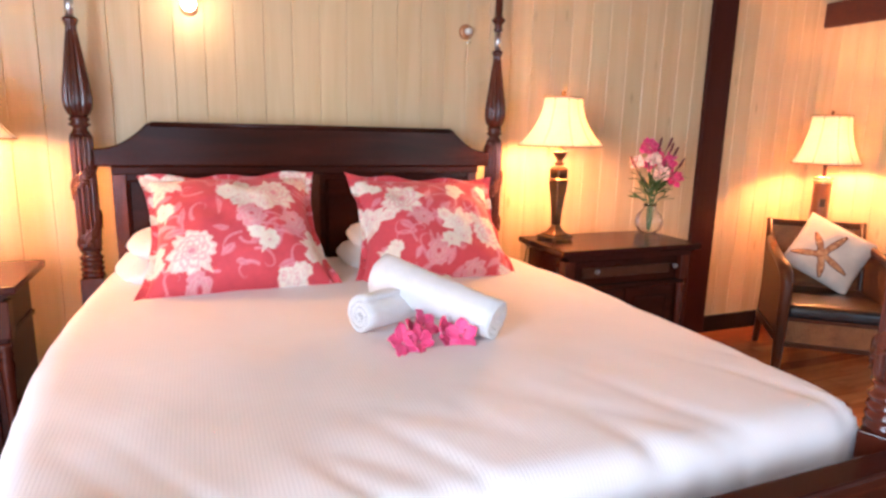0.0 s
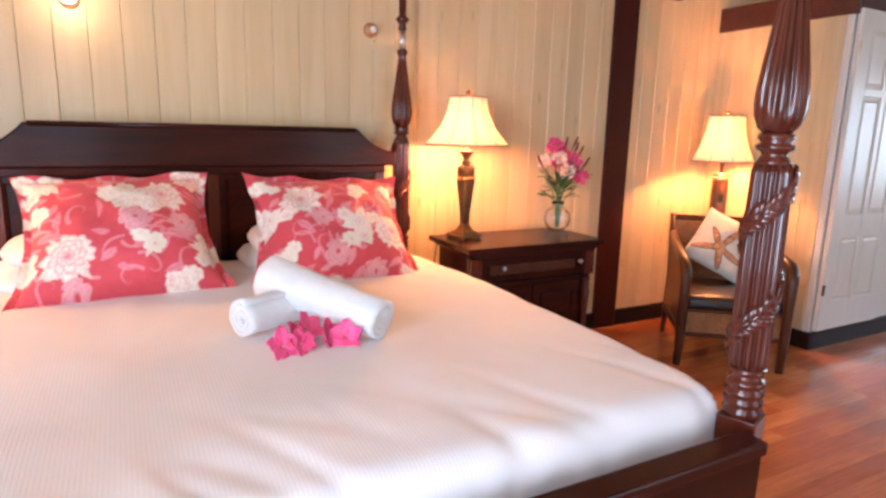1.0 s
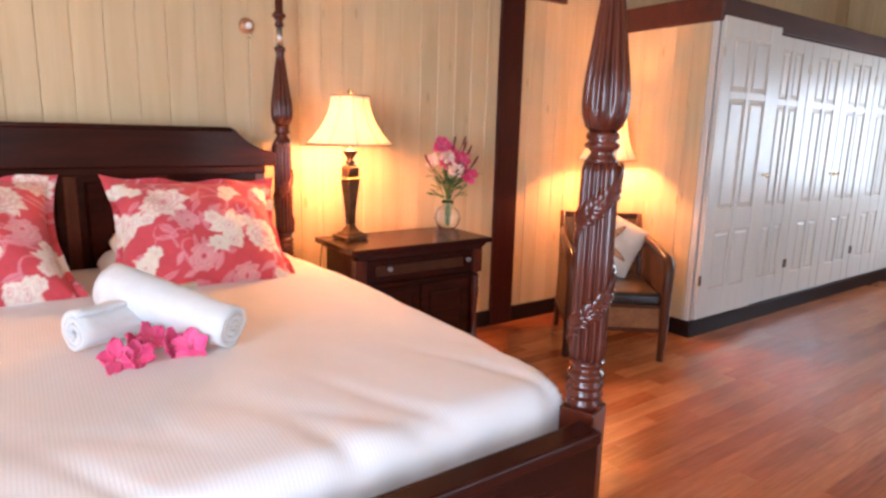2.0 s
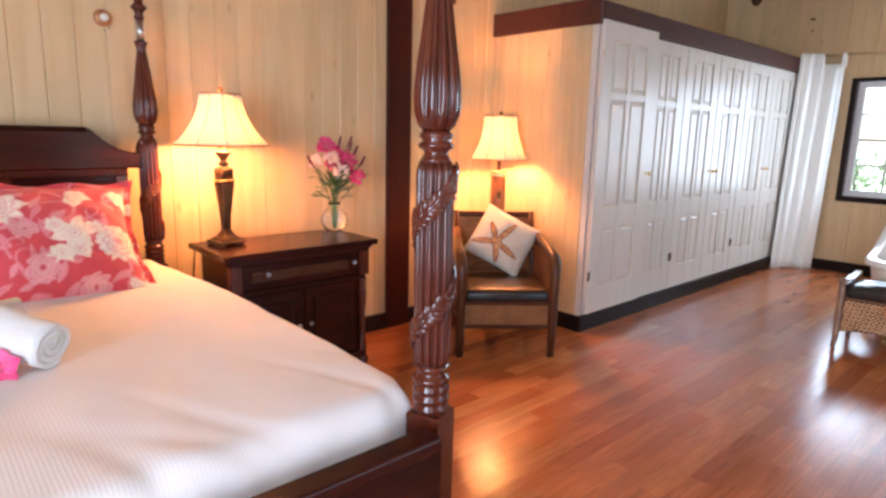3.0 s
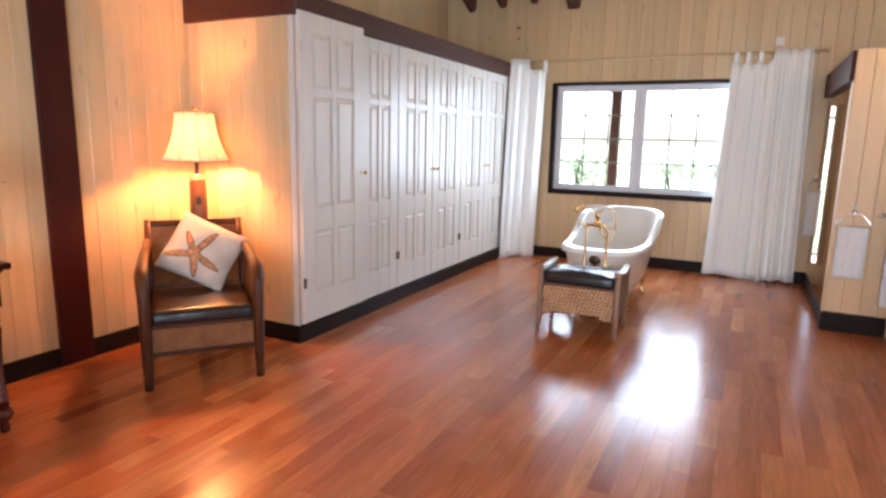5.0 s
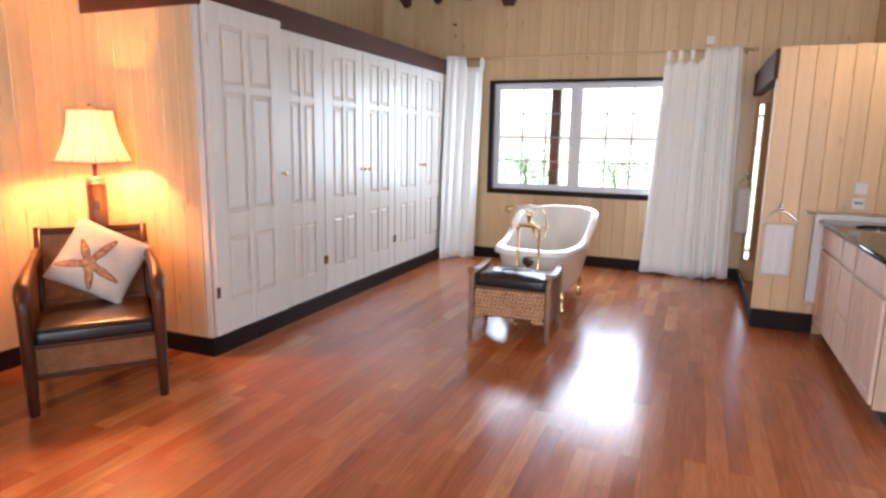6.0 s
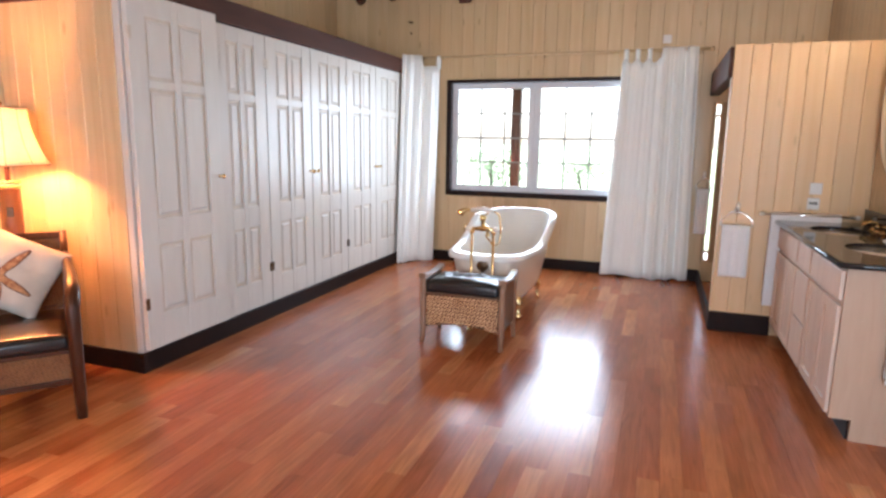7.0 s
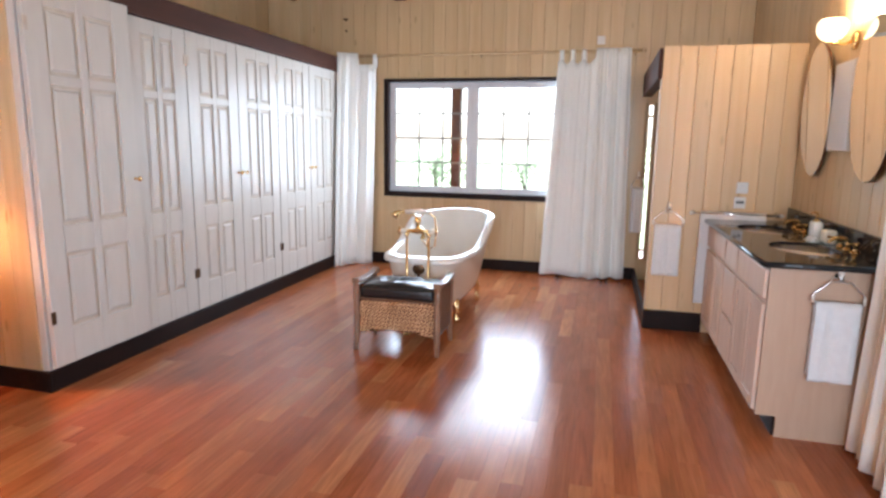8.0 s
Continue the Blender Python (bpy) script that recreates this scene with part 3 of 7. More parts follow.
def closet_door(x0, x1, hinge_left, knob=True, proud=0.0, extra=0.0):
    """A six-panel leaf in the closet front; the origin is at its lower corner."""
    d = thing("closet_door", "white chalk-painted six-panel closet door with shade-toned beige grooves", "door", pose(x0, CY, DOOR_Z0 + 0.35 * proud), group="closet doors")
    w, h = x1 - x0 - 0.006, DOOR_Z1 - DOOR_Z0 + extra
    y0, y1 = -proud, 0.034 - proud
    st, mid = 0.125, 0.045
    cols = ((st, w / 2 - mid / 2), (w / 2 + mid / 2, w - st))
    rows = ((0.200, 0.618), (0.770, 1.512), (1.562, 1.905))
    bm = bmesh.new()
    for a, b in ((0, st), (w - st, w), (w / 2 - mid / 2, w / 2 + mid / 2)):
        box(a, b, y0, y1, 0, h, 0.003, 1, bm)
    for c, e in ((0, 0.200), (0.618, 0.770), (1.512, 1.562), (1.905, h)):
        for a, b in cols:
            box(a - 0.001, b + 0.001, y0 + 0.0015, y1 - 0.0015, c, e, 0.003, 1, bm)
    part("leaf", bm, M_WHITE, d)
    for a, b in cols:
        for c, e in rows:
            bm = box(a, b, y0 + 0.012, y1 - 0.008, c, e)
            part("groove", bm, M_GLAZE, d, "beige groove with shade in its colour")
            bm = bmesh.new()
            g = 0.020
            o = [(a + g, c + g), (b - g, c + g), (b - g, e - g), (a + g, e - g)]
            i = [(a + g + 0.014, c + g + 0.014), (b - g - 0.014, c + g + 0.014), (b - g - 0.014, e - g - 0.014), (a + g + 0.014, e - g - 0.014)]
            vo = [bm.verts.new((x, y0 + 0.0115, z)) for x, z in o]
            vi = [bm.verts.new((x, y0 + 0.003, z)) for x, z in i]
            bm.faces.new(vi)
            for q in range(4):
                bm.faces.new((vo[q], vo[(q + 1) % 4], vi[(q + 1) % 4], vi[q]))
            bmesh.ops.recalc_face_normals(bm, faces=bm.faces[:])
            part("panel", bm, M_WHITE, d)
    hx = 0.010 if hinge_left else w - 0.010
    for z in (0.28, 1.80):
        part("hinge", box(hx - 0.014, hx + 0.014, y0 - 0.004, y0 + 0.004, z - 0.035, z + 0.035, 0.002, 1), M_IRON if z < 1 else M_GLAZE, d, "dark bronze hinge" if z < 1 else "painted hinge")
    if knob:
        kx = w - 0.035 if hinge_left else 0.035
        part("knob", lathe([(0.011, 0), (0.011, 0.004), (0.005, 0.008), (0.005, 0.022), (0.014, 0.030), (0.016, 0.038), (0.010, 0.046)], 14,
             m=pose(kx, y0 + 0.002, 0.995, 90, 0, 0)), M_BRASS, d, "small brass knob", True)
    return d


closet_door(4.012, 4.725, True, proud=0.040, extra=0.022)
closet_door(4.728, 5.283, False, knob=False)
closet_door(5.287, 5.898, True)
closet_door(5.900, 6.511, False)
closet_door(6.515, 7.130, True)
closet_door(7.132, 7.760, False)


def curtain(name, path, z0, z1, folds, depth, label, seed=0, m=M_CURT, spread=None, drop=None, gather=None):
    """A hanging cloth along a path of plan points, pleated, with wavy folds that deepen to the hem."""
    rnd = random.Random(seed)
    ph = [rnd.uniform(0, 6.28) for _ in range(6)]
    pts = [Vector((x, y, 0)) for x, y in path]
    low = [Vector((x, y, 0)) for x, y in (spread or path)]

    def along(line, u):
        s = u * (len(line) - 1)
        i = min(int(s), len(line) - 2)
        return line[i].lerp(line[i + 1], s - i), (line[i + 1] - line[i]).normalized()

    def fn(u, v):
        p, t = along(pts, u)
        q, t2 = along(low, u)
        c = p.lerp(q, v)
        nrm = Vector((t.y, -t.x, 0))
        k = 2 * math.pi * folds
        a = math.sin(k * u + ph[0] + 0.9 * math.sin(5 * u + ph[1])) + 0.35 * math.sin(k * 2.3 * u + ph[2] + v * 0.9) * (1 - 0.6 * v) + 0.4 * math.sin(k * 0.45 * u + ph[3] + v)
        if gather:
            a = a * gather(u) + 0.5 * (1 - gather(u)) * math.sin(k * 0.62 * u + ph[5] + 0.8 * v)
        top = z1 - (drop(u) if drop else 0.0)
        return c + nrm * (depth * (0.45 + 0.65 * v) * a) + Vector((0, 0, top + (z0 - top) * v + 0.012 * math.sin(9 * u + ph[4]) * v))

    c = thing(name, label, "curtain")
    ob = part("cloth", surface(fn, 240, 24), m, c, smooth=True)
    solid(ob, 0.004)
    return c


ROD_X, ROD_Z = 7.935, 2.297
rod = thing("curtain_rod", "slim pale wooden curtain rod on brackets", "curtain rod")
part("rod", tube([(ROD_X, y, ROD_Z) for y in (-1.165, 0.4, 1.985)], 0.012, 10), M_PLANK, rod, smooth=True)
part("finial", lathe([(0.012, 0), (0.02, 0.008), (0.022, 0.02), (0.012, 0.034)], 12, m=pose(ROD_X, -1.165, ROD_Z, 90, 0, 0)), M_PLANK, rod, smooth=True)
for y in (-1.1, 0.45, 1.9):
    part("bracket", box(ROD_X - 0.008, XR - 0.002, y - 0.008, y + 0.008, ROD_Z - 0.03, ROD_Z - 0.010, 0.003, 1), M_PLANK, rod)
cur_l = curtain("window_curtain", [(7.93, 1.60), (7.88, 1.75), (7.80, 1.90), (7.75, 1.975)], 0.0, 2.318, 3.6, 0.020, "white cotton tab-top curtain drawn open against the closet", 3,
                spread=[(7.93, 1.66), (7.80, 1.80), (7.66, 1.92), (7.58, 1.965)], drop=lambda u: 0.115 * smoothstep(0.42, 0.38, u) - 0.02 * smoothstep(0.12, 0.02, u))
cur_r = curtain("window_curtain", [(7.90, -1.06), (7.91, -0.7), (7.90, -0.36)], 0.012, 2.318, 6.0, 0.036, "white cotton tab-top curtain drawn beside the bright window", 8,
                spread=[(7.86, -1.12), (7.88, -0.7), (7.88, -0.26)], drop=lambda u: (0.122 - 0.022 * math.cos(2 * math.pi * (u - 0.957) / 0.160)) * smoothstep(0.455, 0.475, u), gather=lambda u: 0.25 + 0.75 * smoothstep(0.75, 0.35, u))
for cu, ys in ((cur_l, (1.615,)), (cur_r, (-0.612, -0.500, -0.390))):
    for y in ys:
        def loop(u, v, y=y):
            """A flat strap over the rod, both ends hanging to the cloth."""
            t = u * 2 - 1
            a = math.pi / 2 * max(-1.0, min(1.0, t / 0.25))
            return Vector((ROD_X - 0.019 * math.sin(a), y - 0.021 + 0.042 * v, ROD_Z + 0.017 * math.cos(a) - 0.165 * max(0.0, abs(t) - 0.25)))
        tab = part("tab", surface(loop, 20, 2), M_CURT, cu, smooth=True)
        solid(tab, 0.003)
curtain("door_curtain", [(4.52, -2.09), (4.35, -2.08), (4.15, -2.06), (3.9, -2.05), (3.7, -2.06)], 0.02, 2.38, 7, 0.028, "floor-length ivory curtain drawn back beside the vanity", 5,
        spread=[(4.56, -2.05), (4.38, -2.03), (4.15, -2.01), (3.9, -2.0), (3.68, -2.01)])
drod = thing("curtain_rod", "slim pale wooden curtain rod over the glazed door", "curtain rod")
part("rod", tube([(x, -2.07, 2.40) for x in (0.0, 2.0, 4.6)], 0.012, 10), M_PLANK, drod, smooth=True)
for x in (0.05, 2.0, 4.55):
    part("bracket", box(x - 0.008, x + 0.008, YR - 0.002, -2.062, 2.375, 2.392, 0.003, 1), M_PLANK, drod)

# ---------- bed ----------
BX0, BX1, BYF, BYH = -0.563, 1.385, 0.66, 2.80


def bed_post(bed, x, y, turn):
    """A turned post: square block, rings, fluted column wound with a leaf garland, lotus bulb, sleeve and finial rod."""
    post = new("post")
    post.parent = bed
    post.matrix_basis = pose(x, y, 0, 0, 0, turn)
    part("block", box(-0.046, 0.046, -0.046, 0.046, 0.0, 0.700, 0.004), M_MAHOG, post)
    rings = [(0.040, 0.698)]
    for z in (0.712, 0.737, 0.762, 0.787):
        rings += [(0.040, z - 0.011), (0.047, z - 0.004), (0.047, z + 0.004), (0.040, z + 0.011)]
    rings += [(0.036, 0.803), (0.038, 0.812), (0.046, 0.824)]
    part("ring_turning", lathe(rings, 28), M_MAHOG, post, smooth=True)
    flutes = 13
    flute = lambda depth: (lambda i, a: 1 - depth * (0.5 + 0.5 * math.cos(flutes * a)) ** 2)
    zs = [0.822 + (1.322 - 0.822) * i / 24 for i in range(25)]
    col = [(0.0475 - 0.0025 * abs(2 * (z - 1.07) / 0.5) - (0.006 if i in (0, 24) else 0), z) for i, z in enumerate(zs)]
    part("fluted_column", lathe(col, 104, wave=flute(0.25)), M_MAHOG, post, smooth=True)
    part("neck", lathe([(0.040, 1.320), (0.034, 1.330), (0.027, 1.342), (0.030, 1.349), (0.041, 1.355), (0.042, 1.363), (0.032, 1.370), (0.040, 1.379), (0.038, 1.388), (0.030, 1.394)], 28), M_MAHOG, post, smooth=True)
    bulb = [(0.030, 1.390), (0.044, 1.405), (0.053, 1.430), (0.056, 1.458), (0.055, 1.490), (0.050, 1.535), (0.042, 1.590), (0.034, 1.650), (0.027, 1.700), (0.022, 1.735), (0.021, 1.752), (0.026, 1.768), (0.030, 1.778), (0.026, 1.786)]
    part("lotus_bulb", lathe(bulb, 88, wave=lambda i, a: 1 - 0.18 * (0.5 + 0.5 * math.cos(11 * a)) ** 2 * min(1, i / 3) * (1 if i < 10 else 0.3)), M_MAHOG, post, smooth=True)
    part("sleeve", lathe([(0.017, 1.784), (0.017, 1.885)], 24), M_PEWTER, post, "pewter grey metal sleeve", True)
    part("cap_turning", lathe([(0.018, 1.883), (0.024, 1.892), (0.018, 1.905), (0.020, 1.918), (0.035, 1.934), (0.036, 1.942), (0.020, 1.956), (0.020, 2.1), (0.017, 2.3), (0.022, 2.31), (0.010, 2.35)], 24), M_MAHOG, post, smooth=True)
    # leaf garland winding up round the column
    rnd = random.Random(4)
    bm = bmesh.new()
    n = 44
    line = [(-2.60 + 11.4 * k / n, 0.838 + 0.472 * k / n) for k in range(n + 1)]
    tube([(0.049 * math.cos(a), 0.049 * math.sin(a), z) for a, z in line], 0.0045, 6, bm)
    for k in range(n - 1):
        a, z = line[k]
        for lean in (-42, 0, 38):
            if lean == 0 and k % 2:
                continue
            way = radians(40 + lean + rnd.uniform(-8, 8))
            ln, wd = rnd.uniform(0.034, 0.050), rnd.uniform(0.0075, 0.0105)
            rows = []
            for s in (0, 0.3, 0.6, 0.85, 1.0):
                wq = wd * math.sin(math.pi * min(0.96, 0.12 + 0.86 * s))
                rr = 0.0490 + 0.0075 * math.sin(math.pi * (0.15 + 0.75 * s))
                u, w = ln * s * math.cos(way), ln * s * math.sin(way)
                ring = []
                for q in (-1, 0, 1):
                    aa, zz = a + (u - q * wq * math.sin(way)) / 0.049, z + w + q * wq * math.cos(way)
                    r2 = rr - (0.0050 if q else 0)
                    zz = min(zz, 1.322)
                    ring.append(bm.verts.new((r2 * math.cos(aa), r2 * math.sin(aa), zz)))
                rows.append(ring)
            for r0, r1 in zip(rows, rows[1:]):
                for q in range(2):
                    bm.faces.new((r0[q], r0[q + 1], r1[q + 1], r1[q]))
    part("leaf_garland", bm, M_MAHOG, post, "carved leaf garland", True)
    return post


bed = thing("four_poster_bed", "dark mahogany four-poster bed with carved fluted posts and panelled headboard", "bed")
for x, y, t in ((BX0, BYH, 0), (BX1, BYH, 90), (BX1 - 0.012, BYF - 0.008, 200), (BX0, BYF - 0.005, 90)):
    bed_post(bed, x, y, t)
# headboard: crest with swept shoulders, stiles and recessed panels
cx = (BX0 + BX1) / 2
crest = [(BX0 + 0.04, 1.185), (BX1 - 0.04, 1.185), (BX1 - 0.04, 1.258)]
for k in range(9):
    a = k / 8
    crest.append((BX1 - 0.055 - 0.20 * a, 1.262 + 0.11 * (a ** 2.0)))
for k in range(9):
    a = 1 - k / 8
    crest.append((BX0 + 0.055 + 0.20 * a, 1.262 + 0.11 * (a ** 2.0)))
crest.append((BX0 + 0.04, 1.258))
part("crest_rail", prism(crest, BYH - 0.032, BYH + 0.032, bevel=0.008), M_MAHOGX, bed)
part("crest_moulding", tube([(BX0 + 0.27, BYH - 0.028, 1.367), (cx, BYH - 0.028, 1.369), (BX1 - 0.27, BYH - 0.028, 1.367)], 0.012, 8), M_MAHOGX, bed, smooth=True)
part("lower_moulding", box(BX0 + 0.105, BX1 - 0.105, BYH - 0.036, BYH + 0.03, 1.150, 1.186, 0.006), M_MAHOGX, bed)
xs = [BX0 + 0.105, BX0 + 0.60, cx + 0.0, BX1 - 0.60, BX1 - 0.105]
for k, x in enumerate(xs):
    w = 0.055
    x0 = x if k == 0 else x - w if k == 4 else x - w / 2
    part("stile", box(x0, x0 + w, BYH - 0.022, BYH + 0.022, 0.40, 1.151, 0.004), M_MAHOG, bed)
for a, b in zip(xs, xs[1:]):
    part("panel", box(a + 0.02, b - 0.02, BYH - 0.004, BYH + 0.008, 0.45, 1.15), M_MAHOGX, bed)
    part("panel_bead", tube([(a + 0.062, BYH - 0.008, 0.5), (a + 0.062, BYH - 0.008, 1.12), (b - 0.062, BYH - 0.008, 1.12), (b - 0.062, BYH - 0.008, 0.5)], 0.008, 6, closed=True), M_MAHOGX, bed, smooth=True)
part("lower_rail", box(BX0 + 0.105, BX1 - 0.105, BYH - 0.022, BYH + 0.022, 0.30, 0.45, 0.004), M_MAHOGX, bed)
for x in (BX0, BX1 - 0.012):
    part("side_rail", box(x - 0.016, x + 0.016, BYF + 0.04, BYH - 0.046, 0.30, 0.54, 0.005), M_MAHOGX, bed)
part("foot_rail", box(BX0 + 0.046, BX1 - 0.058, BYF - 0.105, BYF - 0.065, 0.36, 0.665, 0.004), M_MAHOGX, bed)
part("foot_cap", box(BX0 - 0.02, BX1 - 0.08, BYF - 0.132, BYF - 0.062, 0.664, 0.698, 0.007), M_MAHOGX, bed)

MX0, MX1, MY0, MY1, MZ = -0.485, 1.395, 0.675, 2.745, 0.752


def mattress_fn(u, v):
    """A soft rounded block with a crowned top and cloth that falls on the sides."""
    x, y = -1 + 2 * u, -1 + 2 * v
    ax, ay = abs(x), abs(y)
    e = 0.86
    px = math.copysign(min(ax, e) / e, x)
    py = math.copysign(min(ay, e) / e, y)
    hx, hy = (MX1 - MX0) / 2, (MY1 - MY0) / 2
    sx, sy = max(0, (ax - e) / (1 - e)), max(0, (ay - e) / (1 - e))
    r = 0.085
    ox = px * (hx - r) + math.copysign(r * math.sin(min(1, sx * 1.7) * math.pi / 2), x) * (1 if sx else 0)
    oy = py * (hy - r) + math.copysign(r * math.sin(min(1, sy * 1.7) * math.pi / 2), y) * (1 if sy else 0)
    s = max(sx, sy)
    z = MZ - r * (1 - math.cos(min(1, s * 1.7) * math.pi / 2)) - max(0, s - 0.588) * 0.62
    z += 0.016 * (1 - px * px) * (1 - py * py)
    X, Y = (MX0 + MX1) / 2 + ox, (MY0 + MY1) / 2 + oy
    X += (x / max(ax, 1e-6)) * min(1, ax / 0.5) * (0.035 * math.sin(math.pi * min(1, max(0, v * 1.05))) - 0.018 * smoothstep(0.62, 1.0, v) + (0.0 if x > 0 else 0.040 * smoothstep(0.15, 0.5, v)))
    kx = max(0.0, (abs(X - (MX0 + MX1) / 2) / hx - 0.84) / 0.16)
    ky = max(0.0, (((MY0 + MY1) / 2 - Y) / hy - 0.86) / 0.14)
    X -= math.copysign(0.045 * min(1.2, kx) * min(1.2, ky), x)
    Y += 0.022 * min(1.2, kx) * min(1.2, ky)
    fold = noise.noise(Vector((X * 5.0, Y * 5.0, z * 2)))
    z += 0.007 * noise.noise(Vector((X * 1.9, Y * 1.9, 1.7))) + (0.005 * noise.noise(Vector((X * 6, Y * 6, 4))) if s < 0.5 else 0)
    near_foot = smoothstep(0.30, 0.02, v)
    crease = abs(noise.noise(Vector(((X + 0.7 * Y) * 4.5, (Y - 0.5 * X) * 1.3, 8.0))))
    z -= 0.010 * max(0.0, 0.18 - crease) / 0.18 * near_foot * (1 if s < 0.6 else 0.4)
    if s > 0.3:
        t = (s - 0.3) * 1.5
        w = math.sin(X * 26 + 3 * fold) * 0.008 + fold * 0.012
        if sy > sx:
            Y += math.copysign(w * t, y)
        else:
            X += math.copysign((math.sin(Y * 24 + 3 * fold) * 0.008 + fold * 0.012) * t, x)
    return Vector((X, Y, z))


mattress = thing("mattress", "thick mattress under a smooth white ribbed coverlet", "mattress")
part("coverlet", surface(mattress_fn, 140, 140), M_SHEET, mattress, "white ribbed cotton coverlet", True)
part("mattress_core", box(MX0 + 0.03, MX1 - 0.03, MY0 + 0.03, MY1 - 0.03, 0.42, 0.68, 0.04, 3), M_COTTON, mattress)
part("slats", box(BX0 + 0.03, BX1 - 0.04, BYF + 0.05, BYH - 0.05, 0.38, 0.42), M_CHAIRWOOD, bed).name = "slat_base"

# ---------- bedding ----------


RED, ROSE, BLUSH, CREAM, IVORY = (0.60, 0.062, 0.080), (0.71, 0.26, 0.30), (0.74, 0.40, 0.38), (0.78, 0.62, 0.50), (0.82, 0.72, 0.60)


def print_material():
    """Cotton that shows the print laid on the cloth."""
    m = bpy.data.materials.new("red_floral_cotton")
    m.use_nodes = True
    n, l = m.node_tree.nodes, m.node_tree.links
    b = n["Principled BSDF"]
    b.inputs["Roughness"].default_value, b.inputs["Sheen Weight"].default_value = 0.78, 0.12
    col, tc = n.new("ShaderNodeVertexColor"), n.new("ShaderNodeTexCoord")
    col.layer_name = "print"
    worn, mx = n.new("ShaderNodeTexNoise"), n.new("ShaderNodeHueSaturation")
    worn.inputs["Scale"].default_value, worn.inputs["Detail"].default_value = 40.0, 4.0
    rng = n.new("ShaderNodeMapRange")
    rng.inputs["To Min"].default_value, rng.inputs["To Max"].default_value = 0.86, 1.14
    l.new(tc.outputs["Object"], worn.inputs["Vector"])
    l.new(worn.outputs["Fac"], rng.inputs["Value"])
    l.new(rng.outputs[0], mx.inputs["Value"])
    l.new(col.outputs["Color"], mx.inputs["Color"])
    l.new(mx.outputs[0], b.inputs["Base Color"])
    fine, bp = n.new("ShaderNodeTexNoise"), n.new("ShaderNodeBump")
    fine.inputs["Scale"].default_value, fine.inputs["Detail"].default_value = 9.0, 5.0
    bp.inputs["Strength"].default_value, bp.inputs["Distance"].default_value = 0.35, 0.02
    l.new(tc.outputs["Object"], fine.inputs["Vector"])
    l.new(fine.outputs["Fac"], bp.inputs["Height"])
    l.new(bp.outputs[0], b.inputs["Normal"])
    return m


M_FLORAL = print_material()


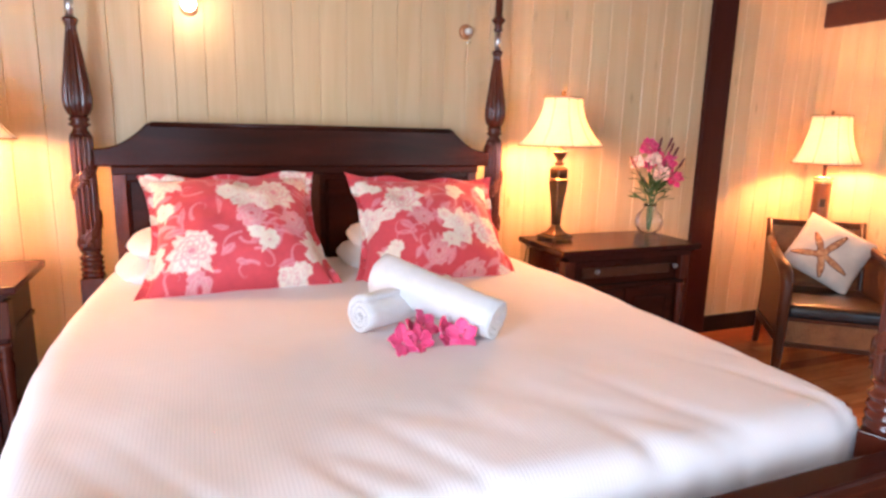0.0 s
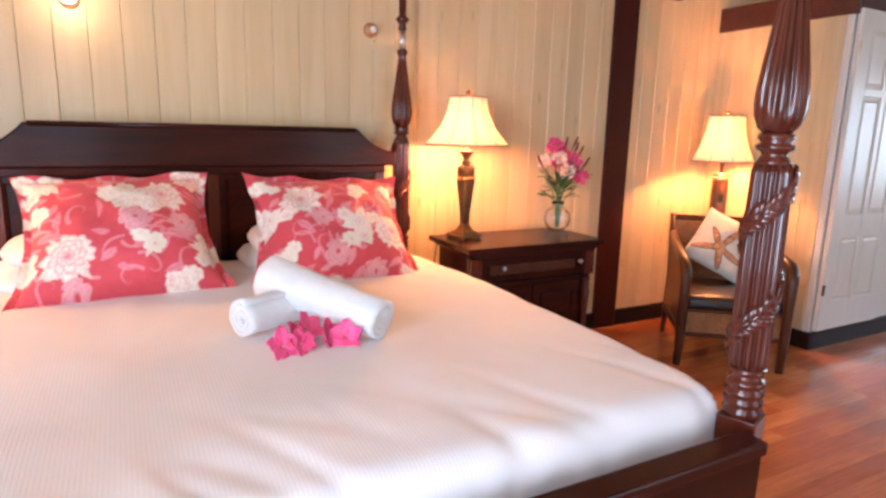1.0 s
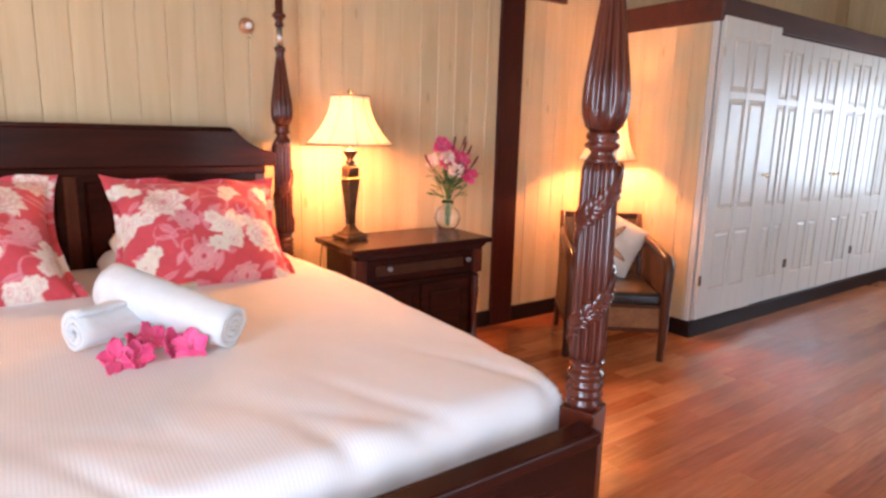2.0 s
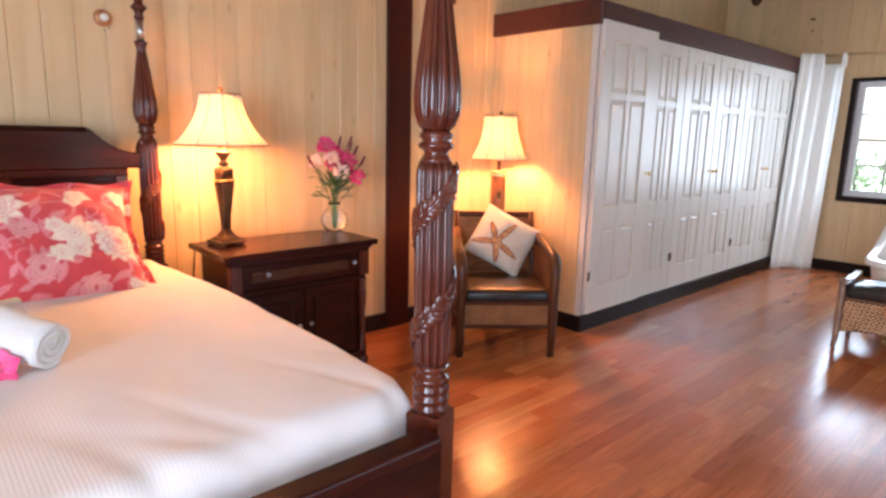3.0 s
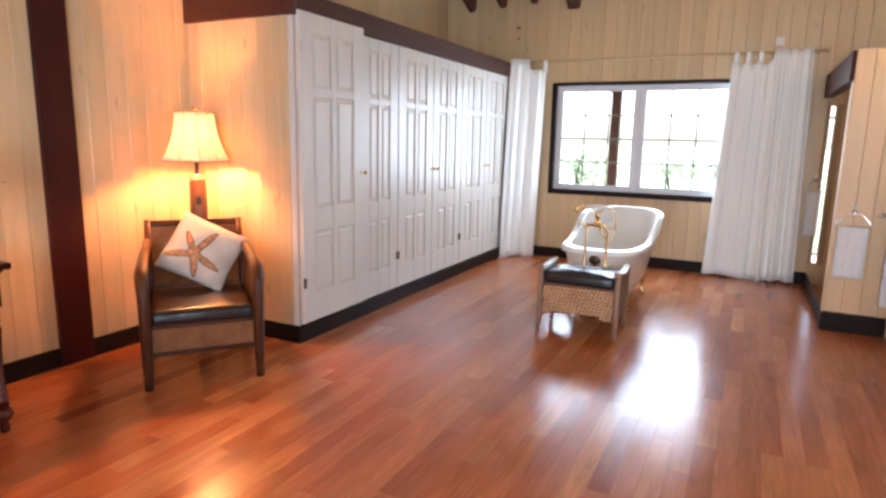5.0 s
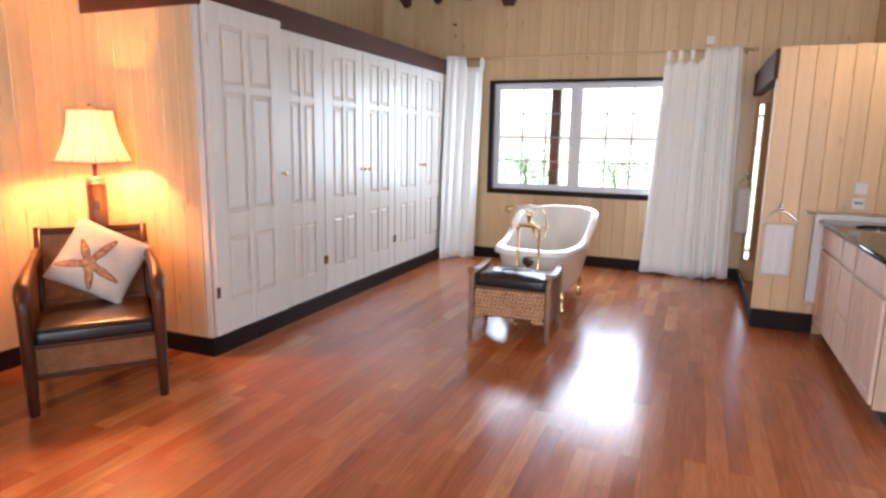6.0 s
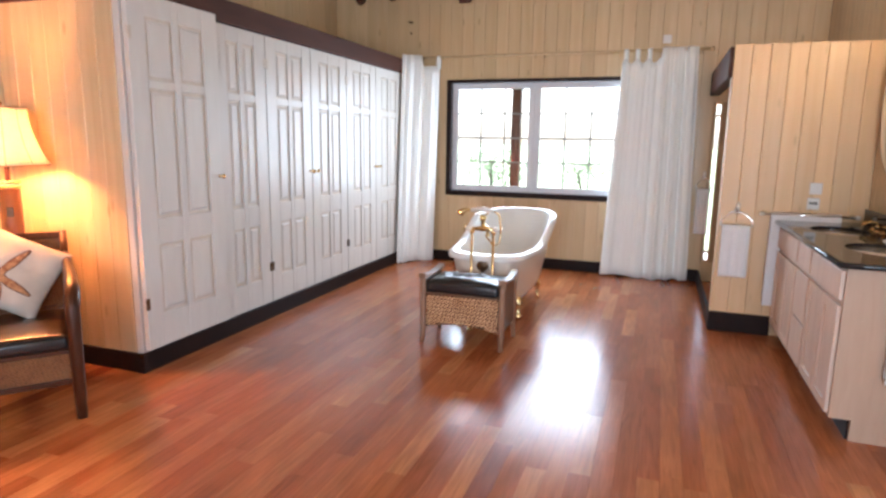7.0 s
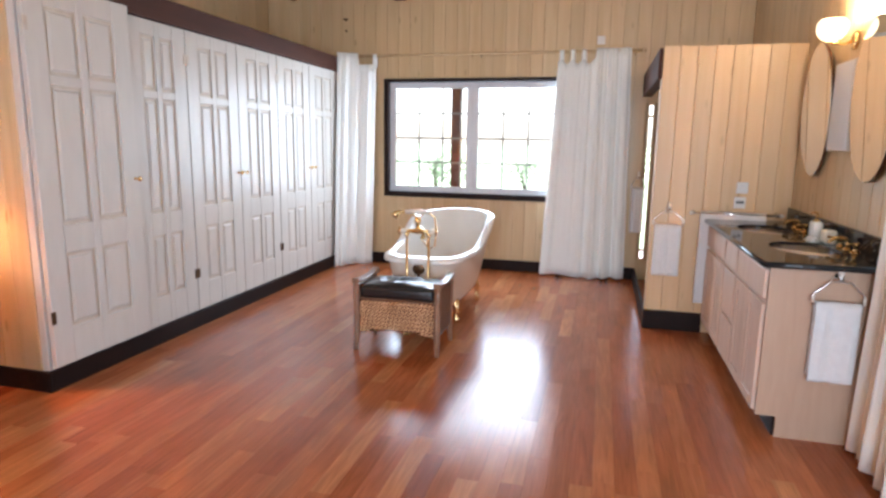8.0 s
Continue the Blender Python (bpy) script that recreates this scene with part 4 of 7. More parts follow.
def floral_print(x, y, motifs, seed):
    """The colours of the print at plane points x, y in metres: rose scrolls and leaves, cream peonies and small blooms on red."""
    rnd = random.Random(seed)
    x, y = x + 0.004 * np.sin(41 * y + seed) + 0.0025 * np.sin(97 * x), y + 0.004 * np.sin(37 * x + 2 * seed) + 0.0025 * np.sin(89 * y)
    col = np.tile(np.array(RED), (len(x), 1))

    def lay(mask, tone, amount=1.0):
        a = (np.clip(mask, 0, 1) * amount)[:, None]
        col[:] = col * (1 - a) + np.array(tone) * a

    soft = lambda d: np.clip(d / 0.0030 + 0.5, 0, 1)

    def leaf(cx, cy, ang, ln, wd, tone, amount=1.0, vein=None):
        dx, dy = x - cx, y - cy
        u, w = dx * math.cos(ang) + dy * math.sin(ang), -dx * math.sin(ang) + dy * math.cos(ang)
        t = np.clip(u / ln, 0, 1)
        half = wd * np.sin(math.pi * t ** 0.8)
        w = w + 0.18 * ln * t * t
        lay(soft(half - np.abs(w)) * ((u > 0) & (u < ln)), tone, amount)
        if vein:
            lay(soft(0.0012 + 0 * u - np.abs(w)) * ((u > 0.1 * ln) & (u < 0.85 * ln)), vein, 0.8)

    def bloom(cx, cy, r, turn, petals, tones, layers):
        dx, dy = x - cx, y - cy
        d, a = np.hypot(dx, dy), np.arctan2(dy, dx) + turn
        for k, f in enumerate(layers):
            wob = 0.05 * np.sin(9 * a + 3 * k + turn) + 0.03 * np.sin(17 * a + turn)
            edge = r * f * (0.74 + 0.26 * np.abs(np.cos(petals / 2 * (a + 0.6 * k))) ** 0.55 + wob)
            lay(soft(edge - d), tones[0])
            lay(soft(edge - d) * soft(d - edge + 0.12 * r), tones[1], 0.9 if k else 0.45)
            lay(soft(edge - d) * (np.abs(np.sin(petals * 1.5 * a + k)) < 0.20) * (d > 0.45 * edge), tones[1], 0.55)
        lay(soft(0.13 * r - d), tones[2])

    for k in range(34):
        cx, cy, a0 = rnd.uniform(-0.36, 0.36), rnd.uniform(-0.30, 0.30), rnd.uniform(0, 6.28)
        s, way = rnd.uniform(0.05, 0.10), rnd.choice((-1, 1))
        best = np.full(len(x), 9.0)
        for q in range(22):
            t = q / 21
            a = a0 + way * 4.2 * t * t
            cx, cy = cx + s / 11 * math.cos(a), cy + s / 11 * math.sin(a)
            best = np.minimum(best, np.hypot(x - cx, y - cy) - 0.0062 * (1 - 0.75 * t))
        lay(soft(-best), ROSE, 0.9)
    for k in range(46):
        leaf(rnd.uniform(-0.37, 0.37), rnd.uniform(-0.31, 0.31), rnd.uniform(0, 6.28), rnd.uniform(0.05, 0.10), rnd.uniform(0.010, 0.018), ROSE, 0.85, RED if k % 2 else BLUSH)
    for kind, cx, cy, r in motifs:
        r *= 1.14
        turn = rnd.uniform(0, 6.28)
        if kind == "pink":
            bloom(cx, cy, r, turn, 7, (ROSE, BLUSH, RED), (1.0, 0.68, 0.40))
            continue
        for q in range(3 if kind == "peony" else 2):
            leaf(cx, cy, turn + q * 1.7 + rnd.uniform(-0.3, 0.3), r * rnd.uniform(1.25, 1.55), r * 0.26, CREAM, 1.0, BLUSH)
        if kind == "peony":
            bloom(cx, cy, r * 1.12, turn, 8, (IVORY, BLUSH, ROSE), (1.0, 0.74, 0.50, 0.28))
        elif kind == "spray":
            for q in range(6):
                leaf(cx, cy, turn + q * 1.05, r * 1.1, r * 0.30, IVORY, 1.0, BLUSH)
            bloom(cx, cy, r * 0.55, turn, 5, (IVORY, BLUSH, ROSE), (1.0, 0.5))
            for q in (1.2, 3.4, 5.3):
                bloom(cx + 0.95 * r * math.cos(turn + q), cy + 0.95 * r * math.sin(turn + q), r * 0.5, turn + q, 5, (IVORY, BLUSH, ROSE), (1.0, 0.45))
        else:
            bloom(cx, cy, r, turn, 5, (IVORY, CREAM, BLUSH), (1.0, 0.45))
            bloom(cx + 1.35 * r * math.cos(turn), cy + 1.35 * r * math.sin(turn), r * 0.8, turn + 1, 5, (IVORY, CREAM, BLUSH), (1.0, 0.45))
    return col


def lay_print(ob, motifs, seed):
    """Stores the print on a pillow's cloth."""
    me = ob.data
    co = np.empty(len(me.vertices) * 3)
    me.vertices.foreach_get("co", co)
    co = co.reshape(-1, 3)
    rgb = floral_print(co[:, 0], co[:, 1], motifs, seed)
    attr = me.color_attributes.new("print", "FLOAT_COLOR", "POINT")
    attr.data.foreach_set("color", np.hstack([rgb, np.ones((len(rgb), 1))]).ravel())


def pillow_mesh(hx, hy, thick, flange=0.0, pinch=0.05, seed=0, n=36, sag=0.0, round_=0.55, corner=0.0, taper=0.0):
    """Two puffed faces that meet at the seam; flange: a flat border."""
    bm = bmesh.new()

    def point(u, v, side):
        x, y = -1 + 2 * u, -1 + 2 * v
        ex, ey = 1 - flange / hx, 1 - flange / hy
        px, py = min(1, abs(x) / ex), min(1, abs(y) / ey)
        puff = ((1 - px ** 2.4) * (1 - py ** 2.4)) ** round_
        X = hx * x * (1 - pinch * (1 - y * y) * abs(x))
        Y = hy * y * (1 - pinch * (0.35 if flange else 1.0) * (1 - x * x) * abs(y))
        X *= math.sqrt(1 - corner * y * y) * (1 - taper * y)
        Y *= math.sqrt(1 - corner * x * x)
        q = Vector((X * 6 + seed * 3.1, Y * 6, seed * 1.7))
        w = noise.noise(q) * 0.012 + noise.noise(q * 2.3) * 0.006 + (0.010 * noise.noise(q * 1.6 + Vector((5, 3, 1))) if flange else 0.0)
        border = max(0.0, max(abs(x) - ex, abs(y) - ey)) / max(1e-4, 1 - min(ex, ey)) if flange else 0
        z = side * thick * puff * (1 - sag * y) + w * (0.4 + puff) + border * 0.012 * math.sin(9 * (x + 1.4 * y) + seed)
        return Vector((X, Y, z))

    for side in (1, -1):
        vs = [[bm.verts.new(point(i / n, j / n, side)) for j in range(n + 1)] for i in range(n + 1)]
        for i in range(n):
            for j in range(n):
                q = (vs[i][j], vs[i + 1][j], vs[i + 1][j + 1], vs[i][j + 1])
                bm.faces.new(q if side > 0 else tuple(reversed(q)))
    bmesh.ops.remove_doubles(bm, verts=bm.verts[:], dist=0.0006)
    return bm


def place(ob, m):
    ob.matrix_basis = m
    return ob


PRINT_A = (("peony", -0.17, -0.13, 0.066), ("peony", 0.15, 0.115, 0.062), ("small", -0.02, 0.13, 0.040), ("spray", 0.06, 0.085, 0.055), ("small", 0.10, -0.115, 0.036), ("small", -0.26, 0.08, 0.034),
           ("spray", -0.26, 0.235, 0.060), ("peony", 0.26, 0.245, 0.055), ("spray", 0.29, -0.12, 0.050), ("pink", 0.05, -0.01, 0.050), ("pink", 0.21, -0.02, 0.045), ("pink", -0.16, -0.255, 0.045), ("spray", 0.19, -0.25, 0.045), ("small", -0.30, -0.15, 0.034))
PRINT_B = (("peony", -0.15, 0.10, 0.066), ("spray", -0.28, 0.03, 0.055), ("small", -0.30, 0.22, 0.036), ("small", 0.12, 0.19, 0.036), ("spray", 0.08, -0.03, 0.066), ("peony", 0.23, -0.06, 0.066), ("small", 0.03, -0.12, 0.036),
           ("pink", -0.04, -0.17, 0.048), ("pink", -0.08, 0.0, 0.042), ("pink", 0.13, -0.24, 0.045), ("spray", 0.31, -0.25, 0.042), ("small", 0.27, 0.20, 0.034), ("small", -0.24, -0.18, 0.036))
for k, (x, y, z, lean, roll, seed, w, taper) in enumerate(((0.020, 2.312, 0.950, 48, 1.6, 2, 0.372, 0.06), (0.842, 2.300, 0.922, 47, -3.2, 5, 0.385, 0.06))):
    p = part("throw_pillow", pillow_mesh(w, (0.305, 0.322)[k], 0.140, 0.036, 0.17, seed, n=150, sag=0.25, taper=taper), M_FLORAL, smooth=True)
    lay_print(p, (PRINT_A, PRINT_B)[k], seed)
    place(p, pose(x, y, z) @ pose(0, 0, 0, lean, 0, 0) @ pose(0, 0, 0, 0, 0, roll))
    tagged(p, "red floral print square pillow leaning on white pillows" if k == 0 else "red hibiscus print square pillow propped beside the table lamp", "pillow", group="red floral pillows")
for k, (x, y, z, rz, seed, hx) in enumerate(((-0.06, 2.545, 0.798, 1, 1, 0.39), (-0.04, 2.57, 0.885, -2, 2, 0.365), (0.855, 2.545, 0.790, -1, 3, 0.39), (0.88, 2.57, 0.865, 2, 4, 0.36))):
    p = part("bed_pillow", pillow_mesh(hx, 0.215, 0.062, 0, 0.015, seed + 10, round_=0.42, corner=0.30), M_COTTON, smooth=True)
    place(p, pose(x, y, z, 6, 0, rz))
    tagged(p, "plump white cotton pillow lying against the headboard", "pillow", group="white bed pillows")


def rolled_towel(name, start, end, r, label, seed, swell=0.0):
    """A spiral roll of cloth between two points."""
    a, b = Vector(start), Vector(end)
    turns, thick = 3.2, 0.014
    axis = (b - a).normalized()
    u = axis.orthogonal().normalized()
    w = axis.cross(u)
    ln = (b - a).length

    def fn(s, t):
        ang = 2 * math.pi * turns * s
        rr = 0.008 + (r * (1 + swell * (1 - t)) - 0.008) * s
        wob = 0.004 * noise.noise(Vector((math.cos(ang) * 2, math.sin(ang) * 2, t * 5 + seed)))
        edge = 0.010 * noise.noise(Vector((s * 9, seed, 0)))
        return a + axis * (ln * t + (edge if t in (0.0, 1.0) else 0)) + (rr + wob) * (math.cos(ang) * u + math.sin(ang) * w)

    ob = part(name, surface(fn, 130, 14), M_TERRY, smooth=True)
    solid(ob, thick, -1)
    return tagged(ob, label, "towel", group="rolled towels")


rolled_towel("rolled_towel", (0.312, 1.510, 0.828), (0.66, 1.68, 0.828), 0.061, "white terry towel rolled up on the coverlet", 1)
rolled_towel("rolled_towel", (0.437, 1.69, 0.905), (0.692, 1.345, 0.830), 0.066, "white terry towel roll resting across another roll", 2, 0.24)


def petal(bm, m, ln, wd, cup, ruffle, seed, blunt=False):
    """A broad curled petal that starts at the origin and grows along y."""
    rows = []
    for i in range(7):
        t = i / 6
        w = wd * (math.sin(math.pi * (0.10 + 0.82 * t)) ** 0.65 if blunt else math.sin(math.pi * (0.08 + 0.80 * t) ** 0.8) ** 0.8)
        row = []
        for j in range(7):
            s = -1 + j / 3
            z = cup * t * t + 0.25 * wd * s * s * t + ruffle * math.sin(7 * s + seed + 5 * t) * t
            row.append(bm.verts.new(m @ Vector((w * s, ln * t * (1 - (0.12 if blunt else 0.28) * s * s), z))))
        rows.append(row)
    for r0, r1 in zip(rows, rows[1:]):
        for j in range(6):
            bm.faces.new((r0[j], r0[j + 1], r1[j + 1], r1[j]))


def hibiscus(x, y, z, size, tilt, turn, seed, label):
    f = thing("flower", label, "flower", pose(x, y, z, tilt, 0, turn), group="pink flowers on the bed")
    rnd = random.Random(seed)
    for k in range(5):
        bm = bmesh.new()
        petal(bm, pose(0, 0, 0, 0, 0, 72 * k) @ pose(0, 0.004, 0, rnd.uniform(2, 22), 0, 0), size * rnd.uniform(0.85, 1.15), size * 0.46, size * rnd.uniform(-0.1, 0.35), size * 0.11, seed + k, True)
        solid(part("petal", bm, M_PINK, f, smooth=True), 0.0012)
    part("stamen", tube([(0, 0, 0), (0.002, 0.003, size * 0.3), (0.005, 0.008, size * 0.65)], [0.003, 0.002, 0.004], 8), M_PINK, f, "pink stamen", True)
    return f


hibiscus(0.395, 1.345, 0.790, 0.048, 52, 10, 1, "bright pink hibiscus bloom lying on the coverlet")
hibiscus(0.490, 1.435, 0.800, 0.046, 45, 40, 2, "deep pink hibiscus bloom leaning on a rolled towel")
hibiscus(0.575, 1.350, 0.790, 0.048, 55, -15, 3, "bright pink hibiscus bloom lying on the coverlet")
hibiscus(0.445, 1.410, 0.795, 0.044, 50, 60, 4, "small pink hibiscus bloom between two others")
hibiscus(0.530, 1.380, 0.792, 0.044, 60, 30, 5, "small pink hibiscus bloom between two others")
hibiscus(0.445, 1.350, 0.786, 0.042, 40, 20, 6, "small pink hibiscus bloom between two others")

# ---------- nightstands and lamps ----------
NS_W, NS_D, NS_H = 0.88, 0.46, 0.80


def nightstand(x0, label):
    """A dark cabinet: moulded top, drawer, two panel doors, turned corner columns and carved feet."""
    ns = thing("nightstand", label, "nightstand", pose(x0, 2.28, 0), group="nightstands beside the bed")
    w, d = NS_W, NS_D
    part("top", box(0, w, 0, d, 0.770, NS_H, 0.006), M_MAHOGX, ns)
    part("cornice", prism([(0.02, 0), (0.06, -0.035), (w - 0.06, -0.035), (w - 0.02, 0)], 0.02, d - 0.01, m=pose(0, 0, 0.771)), M_MAHOGX, ns)
    part("body", box(0.06, w - 0.06, 0.075, d - 0.02, 0.12, 0.740, 0.003), M_MAHOGX, ns)
    part("base_moulding", box(0.045, w - 0.045, 0.05, d - 0.015, 0.115, 0.150, 0.006), M_MAHOGX, ns)
    part("drawer", box(0.105, w - 0.105, 0.060, 0.09, 0.605, 0.725, 0.004), M_MAHOGX, ns)
    part("drawer_band", box(0.16, w - 0.16, 0.053, 0.062, 0.640, 0.690, 0.003), M_CHAIRWOOD, ns, "brown inlaid band")
    for x in (0.235, w - 0.135):
        part("knob", lathe([(0.006, 0), (0.006, 0.010), (0.013, 0.016), (0.014, 0.022), (0.007, 0.029)], 14, m=pose(x, 0.056, 0.676, 90, 0, 0)), M_PEWTER, ns, "pewter knob", True)
    part("waist_moulding", box(0.05, w - 0.05, 0.05, d - 0.018, 0.575, 0.598, 0.006), M_MAHOGX, ns)
    for s in (0, 1):
        a = 0.11 if s == 0 else w / 2 + 0.004
        b = w / 2 - 0.004 if s == 0 else w - 0.11
        dr = part("door", box(a, b, 0.062, 0.09, 0.165, 0.565, 0.003), M_MAHOGX, ns)
        part("door_panel", box(a + 0.055, b - 0.055, 0.055, 0.064, 0.215, 0.515, 0.008), M_MAHOGX, dr)
        part("knob", lathe([(0.005, 0), (0.005, 0.009), (0.011, 0.015), (0.012, 0.020), (0.006, 0.026)], 12, m=pose(b - 0.03 if s == 0 else a + 0.03, 0.060, 0.375, 90, 0, 0)), M_PEWTER, dr, "pewter knob", True)
    for x in (0.068, w - 0.068):
        part("corner_block", box(x - 0.030, x + 0.030, 0.035, 0.095, 0.598, 0.738, 0.004), M_MAHOG, ns)
        prof = [(0.024, 0.150), (0.028, 0.162), (0.020, 0.172), (0.025, 0.185), (0.020, 0.20), (0.017, 0.28), (0.019, 0.38), (0.024, 0.47), (0.026, 0.50), (0.018, 0.52), (0.027, 0.535), (0.018, 0.548), (0.026, 0.562), (0.024, 0.576)]
        part("column", lathe(prof, 24), M_MAHOG, ns, smooth=True).matrix_basis = pose(x, 0.062, 0)
        foot = [(0.012, 0.0), (0.020, 0.008), (0.022, 0.03), (0.016, 0.048), (0.030, 0.065), (0.040, 0.085), (0.036, 0.105), (0.028, 0.118)]
        part("foot", lathe(foot, 24), M_MAHOG, ns, smooth=True).matrix_basis = pose(x, 0.068, 0)
        part("rear_foot", box(x - 0.025, x + 0.025, d - 0.075, d - 0.025, 0, 0.118, 0.004), M_MAHOG, ns)
    return ns


nightstand(1.53, "dark mahogany nightstand with drawer, doors and turned columns")
nightstand(-0.727 - NS_W, "dark mahogany nightstand with a lamp beside the bed")


def squared(i, a):
    return 1.0 / (abs(math.cos(a)) ** 5 + abs(math.sin(a)) ** 5) ** 0.2 / 1.06


def lamp_shade(parent, z0, z1, r0, r1, turn=0.0, power=2.2):
    """A flared bell shade with softly squared corners, seams, trims and a wire spider."""
    prof = []
    for k in range(13):
        t = k / 12
        prof.append((r1 + (r0 - r1) * (1 - t) ** power * 0.86 + (r0 - r1) * 0.14 * (1 - t), z0 + (z1 - z0) * t))
    rot = pose(0, 0, 0, 0, 0, turn)
    sh = part("shade", lathe(prof, 64, wave=squared, cap=False, m=rot), M_SHADE, parent, "cream fabric bell shade", True)
    solid(sh, 0.002)
    for k in range(8):
        a = math.pi / 4 * k
        pts = [rot @ Vector((r * squared(0, a) * math.cos(a) * 1.004, r * squared(0, a) * math.sin(a) * 1.004, z)) for r, z in prof]
        part("seam", tube(pts, 0.0022, 5), M_TRIM, sh)
    for r, z in (prof[0], prof[-1]):
        pts = [rot @ Vector((r * squared(0, a) * math.cos(a), r * squared(0, a) * math.sin(a), z)) for a in (2 * math.pi * k / 48 for k in range(48))]
        part("trim", tube(pts, 0.0035, 6, closed=True), M_TRIM, sh, "tan fabric trim", True)
    bm = bmesh.new()
    for k in range(3):
        a = 2.1 * k
        tube([(0, 0, z1 + 0.004), (r1 * 0.95 * math.cos(a), r1 * 0.95 * math.sin(a), z1 - 0.002)], 0.0018, 5, bm)
    part("spider", bm, M_BRASS, sh)
    part("finial", lathe([(0.004, z1), (0.005, z1 + 0.01), (0.012, z1 + 0.016), (0.013, z1 + 0.022), (0.006, z1 + 0.032), (0.002, z1 + 0.036)], 14), M_IRON, parent, "bronze finial", True)
    return sh


M_TRIM = mat("tan_trim", (0.35, 0.19, 0.08), 0.7)


def table_lamp(x, y, label):
    tl = thing("table_lamp", label, "lamp", pose(x, y, NS_H, 0, 0, 8), group="bedside lamps")
    part("foot_plate", box(-0.072, 0.072, -0.072, 0.072, 0.010, 0.026, 0.006), M_IRON, tl)
    for sx in (-1, 1):
        for sy in (-1, 1):
            part("paw", lathe([(0.012, 0), (0.014, 0.006), (0.009, 0.014)], 10), M_IRON, tl, smooth=True).matrix_basis = pose(sx * 0.058, sy * 0.058, 0)
    sq = lambda i, a: 1.0 / (abs(math.cos(a)) ** 8 + abs(math.sin(a)) ** 8) ** 0.125
    part("pedestal", lathe([(0.062, 0.026), (0.058, 0.036), (0.040, 0.044), (0.032, 0.056), (0.022, 0.070), (0.020, 0.082)], 40, wave=sq), M_IRON, tl, smooth=True)
    part("stem", lathe([(0.019, 0.080), (0.022, 0.15), (0.030, 0.23), (0.038, 0.300), (0.040, 0.312), (0.034, 0.320)], 40, wave=sq), M_IRON, tl, "tapering bronze stem", True)
    part("band", lathe([(0.037, 0.318), (0.0415, 0.324), (0.0415, 0.330), (0.037, 0.336)], 40, wave=sq), M_BRASS, tl, "gold band", True)
    part("cube", lathe([(0.036, 0.336), (0.037, 0.385), (0.031, 0.392), (0.016, 0.402)], 40, wave=sq), M_IRON, tl, smooth=True)
    part("urn", lathe([(0.014, 0.400), (0.030, 0.412), (0.016, 0.422), (0.018, 0.434), (0.030, 0.452), (0.041, 0.470), (0.040, 0.474), (0.012, 0.476)], 24), M_IRON, tl, smooth=True)
    part("socket", lathe([(0.011, 0.474), (0.012, 0.505), (0.014, 0.51), (0.014, 0.55), (0.008, 0.555)], 16), M_BRASS, tl, "brass socket", True)
    lamp_shade(tl, 0.505, 0.752, 0.196, 0.086, 20)
    return tl


lamp_right = table_lamp(1.674, 2.59, "lit bronze table lamp with cream bell shade on the nightstand")
table_lamp(-0.955, 2.59, "lit bronze table lamp with cream bell shade beyond the bed")
lamp("lamp_bulb", "POINT", pose(1.674, 2.59, NS_H + 0.530), LAMP_W, WARM, soft_size=0.05)
lamp("lamp_bulb", "POINT", pose(-0.955, 2.59, NS_H + 0.530), LAMP_W * 0.75, WARM, soft_size=0.05)
part("power_cord", tube([(1.60, 2.62, 0.806), (1.57, 2.63, 0.812), (1.535, 2.60, 0.812), (1.515, 2.60, 0.79), (1.512, 2.62, 0.70), (1.515, 2.66, 0.5), (1.51, 2.8, 0.3), (1.51, 2.92, 0.28)], 0.003, 6), M_CORD, lamp_right, "thin dark cord", True).matrix_basis = lamp_right.matrix_basis.inverted()

floor_lamp = thing("floor_lamp", "lit wooden column lamp with a cream bell shade in the corner", "lamp", pose(3.735, 2.60, 0))
part("base", lathe([(0.14, 0.0), (0.14, 0.02), (0.12, 0.035), (0.05, 0.05)], 32), M_CHAIRWOOD, floor_lamp, smooth=True)
part("column", lathe([(0.056, 0.048), (0.056, 0.6), (0.054, 1.075), (0.050, 1.08)], 28), M_LAMPWOOD, floor_lamp, "polished brown wooden column", True)
for z in (1.080, 1.108):
    part("collar", lathe([(0.053, z), (0.058, z + 0.004), (0.058, z + 0.015), (0.053, z + 0.019)], 28), M_BRASS, floor_lamp, "brass collar", True)
part("collar_drum", lathe([(0.052, 1.098), (0.052, 1.110)], 28), M_SHADE, floor_lamp, smooth=True)
part("emblem", box(-0.016, 0.016, -0.058, -0.050, 0.93, 0.985, 0.003, m=pose(0, 0, 0, 0, 0, -40)), M_IRON, floor_lamp, "small dark square emblem")
part("neck", lathe([(0.016, 1.125), (0.013, 1.14), (0.013, 1.21), (0.016, 1.22), (0.016, 1.26), (0.008, 1.265)], 16), M_CHAIRWOOD, floor_lamp, smooth=True)
lamp_shade(floor_lamp, 1.212, 1.520, 0.180, 0.103, 10)
lamp("floor_lamp_bulb", "POINT", pose(3.735, 2.60, 1.34), LAMP_W * 0.83, WARM, soft_size=0.035)


